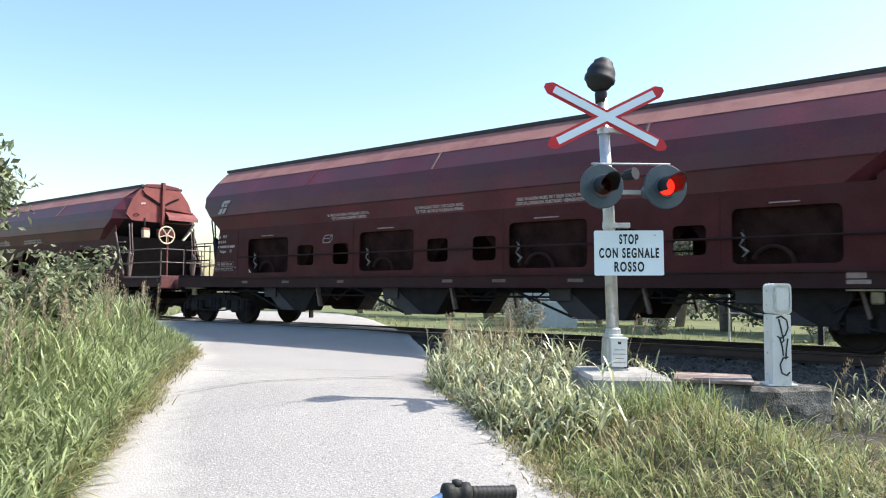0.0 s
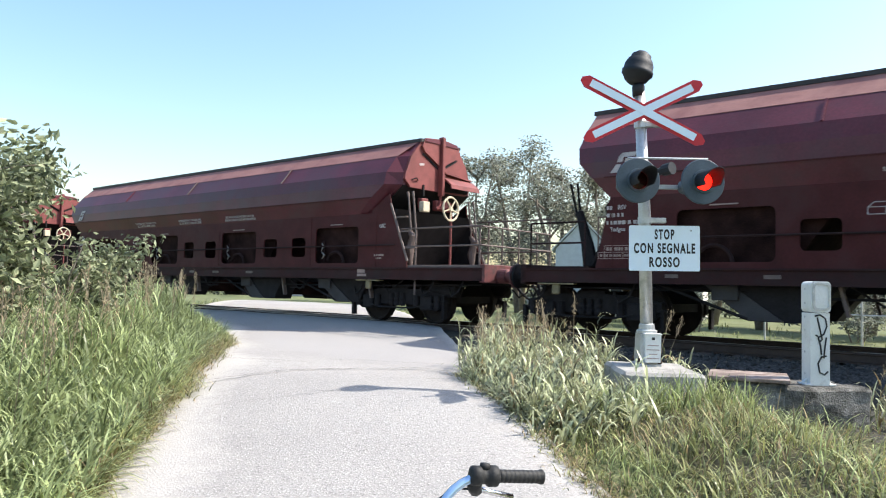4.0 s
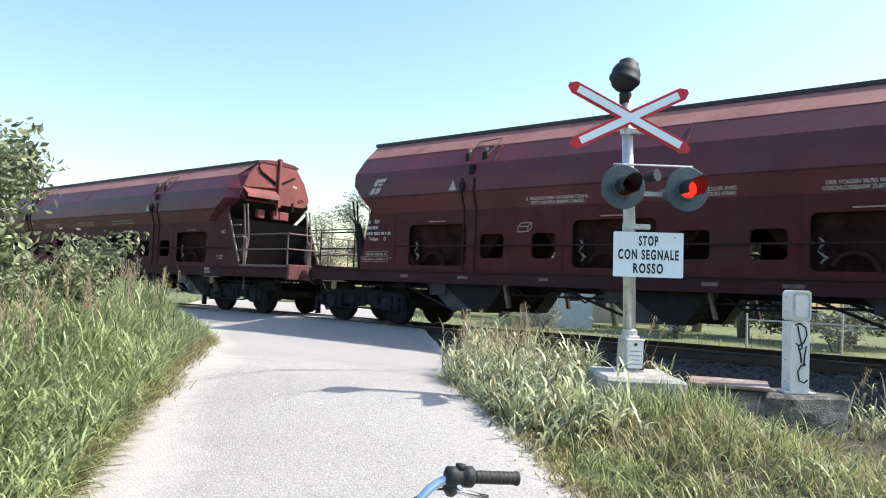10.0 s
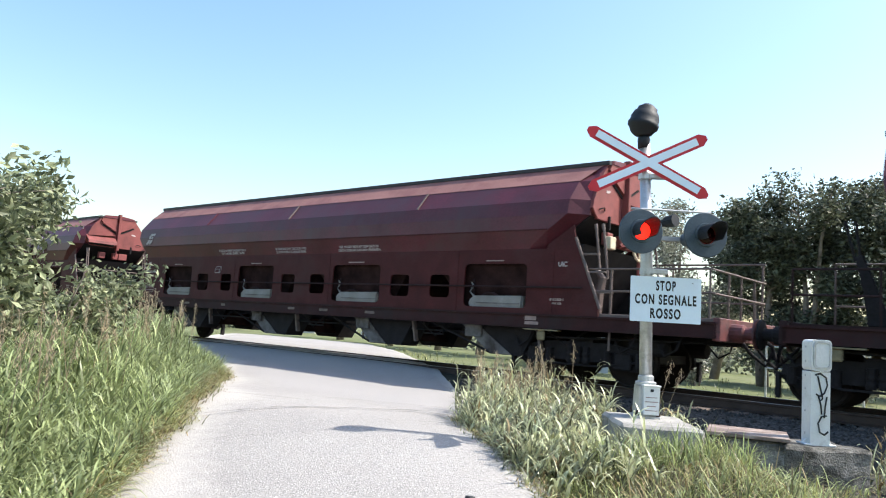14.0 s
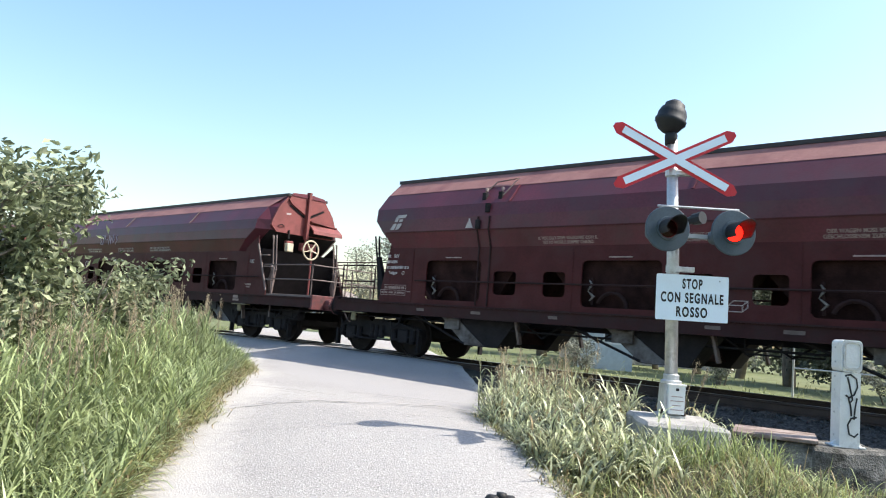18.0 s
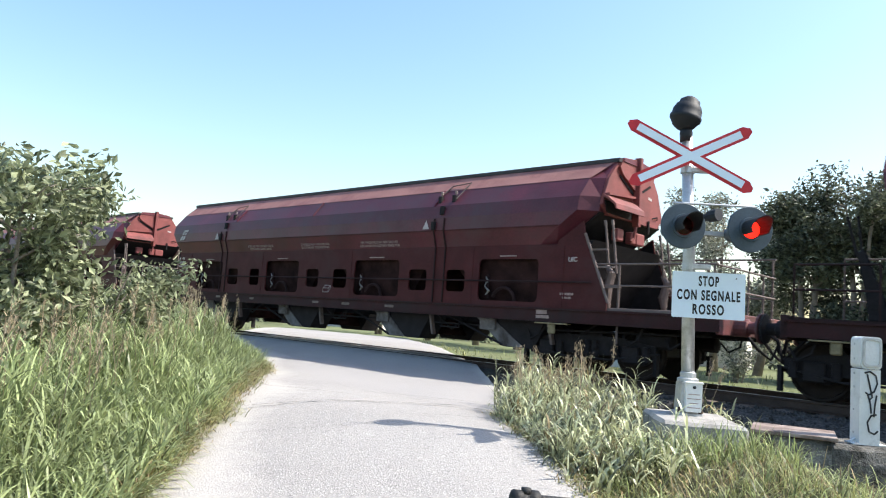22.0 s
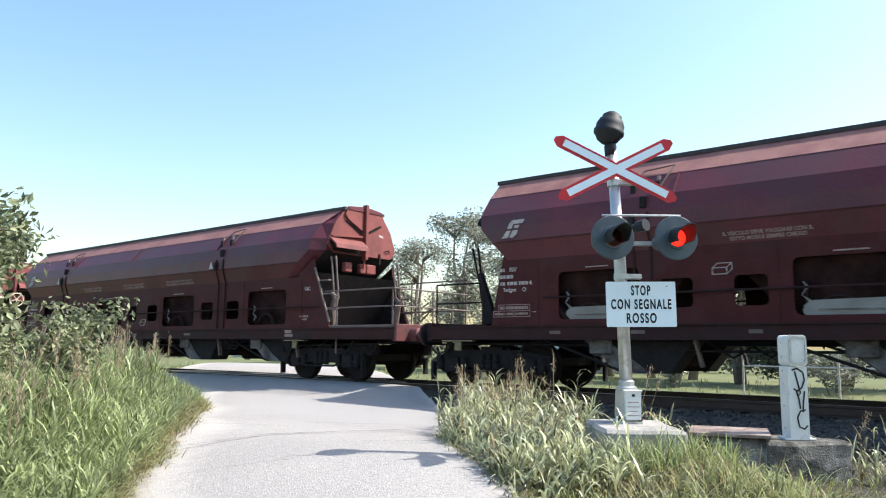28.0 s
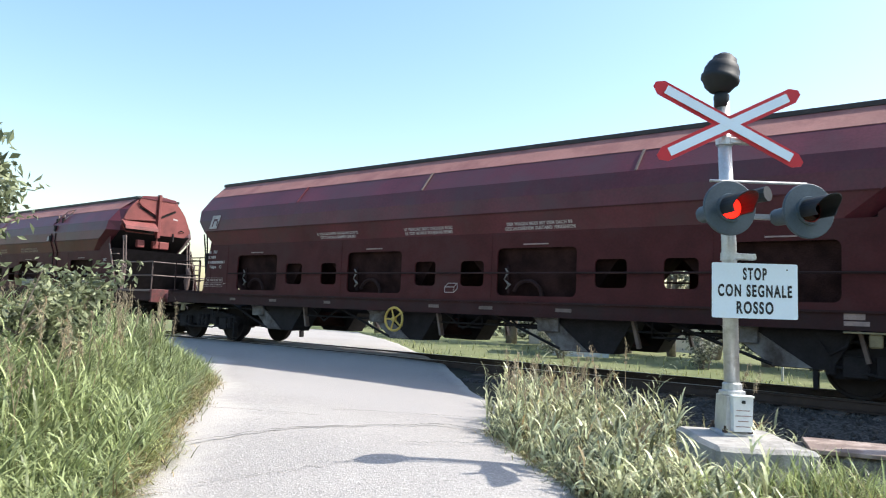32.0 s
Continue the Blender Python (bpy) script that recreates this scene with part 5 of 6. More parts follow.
        prism(bm, [(-L / 2, 0.02), (-L / 2, -0.02), (-L / 2 + 0.06, -h), (L / 2 - 0.06, -h), (L / 2, -0.02), (L / 2, 0.02), (L / 2 - 0.06, h), (-L / 2 + 0.06, h)], -0.004, 0.004, M)
        arm = part("cross_arm", bm, RED_SIGN, root, "red-edged arm of the diagonal cross")
        bm = bmesh.new()
        f = -0.104 - y - (0.0015 if y > -0.09 else 0.0)
        prism(bm, [(-L / 2 + 0.1, -0.036), (L / 2 - 0.1, -0.036), (L / 2 - 0.1, 0.036), (-L / 2 + 0.1, 0.036)], f - 0.001, f + 0.001, M)
        part("cross_field", bm, WHITE_SIGN, arm, "white field of the cross arm")
    # lamps
    bm = bmesh.new()
    tube(bm, [P(1.45, 2.085, -0.07), P(2.21, 2.085, -0.07)], 0.012, 6)
    box(bm, -0.16, 0.5, -0.03, 0.03, -0.02, 0.02, 0, Matrix.Translation(P(1.58, 1.811, -0.05)))
    part("lamp_bracket", bm, GALV, root, "galvanised lamp bracket")
    bm = bmesh.new()
    tube(bm, [P(1.68, 1.93, -0.1), P(1.76, 1.95, -0.2)], [0.03, 0.04], 10)
    tube(bm, [P(1.76, 1.95, -0.2), P(1.82, 1.96, -0.28)], [0.055, 0.06], 10)
    part("sounder", bm, LAMP_BLACK, root, "small black horn between the lamps")
    lenses = []
    for x in (1.47, 2.051):
        K = 0.952
        M = Matrix.Translation(P(x, 1.811, -0.45)) @ Matrix.Rotation(radians(9), 4, "Z") @ Matrix.Rotation(radians(90), 4, "X")
        MS = M @ Matrix.Scale(K, 4)
        bm = bmesh.new()
        lathe(bm, [(0.03, -0.44), (0.07, -0.42), (0.075, -0.2), (0.1, -0.14), (0.12, -0.03), (0.208, -0.024), (0.216, -0.018), (0.216, -0.002), (0.21, 0.004), (0.115, 0.006), (0.11, 0.02), (0.09, 0.02), (0.087, -0.06)], 36, MS)
        head = part("lamp_head", bm, LAMP_PLATE, root, "round flat slate-grey lamp plate")
        bm = bmesh.new()
        n = 16
        outer, inner = [], []
        for r, arr in ((0.094, outer), (0.087, inner)):
            for zz in (0.0, 0.33):
                row = []
                for i in range(n + 1):
                    ang = radians(-38 + 256 * i / n)
                    z2 = zz * (0.62 + 0.38 * max(0.0, math.sin(ang)))
                    row.append(bm.verts.new(MS @ Vector((r * math.cos(ang), r * math.sin(ang), z2))))
                arr.append(row)
        for arr in (outer, inner):
            for i in range(n):
                bm.faces.new((arr[0][i], arr[0][i + 1], arr[1][i + 1], arr[1][i]))
        for i in range(n):
            bm.faces.new((outer[1][i], outer[1][i + 1], inner[1][i + 1], inner[1][i]))
        for i in (0, n):
            bm.faces.new((outer[0][i], outer[1][i], inner[1][i], inner[0][i]))
        bmesh.ops.recalc_face_normals(bm, faces=bm.faces)
        part("hood", bm, LAMP_BLACK, head, "black visor over the lamp")
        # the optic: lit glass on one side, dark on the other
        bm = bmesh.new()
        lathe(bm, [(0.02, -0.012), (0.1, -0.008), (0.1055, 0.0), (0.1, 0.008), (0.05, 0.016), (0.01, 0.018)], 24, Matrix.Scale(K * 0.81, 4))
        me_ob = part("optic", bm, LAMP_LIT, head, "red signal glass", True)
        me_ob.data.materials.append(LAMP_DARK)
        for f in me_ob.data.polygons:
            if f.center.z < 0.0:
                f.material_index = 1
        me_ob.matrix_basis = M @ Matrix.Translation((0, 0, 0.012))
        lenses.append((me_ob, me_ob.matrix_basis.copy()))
    # text plate
    bm = bmesh.new()
    prism(bm, rounded(-0.333, 0.333, -0.216, 0.216, 0.012, 2), -0.003, 0.003)
    plate = part("text_plate", bm, WHITE_SIGN, root, "white plate with black capital lettering")
    plate.matrix_basis = Matrix.Translation(P(1.803, 1.221, -0.085)) @ Matrix.Rotation(radians(-0.6), 4, "Y")
    for text, z, w in (("STOP", 0.132, 0.185), ("CON SEGNALE", 0.0, 0.575), ("ROSSO", -0.132, 0.285)):
        t = writing("lettering", text, 0.15, INK, plate, Matrix(), "", 1.0, 1.28, 0.034)
        xs = [v.co.x for v in t.data.vertices]
        ys = [v.co.y for v in t.data.vertices]
        t.data.transform(Matrix.Translation((-(max(xs) + min(xs)) / 2, -(max(ys) + min(ys)) / 2, 0)))
        t.data.transform(Matrix.Diagonal((w / (max(xs) - min(xs)), 0.098 / (max(ys) - min(ys)), 1, 1)))
        t.matrix_basis = Matrix.Translation((0, -0.0046, z)) @ Matrix.Rotation(radians(90), 4, "X")
    for x, z in ((0.25, 0.17),):
        bm = bmesh.new()
        lathe(bm, [(0.006, 0.0), (0.006, 0.004)], 8, Matrix.Translation((x, -0.003, z)) @ Matrix.Rotation(radians(90), 4, "X"))
        part("rivet", bm, INK, plate)
    return root, lenses


SIGNAL, LENSES = crossing_signal()


def slab(name, cx, cy, w, d, z0, z1, turn, material, label, category, bevel=0.03, jag=0.012):
    bm = bmesh.new()
    box(bm, -w / 2, w / 2, -d / 2, d / 2, z0, z1, bevel)
    bmesh.ops.subdivide_edges(bm, edges=bm.edges, cuts=4, use_grid_fill=True)
    for v in bm.verts:
        v.co += Vector([noise.noise(v.co * 3.3 + Vector((i * 9, cx, cy))) for i in range(3)]) * jag
    ob = mesh_ob(name, bm, material)
    ob.matrix_basis = pose(cx, cy, 0, 0, 0, turn)
    return tagged(ob, label, category)


slab("signal_plinth", 1.67, 6.95, 0.72, 0.98, -0.45, 0.105, -1, CONCRETE, "weathered concrete plinth under the signal mast", "plinth")
slab("cabinet_plinth", 3.15, 7.08, 0.84, 0.6, -0.6, -0.02, 8, OLD_CONCRETE, "cracked concrete block under the grey cabinet", "plinth", 0.03, 0.035)
slab("cable_chamber", 2.6, 7.2, 0.74, 0.72, -0.5, 0.0, -20, OLD_CONCRETE, "low concrete cable chamber in the grass", "cable chamber")
cover = slab("chamber_cover", 2.62, 7.14, 0.7, 0.66, 0.012, 0.045, -20, RUST_PLATE, "rusty steel cover plate on the cable chamber", "cover plate", 0.004, 0.003)


def trackside_cabinet():
    root = new("trackside_cabinet")
    root.matrix_basis = pose(3.17, 6.96, -0.012, 0, 0, 1) @ Matrix.Diagonal((0.88, 0.88, 1.0, 1.0))
    tagged(root, "slim pale grey trackside cabinet with a black sprayed scrawl", "cabinet")
    bm = bmesh.new()
    prism(bm, rounded(-0.1, 0.1, 0.0, 0.66, 0.004, 1), -0.085, 0.11)
    part("lower_body", bm, BOX_GREY, root, "pale grey steel post")
    bm = bmesh.new()
    prism(bm, rounded(-0.1, 0.105, 0.665, 0.95, 0.04, 4), -0.1, 0.12)
    head = part("head", bm, BOX_GREY, root, "grey head with a raised door rim")
    bm = bmesh.new()
    o, i = rounded(-0.085, 0.1, 0.685, 0.94, 0.045, 4), rounded(-0.066, 0.081, 0.705, 0.92, 0.036, 4)
    for k in range(len(o)):
        j = (k + 1) % len(o)
        f = [bm.verts.new((p[0], -0.112, p[1])) for p in (o[k], o[j], i[j], i[k])]
        g = [bm.verts.new((p[0], -0.1, p[1])) for p in (o[k], o[j], i[j], i[k])]
        bm.faces.new(f)
        bm.faces.new((f[0], g[0], g[1], f[1]))
        bm.faces.new((f[2], g[2], g[3], f[3]))
    part("door_rim", bm, GALV, head)
    bm = bmesh.new()
    prism(bm, [(-0.06, 0.735), (0.055, 0.735), (0.058, 0.83), (0.03, 0.895), (-0.06, 0.9)], -0.106, -0.1005)
    part("door_panel", bm, WHITE_PAINT, head, "pale door panel")
    for x in (-0.125, 0.125):
        bm = bmesh.new()
        box(bm, x - 0.035, x + 0.035, -0.1, 0.1, 0.0, 0.015, 0.003)
        prism(bm, [(x - 0.03 * (1 if x > 0 else -1), 0.015), (x + 0.03 * (1 if x > 0 else -1), 0.015), (x - 0.03 * (1 if x > 0 else -1), 0.06)], -0.02, 0.02)
        part("foot_bracket", bm, BOX_GREY, root)
    for z in (0.1, 0.3, 0.5, 0.62, 0.75, 0.88):
        bm = bmesh.new()
        lathe(bm, [(0.01, 0), (0.01, 0.006)], 6, Matrix.Translation((-0.101, 0.03, z)) @ Matrix.Rotation(radians(-90), 4, "Y"))
        part("rivet", bm, GALV, root)
    bm = bmesh.new()
    y = -0.088
    def stroke(pts):
        tube(bm, [(x * 0.85 - 0.005, y, z) for x, z in pts], 0.0085, 5)
    stroke([(-0.06, 0.63), (0.0, 0.645), (0.07, 0.61), (0.085, 0.54), (0.05, 0.47), (-0.01, 0.44), (-0.05, 0.46)])
    stroke([(-0.03, 0.62), (0.0, 0.52), (0.03, 0.42), (-0.0, 0.4)])
    stroke([(-0.02, 0.44), (0.01, 0.36), (0.02, 0.28)])
    stroke([(0.08, 0.44), (0.06, 0.34), (0.05, 0.25)])
    stroke([(0.08, 0.27), (0.02, 0.26), (-0.02, 0.2), (0.0, 0.12), (0.06, 0.1), (0.1, 0.13)])
    part("scrawl", bm, INK, root, "black sprayed scrawl")
    return root


trackside_cabinet()

# ---------------------------------------------------------------- plants
def blade_mesh(name, blades, material, extra=None):
    """Bent tapering blades joined into one mesh: (root, length, width, heading, lean, curl)."""
    verts, faces = [], []
    for p, L, w, head, lean, curl in blades:
        ca, sa = math.cos(head), math.sin(head)
        side = Vector((-sa, ca, 0)) * w * 0.5
        x = z = 0.0
        a = lean
        base = len(verts)
        seg = 4
        for i in range(seg + 1):
            f = i / seg
            c = p + Vector((ca * x, sa * x, z))
            if i == seg:
                verts.append(c)
            else:
                k = 1.0 - 0.55 * f * f if f > 0.25 else 0.75 + f
                verts.append(c - side * k)
                verts.append(c + side * k)
            x += math.sin(a) * L / seg
            z += math.cos(a) * L / seg
            a += curl
        for i in range(seg - 1):
            b = base + 2 * i
            faces.append((b, b + 1, b + 3, b + 2))
        b = base + 2 * (seg - 1)
        faces.append((b, b + 1, b + 2))
    if extra:
        off = len(verts)
        verts += extra[0]
        faces += [[i + off for i in f] for f in extra[1]]
    me = bpy.data.meshes.new(name)
    me.from_pydata(verts, [], faces)
    me.materials.append(material)
    return new(name, me)


R = random.Random(7)


def tall_spot():
    """A place on the bank beside the road, denser near its edge."""
    while True:
        y = R.uniform(1.5, 14.6)
        d = abs(R.gauss(0, 1)) * 1.6 + 0.04 + 0.12 * noise.noise((y * 1.1, 4, 4))
        x = road_left(y) - d
        s, nd = along(x, y)
        if nd < 11.1 and x > -11:
            return x, y, d


tall, dry, short = [], [], []


def leafy_stem(arr, x, y, h, n, leaf, w):
    """A stem with arching leaves set along it."""
    p = Vector((x, y, ground_z(x, y) - 0.02))
    head, lean = R.uniform(0, 6.28), R.uniform(0.0, 0.16)
    arr.append((p, h, 0.006, head, lean, 0.03))
    up = Vector((math.cos(head) * math.sin(lean), math.sin(head) * math.sin(lean), math.cos(lean)))
    for k in range(n):
        f = R.uniform(0.04, 0.92)
        arr.append((p + up * h * f, leaf * R.uniform(0.6, 1.25) * (1.15 - 0.5 * f), w * R.uniform(0.55, 1.3), R.uniform(0, 6.28), R.uniform(0.2, 0.85), R.uniform(0.1, 0.62)))


for _ in range(6200):
    x, y, d = tall_spot()
    h = (0.3 + 0.72 * ramp(d, 0.1, 1.0) + 0.1 * ramp(d, 1.5, 3)) * R.uniform(0.62, 1.12) * (0.88 + 0.4 * noise.noise((x * 0.8, y * 0.8, 5)))
    leafy_stem(tall, x, y, h, 7, 0.42, 0.0155)
for _ in range(5000):
    x, y, d = tall_spot()
    tall.append((Vector((x, y, ground_z(x, y) - 0.03)), R.uniform(0.2, 0.55), R.uniform(0.006, 0.014), R.uniform(0, 6.28), R.uniform(0.1, 0.6), R.uniform(0.05, 0.4)))
edge = []
for _ in range(17000):
    y = R.uniform(1.5, 14.6)
    off = R.uniform(0.0, 1.0) * 0.75 - 0.14
    x = road_left(y) - off + 0.2 * noise.noise((2, y * 1.3, 6)) + 0.12 * noise.noise((2, y * 4, 6))
    if along(x, y)[1] > 10.6:
        continue
    L = (0.07 + 0.2 * ramp(off, 0.1, 0.6)) * R.uniform(0.5, 1.2)
    (edge if R.random() < 0.35 + 0.3 * ramp(off, 0.15, 0.5) else dry).append((Vector((x, y, max(ground_z(x, y), road_z(along(x, y)[1]) - 0.07) - 0.01)), L, R.uniform(0.004, 0.01), R.uniform(0, 6.28), R.uniform(0.2, 1.1), R.uniform(0.0, 0.35)))
tagged(blade_mesh("tall_grass", tall, GRASS_TALL), "dense tall green reed grass on the roadside bank", "grass", kind="stuff")


def seed_heads(name, spots, material):
    """Thin stalks, each with a loose plume of tiny spikelets."""
    verts, faces = [], []
    def quad(c, a, b):
        i = len(verts)
        verts.extend((c - a - b, c + a - b, c + a + b, c - a + b))
        faces.append((i, i + 1, i + 2, i + 3))
    for p, h, lean, head in spots:
        top = p + Vector((math.cos(head) * lean, math.sin(head) * lean, h))
        mid = (p + top) / 2 - Vector((math.cos(head), math.sin(head), 0)) * lean * 0.15
        for a, b in ((p, mid), (mid, top)):
            quad((a + b) / 2, Vector((0.0025, 0.001, 0)), (b - a) / 2)
        for i in range(48):
            f = R.uniform(0.0, 0.34)
            w = 0.035 * (1 - abs(f - 0.12) * 2.5)
            c = top + (mid - top).normalized() * f * h * 0.75 + Vector((R.gauss(0, w * 0.6), R.gauss(0, w * 0.6), R.gauss(0, 0.02)))
            d = Vector((R.gauss(0, 0.5), R.gauss(0, 0.5), 1)).normalized() * R.uniform(0.01, 0.022)
            quad(c, d.cross(Vector((R.gauss(0, 1), R.gauss(0, 1), 0.1))).normalized() * 0.0022, d)
    me = bpy.data.meshes.new(name)
    me.from_pydata(verts, [], faces)
    me.materials.append(material)
    return new(name, me)


plumes = []
for _ in range(280):
    x, y, d = tall_spot()
    if d > 0.5:
        plumes.append((Vector((x, y, ground_z(x, y))), R.uniform(0.85, 1.3), R.uniform(0.05, 0.25), R.uniform(0, 6.28)))
tagged(seed_heads("grass_plumes", plumes, SEED), "brownish feathery seed plumes above the tall grass", "grass", kind="stuff")


def right_spot():
    while True:
        y = R.uniform(2.0, 9.5)
        x = road_right(y) + 0.1 * noise.noise((y * 2, 1, 1)) + (0.0 if R.random() < 0.3 else 0.1) + R.uniform(0.0, 1) ** 1.5 * 7.5
        s, nd = along(x, y)
        if nd < 7.4 and not (1.14 < x < 2.0 and 6.34 < y < 7.5) and not (2.25 < x < 3.6 and 6.75 < y < 7.7):
            return x, y


low = list(edge)
for _ in range(27000):
    x, y = right_spot()
    if R.random() < 0.45 * ramp(x, 2.4, 3.6) or R.random() < 0.5 * ramp(noise.noise((x * 2.6, y * 2.6, 19)), 0.0, 0.35):
        continue
    k = 0.7 + 0.6 * noise.noise((x * 1.1, y * 1.1, 2))
    L = R.uniform(0.08, 0.27) * max(0.4, k + 0.3) * (0.4 if 2.1 < x < 3.9 and 5.2 < y < 7.0 else 1.0) * (0.35 + 0.65 * ramp(x - road_right(y), 0.0, 0.6))
    b = (Vector((x, y, ground_z(x, y) - 0.01)), L, R.uniform(0.004, 0.011), R.uniform(0, 6.28), R.uniform(0.1, 0.9), R.uniform(0.1, 0.55))
    (dry if R.random() < (0.15 + 0.4 * ramp(x, 2.0, 3.8) + 0.25 * ramp(noise.noise((x * 0.9, y * 0.9, 12)), 0.1, 0.5)) else low).append(b)
for _ in range(4200):
    y = R.uniform(1.8, 9.0)
    x = road_right(y) + R.gauss(0.02, 0.07) + 0.06 * noise.noise((y * 2.4, 6, 6))
    b = (Vector((x, y, max(ground_z(x, y), road_z(along(x, y)[1]) - 0.055))), R.uniform(0.04, 0.13), R.uniform(0.004, 0.009), R.uniform(0, 6.28), R.uniform(0.3, 1.1), R.uniform(0.2, 0.6))
    (dry if R.random() < 0.45 else low).append(b)
# the bank's grass spills over the road's edge
for _ in range(5200):
    y = R.uniform(2.5, 13.2)
    x = road_left(y) + abs(R.gauss(0, 0.04 + 0.09 * ramp(y, 4.5, 8.0))) - 0.06 + (0.03 + 0.07 * ramp(y, 4.5, 8.0)) * noise.noise((y * 1.3, 3, 8))
    d = max(0.0, x - road_left(y))
    b = (Vector((x, y, road_z(along(x, y)[1]) - 0.05)), R.uniform(0.14, 0.42) * (1 - 1.6 * min(d, 0.42)), R.uniform(0.005, 0.011), R.uniform(0, 6.28), R.uniform(0.2, 0.9), R.uniform(0.2, 0.6))
    (dry if R.random() < 0.3 + d else low).append(b)
arch = []
for _ in range(5200):
    x, y = right_spot()
    k = noise.noise((x * 1.3, y * 1.3, 31))
    if k < -0.12 or x - road_right(y) < 0.25 or x > 4.2:
        continue
    arch.append((Vector((x, y, ground_z(x, y) - 0.01)), R.uniform(0.14, 0.36), R.uniform(0.005, 0.01), R.uniform(0, 6.28), R.uniform(0.2, 0.8), R.uniform(0.2, 0.6)))
for _ in range(420):
    x, y = R.uniform(1.0, 2.25), R.uniform(5.75, 6.28)
    arch.append((Vector((x, y, ground_z(x, y) - 0.01)), R.uniform(0.2, 0.38), R.uniform(0.006, 0.012), R.uniform(0, 6.28), R.uniform(0.05, 0.4), R.uniform(0.1, 0.4)))
tagged(blade_mesh("arching_grass", arch, VERGE_ARCH), "long arching bright green blades in the verge", "grass", kind="stuff")
# the verges go on behind the rider
R2 = random.Random(21)
for _ in range(13000):
    y = R2.uniform(-7.0, 2.2)
    d = R2.uniform(0.0, 1.0) ** 1.4 * 6.0
    x = road_left(y) - 0.15 - d if R2.random() < 0.5 else road_right(y) + 0.1 + d
    low.append((Vector((x, y, ground_z(x, y) - 0.01)), R2.uniform(0.12, 0.4), R2.uniform(0.006, 0.016), R2.uniform(0, 6.28), R2.uniform(0.1, 0.8), R2.uniform(0.1, 0.5)))
tagged(blade_mesh("verge_grass", low, GRASS_LOW), "low patchy green grass on the verge", "grass", kind="stuff")
tagged(blade_mesh("dry_grass", dry, GRASS_DRY), "straw-coloured dry grass along the road edges", "grass", kind="stuff")

weeds, stalks = [], []


pale = []


def clump(x, y, n, h, spread):
    for _ in range(n):
        px, py = x + R.gauss(0, spread), y + R.gauss(0, spread)
        if on_road(Vector((px, py, 0)), -0.03) or along(px, py)[1] > 9.6 or (1.12 < px < 2.02 and 6.3 < py < 7.5) or (2.3 < px < 3.6 and 6.75 < py < 7.6):
            continue
        leafy_stem(pale if R.random() < 0.1 else weeds, px, py, h * R.uniform(0.45, 1.15), 7, 0.28, 0.018)


for _ in range(165):
    y = R.uniform(5.6, 11.2)
    x = 0.71 - 0.186 * (y - 4.16) + 0.35 * ramp(y, 8.6, 11.0) + 0.05 + abs(R.gauss(0, 0.7)) * (0.6 if y < 6.6 else 1.0)
    clump(x, y, 7, R.uniform(0.1, 0.42) if y < 8 else R.uniform(0.25, 0.8), 0.2)
for x, y, n, h in ((1.0, 7.2, 9, 0.35), (1.25, 7.8, 10, 0.5), (0.9, 6.5, 9, 0.3), (3.85, 6.9, 10, 0.4), (4.05, 7.2, 12, 0.5), (4.4, 6.8, 10, 0.5), (2.15, 7.9, 8, 0.4), (4.6, 7.2, 10, 0.5)):
    clump(x, y, n, h, 0.13)
for x, y, h in ((0.35, 8.3, 0.75), (0.15, 8.9, 0.85), (0.6, 8.6, 0.7), (0.0, 9.6, 0.8), (0.8, 8.1, 0.6)):
    clump(x, y, 7, h, 0.2)
for _ in range(34):
    y = R.uniform(7.8, 10.6)
    x = road_right(y) + 0.15 + abs(R.gauss(0, 0.5))
    if along(x, y)[1] < 9.4:
        stalks.append((Vector((x, y, ground_z(x, y))), R.uniform(0.5, 0.95), R.uniform(0.02, 0.2), R.uniform(0, 6.28)))
for x, y, h in ((1.95, 7.9, 0.75), (2.05, 8.0, 0.7), (3.9, 6.9, 0.6), (4.05, 7.0, 0.75), (4.15, 6.8, 0.7), (4.3, 7.1, 0.7), (3.8, 7.3, 0.65)):
    stalks.append((Vector((x, y, ground_z(x, y))), h, 0.2, R.uniform(-0.6, 0.6)))
tagged(blade_mesh("verge_weeds", weeds, WEED), "pale grey-green arching weeds beside the crossing mast", "weeds", kind="stuff")
tagged(blade_mesh("straw_weeds", pale, GRASS_DRY), "bleached straw-coloured weed leaves beside the crossing", "weeds", kind="stuff")
tagged(seed_heads("weed_stalks", stalks, SEED), "thin stalks with brown seed heads among the weeds", "weeds", kind="stuff")
# grass beyond the track, as tufts
far = []
for _ in range(5000):
    s = R.uniform(-22, 34)
    nd = R.uniform(15.4, 19.5) if R.random() < 0.7 else R.uniform(19.5, 30)
    p = U2 * s + N2 * nd
    if on_road(p, 0.4):
        continue
    far.append((Vector((p.x, p.y, ground_z(p.x, p.y) - 0.02)), R.uniform(0.12, 0.38), R.uniform(0.012, 0.03), R.uniform(0, 6.28), R.uniform(0.1, 0.7), R.uniform(0.05, 0.35)))
tagged(blade_mesh("far_grass", far, GRASS_LOW), "rough grass on the far side of the rails", "grass", kind="stuff")


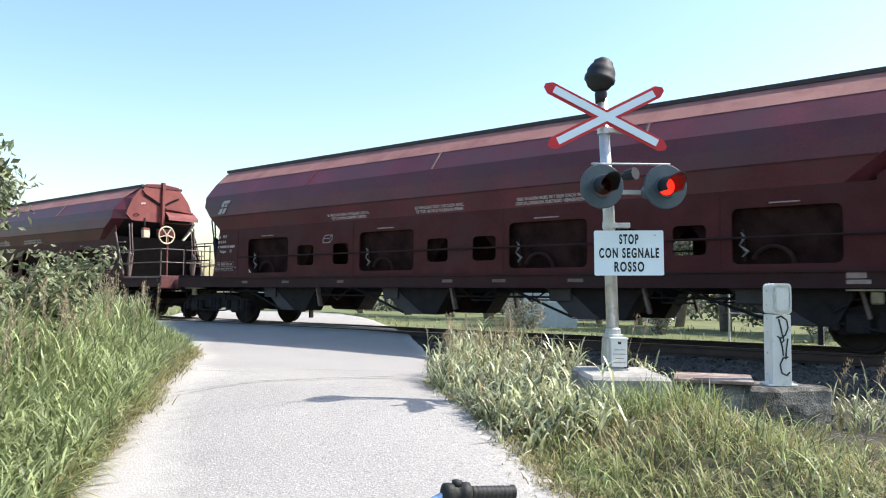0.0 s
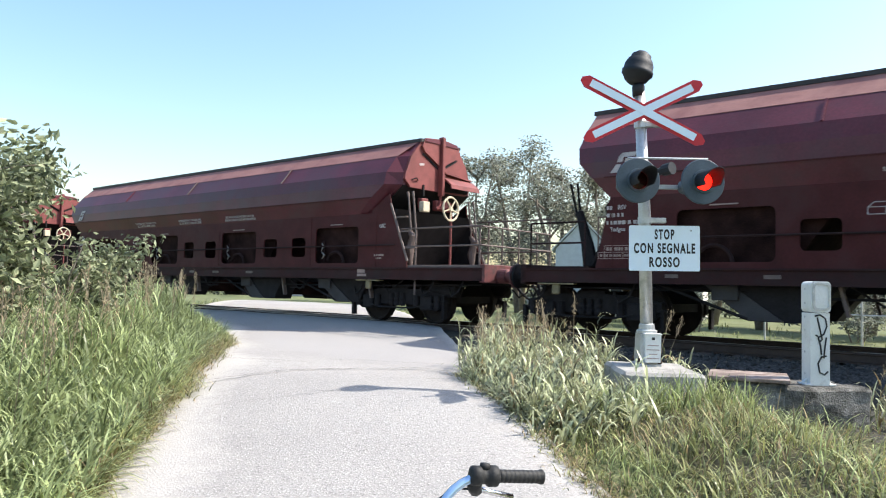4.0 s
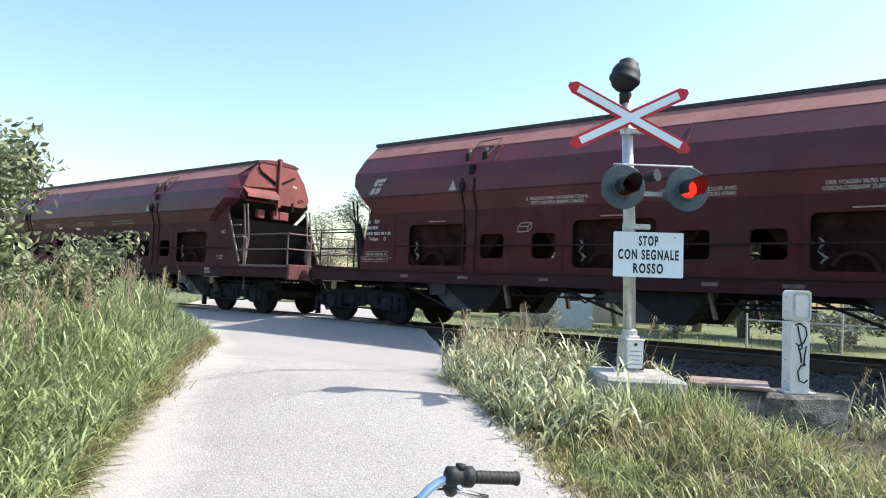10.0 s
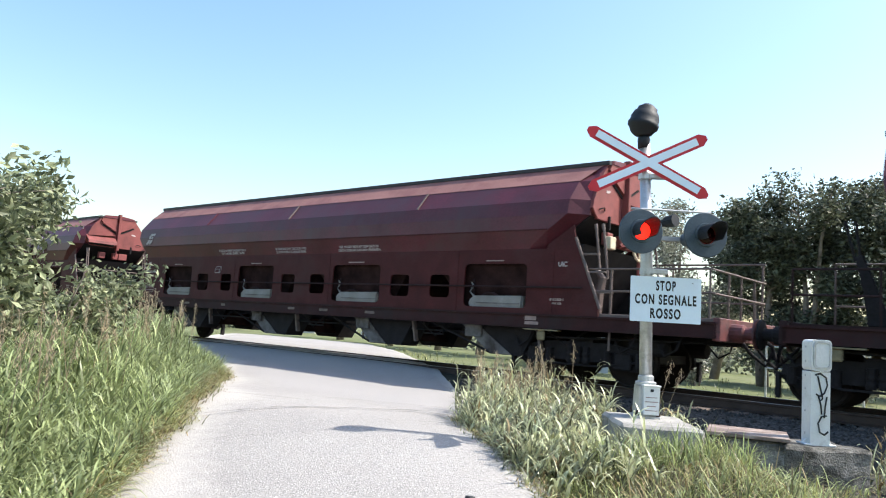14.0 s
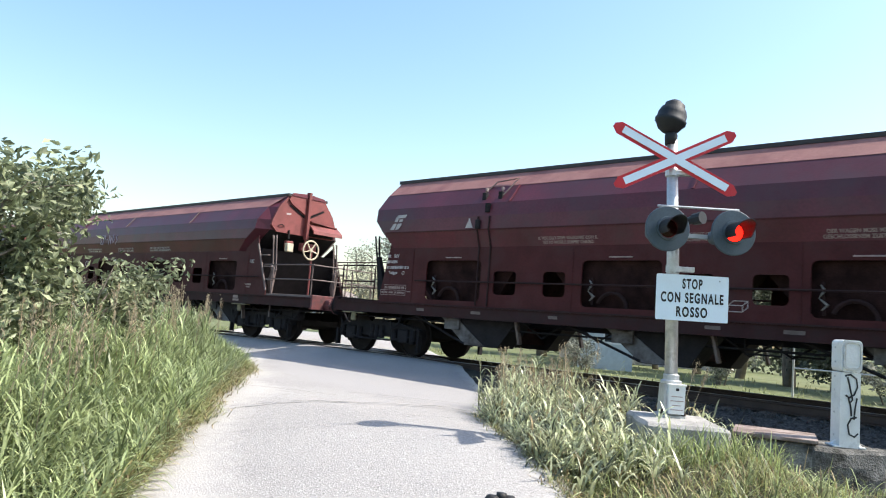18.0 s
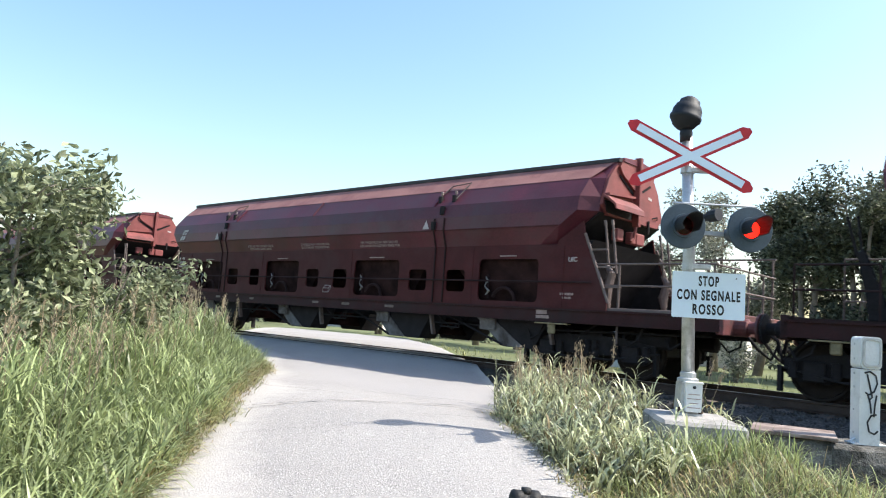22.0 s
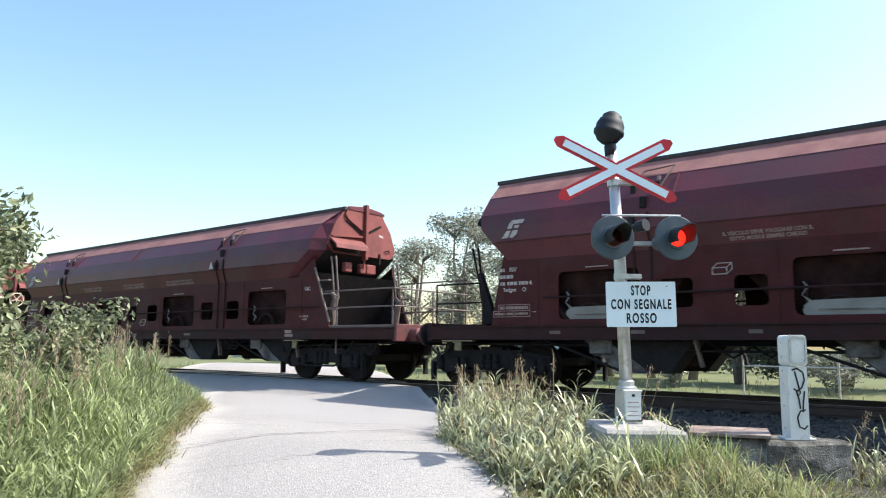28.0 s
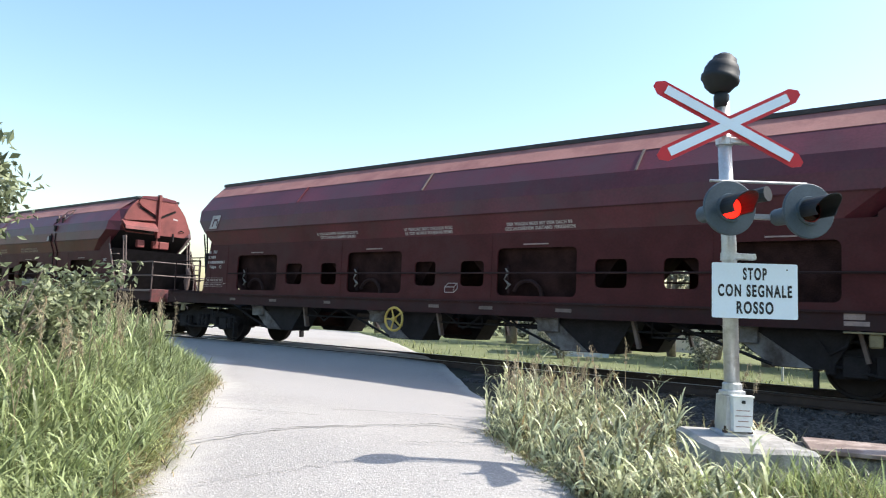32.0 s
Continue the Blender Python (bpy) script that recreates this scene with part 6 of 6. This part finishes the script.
def leafy(name, x, y, z0, height, crown_r, material, leaves, leaf, seed, label, category, stems=1, squat=0.9, droop=0.3, low=0.3, group=""):
    """A trunk with forking limbs and a crown of many single leaves in clumps."""
    rr = random.Random(seed)
    root = new(name)
    root.matrix_basis = Matrix.Translation((x, y, z0))
    tagged(root, label, category, group)
    tips = []
    bm = bmesh.new()
    for st in range(stems):
        a0 = rr.uniform(0, 6.28)
        base = Vector((math.cos(a0), math.sin(a0), 0)) * (0.12 * (stems > 1))
        lean = Vector((rr.gauss(0, 0.08), rr.gauss(0, 0.08), 0)) * height + base * 4
        top = base + lean + Vector((0, 0, height * rr.uniform(0.72, 0.86)))
        pts = [base + (top - base) * f + Vector((rr.gauss(0, 0.02), rr.gauss(0, 0.02), 0)) * height * f for f in (0, 0.25, 0.5, 0.75, 1)]
        r0 = height * 0.022 / math.sqrt(stems) + 0.008
        tube(bm, [p - Vector((0, 0, 0.15)) if i == 0 else p for i, p in enumerate(pts)], [r0 * k for k in (1.25, 0.95, 0.7, 0.45, 0.15)], 7)
        for _ in range(int(14 / stems) + 3):
            f = rr.uniform(low, 0.98)
            p = pts[0].lerp(pts[-1], f)
            a = rr.uniform(0, 6.28)
            reach = crown_r * rr.uniform(0.55, 1.0) * (1.0 - 0.55 * abs(f - 0.55) * 1.4)
            q = p + Vector((math.cos(a) * reach, math.sin(a) * reach, reach * rr.uniform(0.25, 0.9) * squat))
            mid = p.lerp(q, 0.5) + Vector((0, 0, reach * 0.08))
            tube(bm, [p, mid, q], [r0 * 0.45, r0 * 0.28, r0 * 0.08], 5)
            for k in range(4):
                g = rr.uniform(0.35, 1.05)
                c = (p.lerp(mid, g * 2) if g < 0.5 else mid.lerp(q, g * 2 - 1)) + Vector([max(-1.4, min(1.4, rr.gauss(0, 1))) * crown_r * 0.13 for _ in range(3)])
                tips.append(c)
        tips.append(pts[-1])
    part("trunk", bm, BARK, root, "branching grey trunk", True)
    verts, faces = [], []
    def near():
        return max(-1.5, min(1.5, rr.gauss(0, 1)))
    for _ in range(leaves):
        c = rr.choice(tips)
        sp = crown_r * 0.17
        p = c + Vector((near(), near(), near() * 0.85)) * sp
        d = Vector((rr.gauss(0, 1), rr.gauss(0, 1), rr.gauss(-droop, 0.6))).normalized()
        w = d.cross(Vector((rr.gauss(0, 1), rr.gauss(0, 1), rr.gauss(0, 1)))).normalized()
        L = leaf * rr.uniform(0.6, 1.25)
        i = len(verts)
        fold = w.cross(d) * L * 0.08
        verts.extend((p, p + d * L * 0.5 + w * L * 0.22 + fold, p + d * L, p + d * L * 0.5 - w * L * 0.22 + fold))
        faces.append((i, i + 1, i + 2))
        faces.append((i, i + 2, i + 3))
    me = bpy.data.meshes.new("crown")
    me.from_pydata(verts, [], faces)
    me.materials.append(material)
    c = new("crown", me)
    c.parent = root
    tagged(c, "loose uneven crown of leaves")
    return root


leafy("roadside_shrub", -5.0, 6.75, -0.4, 2.92, 0.95, SHRUB_LEAF, 8500, 0.11, 3, "leafy green shrub with drooping leaves among the tall grass", "shrub", 4, 0.8, 0.6, 0.25)
leafy("roadside_shrub", -4.75, 7.9, -0.3, 1.75, 0.55, SHRUB_LEAF, 3600, 0.09, 4, "smaller pale-leaved shrub behind the tall grass", "shrub", 4, 0.8, 0.6, 0.25)
leafy("roadside_shrub", -6.5, 6.5, -0.4, 3.0, 1.1, SHRUB_LEAF, 7000, 0.11, 5, "tall leafy shrub on the bank", "shrub", 4, 0.8, 0.6, 0.25)

# trees across the meadow, by bearing to the right of straight ahead, distance from the viewer's side of the rails, height and width
TREES = [(-27, 50, 6.0, 2.2), (-21, 44, 6.2, 2.2), (-15.5, 42, 6.6, 2.2), (-10.2, 38, 7.4, 2.2), (-6.2, 36, 8.6, 2.4), (-2.6, 36, 9.7, 2.3), (0.6, 35, 9.8, 2.2), (3.6, 34, 9.7, 2.1), (6.4, 33, 9.3, 2.0), (8.5, 34, 8.7, 1.5), (12.2, 33, 6.8, 1.7), (14.9, 32, 7.9, 1.8), (17.6, 31, 7.6, 1.7), (21.0, 29, 8.7, 1.9), (23.8, 29, 8.9, 1.8), (27.6, 29, 7.5, 2.0), (31.2, 29, 7.6, 2.3), (35.2, 29, 8.0, 2.5), (39.5, 30, 8.2, 2.5)]
DENSE = (13, 14, 15)
for i, (az, nd, h, w) in enumerate(TREES):
    a = radians(az)
    d = Vector((math.sin(a), math.cos(a), 0))
    p = d * (nd / d.dot(N2))
    thick = i in DENSE
    leafy("tree", p.x, p.y, ground_z(p.x, p.y), h + 0.5, w, TREE_DARK if thick else TREE_LEAF, 17000 if thick else 5000 if i < 4 or i > 15 else 8000, 0.2 if thick else 0.19, 40 + i, "dense dark grey-green tree at the meadow edge" if thick else "silvery grey-green poplar with a loose airy crown", "tree", 3 if thick else 2, 0.9, 0.1, 0.06 if thick else 0.16, "trees across the meadow")


def leaf_band(name, count, spot, size, material):
    """Loose leaves in low clumps, joined."""
    verts, faces = [], []
    for _ in range(count):
        p = spot()
        d = Vector((R.gauss(0, 1), R.gauss(0, 1), R.gauss(0, 0.7))).normalized()
        w = d.cross(Vector((R.gauss(0, 1), R.gauss(0, 1), R.gauss(0, 1)))).normalized()
        L = size * R.uniform(0.6, 1.3)
        i = len(verts)
        verts.extend((p - d * L * 0.5, p + w * L * 0.3, p + d * L * 0.5, p - w * L * 0.3))
        faces.append((i, i + 1, i + 2, i + 3))
    me = bpy.data.meshes.new(name)
    me.from_pydata(verts, [], faces)
    me.materials.append(material)
    return new(name, me)


def hedge_spot():
    while True:
        s = R.uniform(-70, 120)
        p = U2 * s + N2 * (46 + R.gauss(0, 1.3))
        if not on_road(p, 1.5):
            h = 1.5 + 1.5 * noise.noise((s * 0.13, 3, 0)) + 0.7 * noise.noise((s * 0.5, 9, 0))
            return Vector((p.x, p.y, ground_z(p.x, p.y) + abs(h) * R.uniform(0, 1) ** 0.7))


tagged(leaf_band("far_hedge", 16000, hedge_spot, 0.4, TREE_DARK), "dark uneven hedge along the far edge of the meadow", "hedge", kind="stuff")
# low bushes by the fence
for i, (az, nd, h) in enumerate(((16.5, 23.5, 1.5), (7.0, 24.0, 1.2), (27.0, 23.5, 1.3))):
    a = radians(az)
    d = Vector((math.sin(a), math.cos(a), 0))
    p = d * (nd / d.dot(N2))
    leafy("fence_bush", p.x, p.y, ground_z(p.x, p.y), h, 0.6, TREE_LEAF, 1500, 0.12, 80 + i, "small grey-green bush beside the field fence", "bush", 4, 0.7, 0.1, 0.1)


def fence():
    root = new("field_fence")
    tagged(root, "pale two-rail tubular fence along the meadow", "fence")
    for s in [6.5 - 2.4 * i for i in range(20)]:
        p = U2 * s + N2 * 21.5
        z = ground_z(p.x, p.y)
        bm = bmesh.new()
        tube(bm, [p + Vector((0, 0, z - 0.2)), p + Vector((0, 0, 1.0))], 0.03, 6)
        part("fence_post", bm, GALV, root)
    for z in (0.34, 0.93):
        bm = bmesh.new()
        tube(bm, [U2 * 6.5 + N2 * 21.5 + Vector((0, 0, z)), U2 * -39.1 + N2 * 21.5 + Vector((0, 0, z - 0.04))], 0.024, 6)
        part("fence_rail", bm, GALV, root)
    return root


fence()


def bearing(az, nd):
    a = radians(az)
    d = Vector((math.sin(a), math.cos(a), 0))
    return d * (nd / d.dot(N2))


def shed(az, nd, w, depth, eaves, ridge, wall_mat, label, category, turn=0):
    p = bearing(az, nd)
    root = new("shed" if w < 4 else "house")
    root.matrix_basis = pose(p.x, p.y, ground_z(p.x, p.y) - 0.05, 0, 0, turn)
    tagged(root, label, category)
    bm = bmesh.new()
    prism(bm, [(-w / 2, 0), (w / 2, 0), (w / 2, eaves), (0, ridge), (-w / 2, eaves)], -depth / 2, depth / 2)
    part("wall", bm, wall_mat, root)
    for sg in (1, -1):
        bm = bmesh.new()
        prism(bm, [(0, ridge + 0.02), (sg * (w / 2 + 0.15), eaves - 0.08), (sg * (w / 2 + 0.15), eaves - 0.02), (0, ridge + 0.1)], -depth / 2 - 0.15, depth / 2 + 0.15)
        part("roof", bm, ROOF_TILE if w > 4 else SHED_WALL, root, "pitched roof slope")
    for i in range(3 if w > 4 else 1):
        bm = bmesh.new()
        cx = (i - 1) * w * 0.3 if w > 4 else w * 0.12
        box(bm, cx - 0.35, cx + 0.35, -depth / 2 - 0.02, -depth / 2 + 0.05, eaves * 0.35, eaves * 0.75)
        win = part("window", bm, WHITE_PAINT, root, "small window")
        bm = bmesh.new()
        box(bm, cx - 0.29, cx + 0.29, -depth / 2 - 0.03, -depth / 2 - 0.021, eaves * 0.38, eaves * 0.72)
        part("pane", bm, WINDOW_DARK, win)
    return root


shed(8.3, 27, 2.1, 2.6, 3.0, 4.15, SHED_WALL, "narrow pale blue-grey gabled shed beyond the rails", "shed", -8)
shed(11.5, 40, 9.0, 6.0, 2.6, 4.0, HOUSE_WALL, "low cream house behind the trees", "house", -20)
shed(-13.0, 60, 10.0, 7.0, 3.0, 4.8, HOUSE_WALL, "distant cream farmhouse with a brown roof", "house", -30)


def parked_car(az, nd, turn, paint, label):
    p = bearing(az, nd)
    root = new("parked_car")
    root.matrix_basis = pose(p.x, p.y, ground_z(p.x, p.y), 0, 0, turn)
    tagged(root, label, "car")
    bm = bmesh.new()
    prism(bm, [(-2.1, 0.3), (2.1, 0.3), (2.12, 0.62), (1.95, 0.78), (1.1, 0.9), (-2.0, 0.95), (-2.12, 0.6)], -0.86, 0.86)
    bmesh.ops.bevel(bm, geom=list(bm.edges), offset=0.05, segments=2, affect="EDGES")
    part("body", bm, paint, root)
    bm = bmesh.new()
    prism(bm, [(1.1, 0.9), (0.4, 1.42), (-1.3, 1.45), (-1.95, 0.94)], -0.76, 0.76)
    bmesh.ops.bevel(bm, geom=list(bm.edges), offset=0.06, segments=2, affect="EDGES")
    part("cabin", bm, paint, root)
    for sg in (1, -1):
        bm = bmesh.new()
        prism(bm, [(0.9, 0.95), (0.35, 1.35), (-1.2, 1.37), (-1.65, 0.98)], sg * 0.765 - 0.004, sg * 0.765 + 0.004)
        part("side_window", bm, WINDOW_DARK, root)
        for x in (1.3, -1.3):
            bm = bmesh.new()
            lathe(bm, [(0.2, -0.1), (0.3, -0.1), (0.32, -0.06), (0.32, 0.06), (0.3, 0.1), (0.2, 0.1)], 16, Matrix.Translation((x, sg * 0.8, 0.32)) @ Matrix.Rotation(radians(90), 4, "X"))
            part("wheel", bm, RUBBER, root, "dark car wheel")
    return root


parked_car(-7.5, 52, 120, CAR_PAINT, "pale silver car parked beyond the meadow")
parked_car(5.5, 48, 150, CAR_PAINT, "pale silver car parked by the far fence")

# ---------------------------------------------------------------- the rider's bicycle, at the foot of the view
def bicycle():
    """Built round its steering head: x along the wheels, z up from the ground."""
    root = new("bicycle")
    tagged(root, "city bicycle with a curved sky-tinted chrome handlebar and black grips", "bicycle")
    def p(name, bm, m, label="", parent=None, smooth=True):
        return part(name, bm, m, parent or root, label, smooth)
    for x in (0.62, -0.42):
        bm = bmesh.new()
        ring(bm, 0.325, 0.02, Matrix.Translation((x, 0, 0.345)) @ Matrix.Rotation(radians(90), 4, "X"), 36, 8)
        w = p("wheel", bm, RUBBER, "thin black tyre")
        bm = bmesh.new()
        ring(bm, 0.3, 0.012, Matrix.Translation((x, 0, 0.345)) @ Matrix.Rotation(radians(90), 4, "X"), 36, 6)
        for k in range(18):
            a = 2 * math.pi * k / 18
            tube(bm, [(x, 0, 0.345), (x + 0.3 * math.cos(a), 0, 0.345 + 0.3 * math.sin(a))], 0.0012, 3)
        p("rim", bm, CHROME, "alloy rim with spokes", w)
    bm = bmesh.new()
    tube(bm, [(0.62, 0, 0.345), (0.46, 0, 0.72), (0.42, 0, 0.82)], 0.014, 8)
    p("fork", bm, SKY_TINT_TUBE)
    bm = bmesh.new()
    tube(bm, [(0.42, 0, 0.8), (0.05, 0, 0.33), (-0.06, 0, 0.64)], 0.017, 8)
    tube(bm, [(0.05, 0, 0.33), (-0.42, 0, 0.345), (-0.07, 0, 0.75)], 0.01, 8)
    p("frame", bm, SKY_TINT_TUBE, "step-through frame in the same sky-tinted metal")
    bm = bmesh.new()
    tube(bm, [(-0.07, 0, 0.62), (-0.08, 0, 0.7)], 0.013, 8)
    prism(bm, [(-0.24, 0.69), (0.02, 0.69), (0.04, 0.73), (-0.22, 0.74)], -0.07, 0.07)
    p("saddle", bm, RUBBER)
    bm = bmesh.new()
    tube(bm, [(0.42, 0, 0.8), (0.4, 0, 0.9)], 0.013, 8)
    # bar rises from the stem, runs forward and bends out to the grips
    for sg in (1, -1):
        pts = [(0.4, 0, 0.9)]
        for f in range(9):
            a = radians(90 * f / 8)
            pts.append((0.4 + 0.02 * f / 8, sg * (0.1 + 0.1 * math.sin(a) * 0 + 0.13 * (1 - math.cos(a))), 0.9 + 0.13 * math.sin(a)))
        pts += [(0.42, sg * 0.262, 1.03)]
        tube(bm, pts, 0.011, 10)
    p("handlebar", bm, SKY_TINT_TUBE, "curved chrome handlebar, tinted with the sky's reflection")
    for sg in (1, -1):
        bm = bmesh.new()
        M = Matrix.Translation((0.415, sg * 0.3, 1.03)) @ Matrix.Rotation(radians(-90 * sg), 4, "X")
        prof = [(0.013, 0.0)]
        for i in range(9):
            prof += [(0.0165, 0.004 + i * 0.0125), (0.0165, 0.011 + i * 0.0125), (0.0148, 0.0125 + i * 0.0125)]
        prof += [(0.0185, 0.118), (0.0185, 0.124), (0.01, 0.127)]
        lathe(bm, prof, 16, M)
        g = p("grip", bm, RUBBER, "ribbed black rubber grip")
        bm = bmesh.new()
        lathe(bm, [(0.014, -0.075), (0.024, -0.07), (0.024, -0.05), (0.02, -0.046), (0.02, -0.03), (0.026, -0.026), (0.026, -0.005), (0.018, 0.0)], 14, M)
        tube(bm, [(0.42, sg * 0.25, 1.03), (0.44, sg * 0.25, 1.0), (0.46, sg * 0.265, 0.985)], 0.018, 8)
        tube(bm, [(0.415, sg * 0.262, 1.045), (0.415, sg * 0.262, 1.06)], 0.013, 8)
        p("brake_clamp", bm, RUBBER, "black brake and gear clamp", g)
        bm = bmesh.new()
        tube(bm, [(0.455, sg * 0.27, 0.988), (0.465, sg * 0.31, 0.978), (0.46, sg * 0.37, 0.968)], [0.008, 0.007, 0.008], 8)
        p("brake_lever", bm, CHROME, "bright brake lever", g)
        bm = bmesh.new()
        tube(bm, [(0.455, sg * 0.25, 0.99), (0.47, sg * 0.2, 1.0), (0.5, sg * 0.14, 0.97), (0.5, sg * 0.06, 0.9)], 0.003, 6)
        p("cable", bm, RUBBER, "thin black cable", g)
    bend = Matrix.Translation((0.415, -0.26, 1.03)) @ Matrix.Rotation(radians(17), 4, "X") @ Matrix.Translation((-0.415, 0.26, -1.03))
    for o in root.children_recursive:
        if o.name.split(".")[0] in ("grip", "brake_clamp", "brake_lever") and o.data.vertices[0].co.y < 0:
            o.data.transform(bend)
        if o.name.split(".")[0] in ("handlebar", "grip", "brake_clamp", "brake_lever", "cable"):
            o.data.transform(Matrix.Translation((0, 0, -0.2)))
    return root


BIKE = bicycle()


# ---------------------------------------------------------------- what moves
LAG = [(0, -0.2), (1, -0.15), (2, -0.08), (3, -0.03), (6, 0.08), (7, 0.07), (8, 0.06), (9, 0.05), (10, 0.11), (11, 0.13), (12, 0.08), (13, 0.07), (14, 0.08), (17, 0.07), (18, 0.02), (19, 0.04), (20, 0.01), (21, -0.02), (22, 0.01), (23, 0.03), (24, 0.03), (27, 0.02), (28, -0.06), (29, -0.07), (30, -0.07), (31, -0.02), (31.5, -0.02), (32, 0.73)]


def motions():
    # the train rolls past with slight surges
    for k, w in WAGONS:
        walk(w, [(t, pose(*on_track(S0 + SPEED * t - PITCH * k - lag), 0, 0, TRACK_TURN)) for t, lag in LAG])
    turn = SPEED / 0.46
    for k, w in WAGONS:
        for o in w.children_recursive:
            if o.name.startswith("wheelset"):
                p = o.matrix_basis.translation.copy()
                walk(o, [(i / 15, pose(*p, 0, math.degrees(turn * i / 15) % 360, 0)) for i in range(481)])
    # the rider steadies the bicycle, then rolls off
    bike = [(0, 0.210, 1.925, 0.314), (2, 0.185, 1.912, 0.324), (3, 0.183, 1.899, 0.327), (6, 0.188, 1.895, 0.331), (7, 0.190, 1.902, 0.331), (8, 0.190, 1.912, 0.330), (9, 0.190, 1.904, 0.331), (10, 0.178, 1.901, 0.331), (11, 0.173, 1.918, 0.343), (12, 0.173, 1.918, 0.337), (13, 0.168, 1.913, 0.350), (23, 0.197, 1.886, 0.383), (24, 0.188, 1.890, 0.396), (27, 0.216, 1.883, 0.380), (29, 0.216, 1.883, 0.350), (31, 0.216, 1.883, 0.290), (31.5, 0.156, 2.053, 0.260), (32, 0.036, 2.973, 0.260)]
    turn_bike = pose(0, 0, 0, -12, 0, 114)
    walk(BIKE, [(t, Matrix.Translation(Vector((x, y, z)) - turn_bike @ Vector((0.415, -0.422, 0.782))) @ turn_bike) for t, x, y, z in bike])
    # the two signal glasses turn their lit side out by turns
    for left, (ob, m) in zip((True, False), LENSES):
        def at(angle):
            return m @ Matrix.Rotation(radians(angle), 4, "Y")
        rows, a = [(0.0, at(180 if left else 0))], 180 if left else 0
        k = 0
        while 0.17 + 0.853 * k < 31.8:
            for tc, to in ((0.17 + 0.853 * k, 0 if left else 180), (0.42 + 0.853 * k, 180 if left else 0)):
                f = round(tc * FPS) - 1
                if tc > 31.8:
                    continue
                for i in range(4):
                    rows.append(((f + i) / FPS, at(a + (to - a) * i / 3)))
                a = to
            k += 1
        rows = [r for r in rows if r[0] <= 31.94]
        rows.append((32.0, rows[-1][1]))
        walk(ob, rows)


motions()
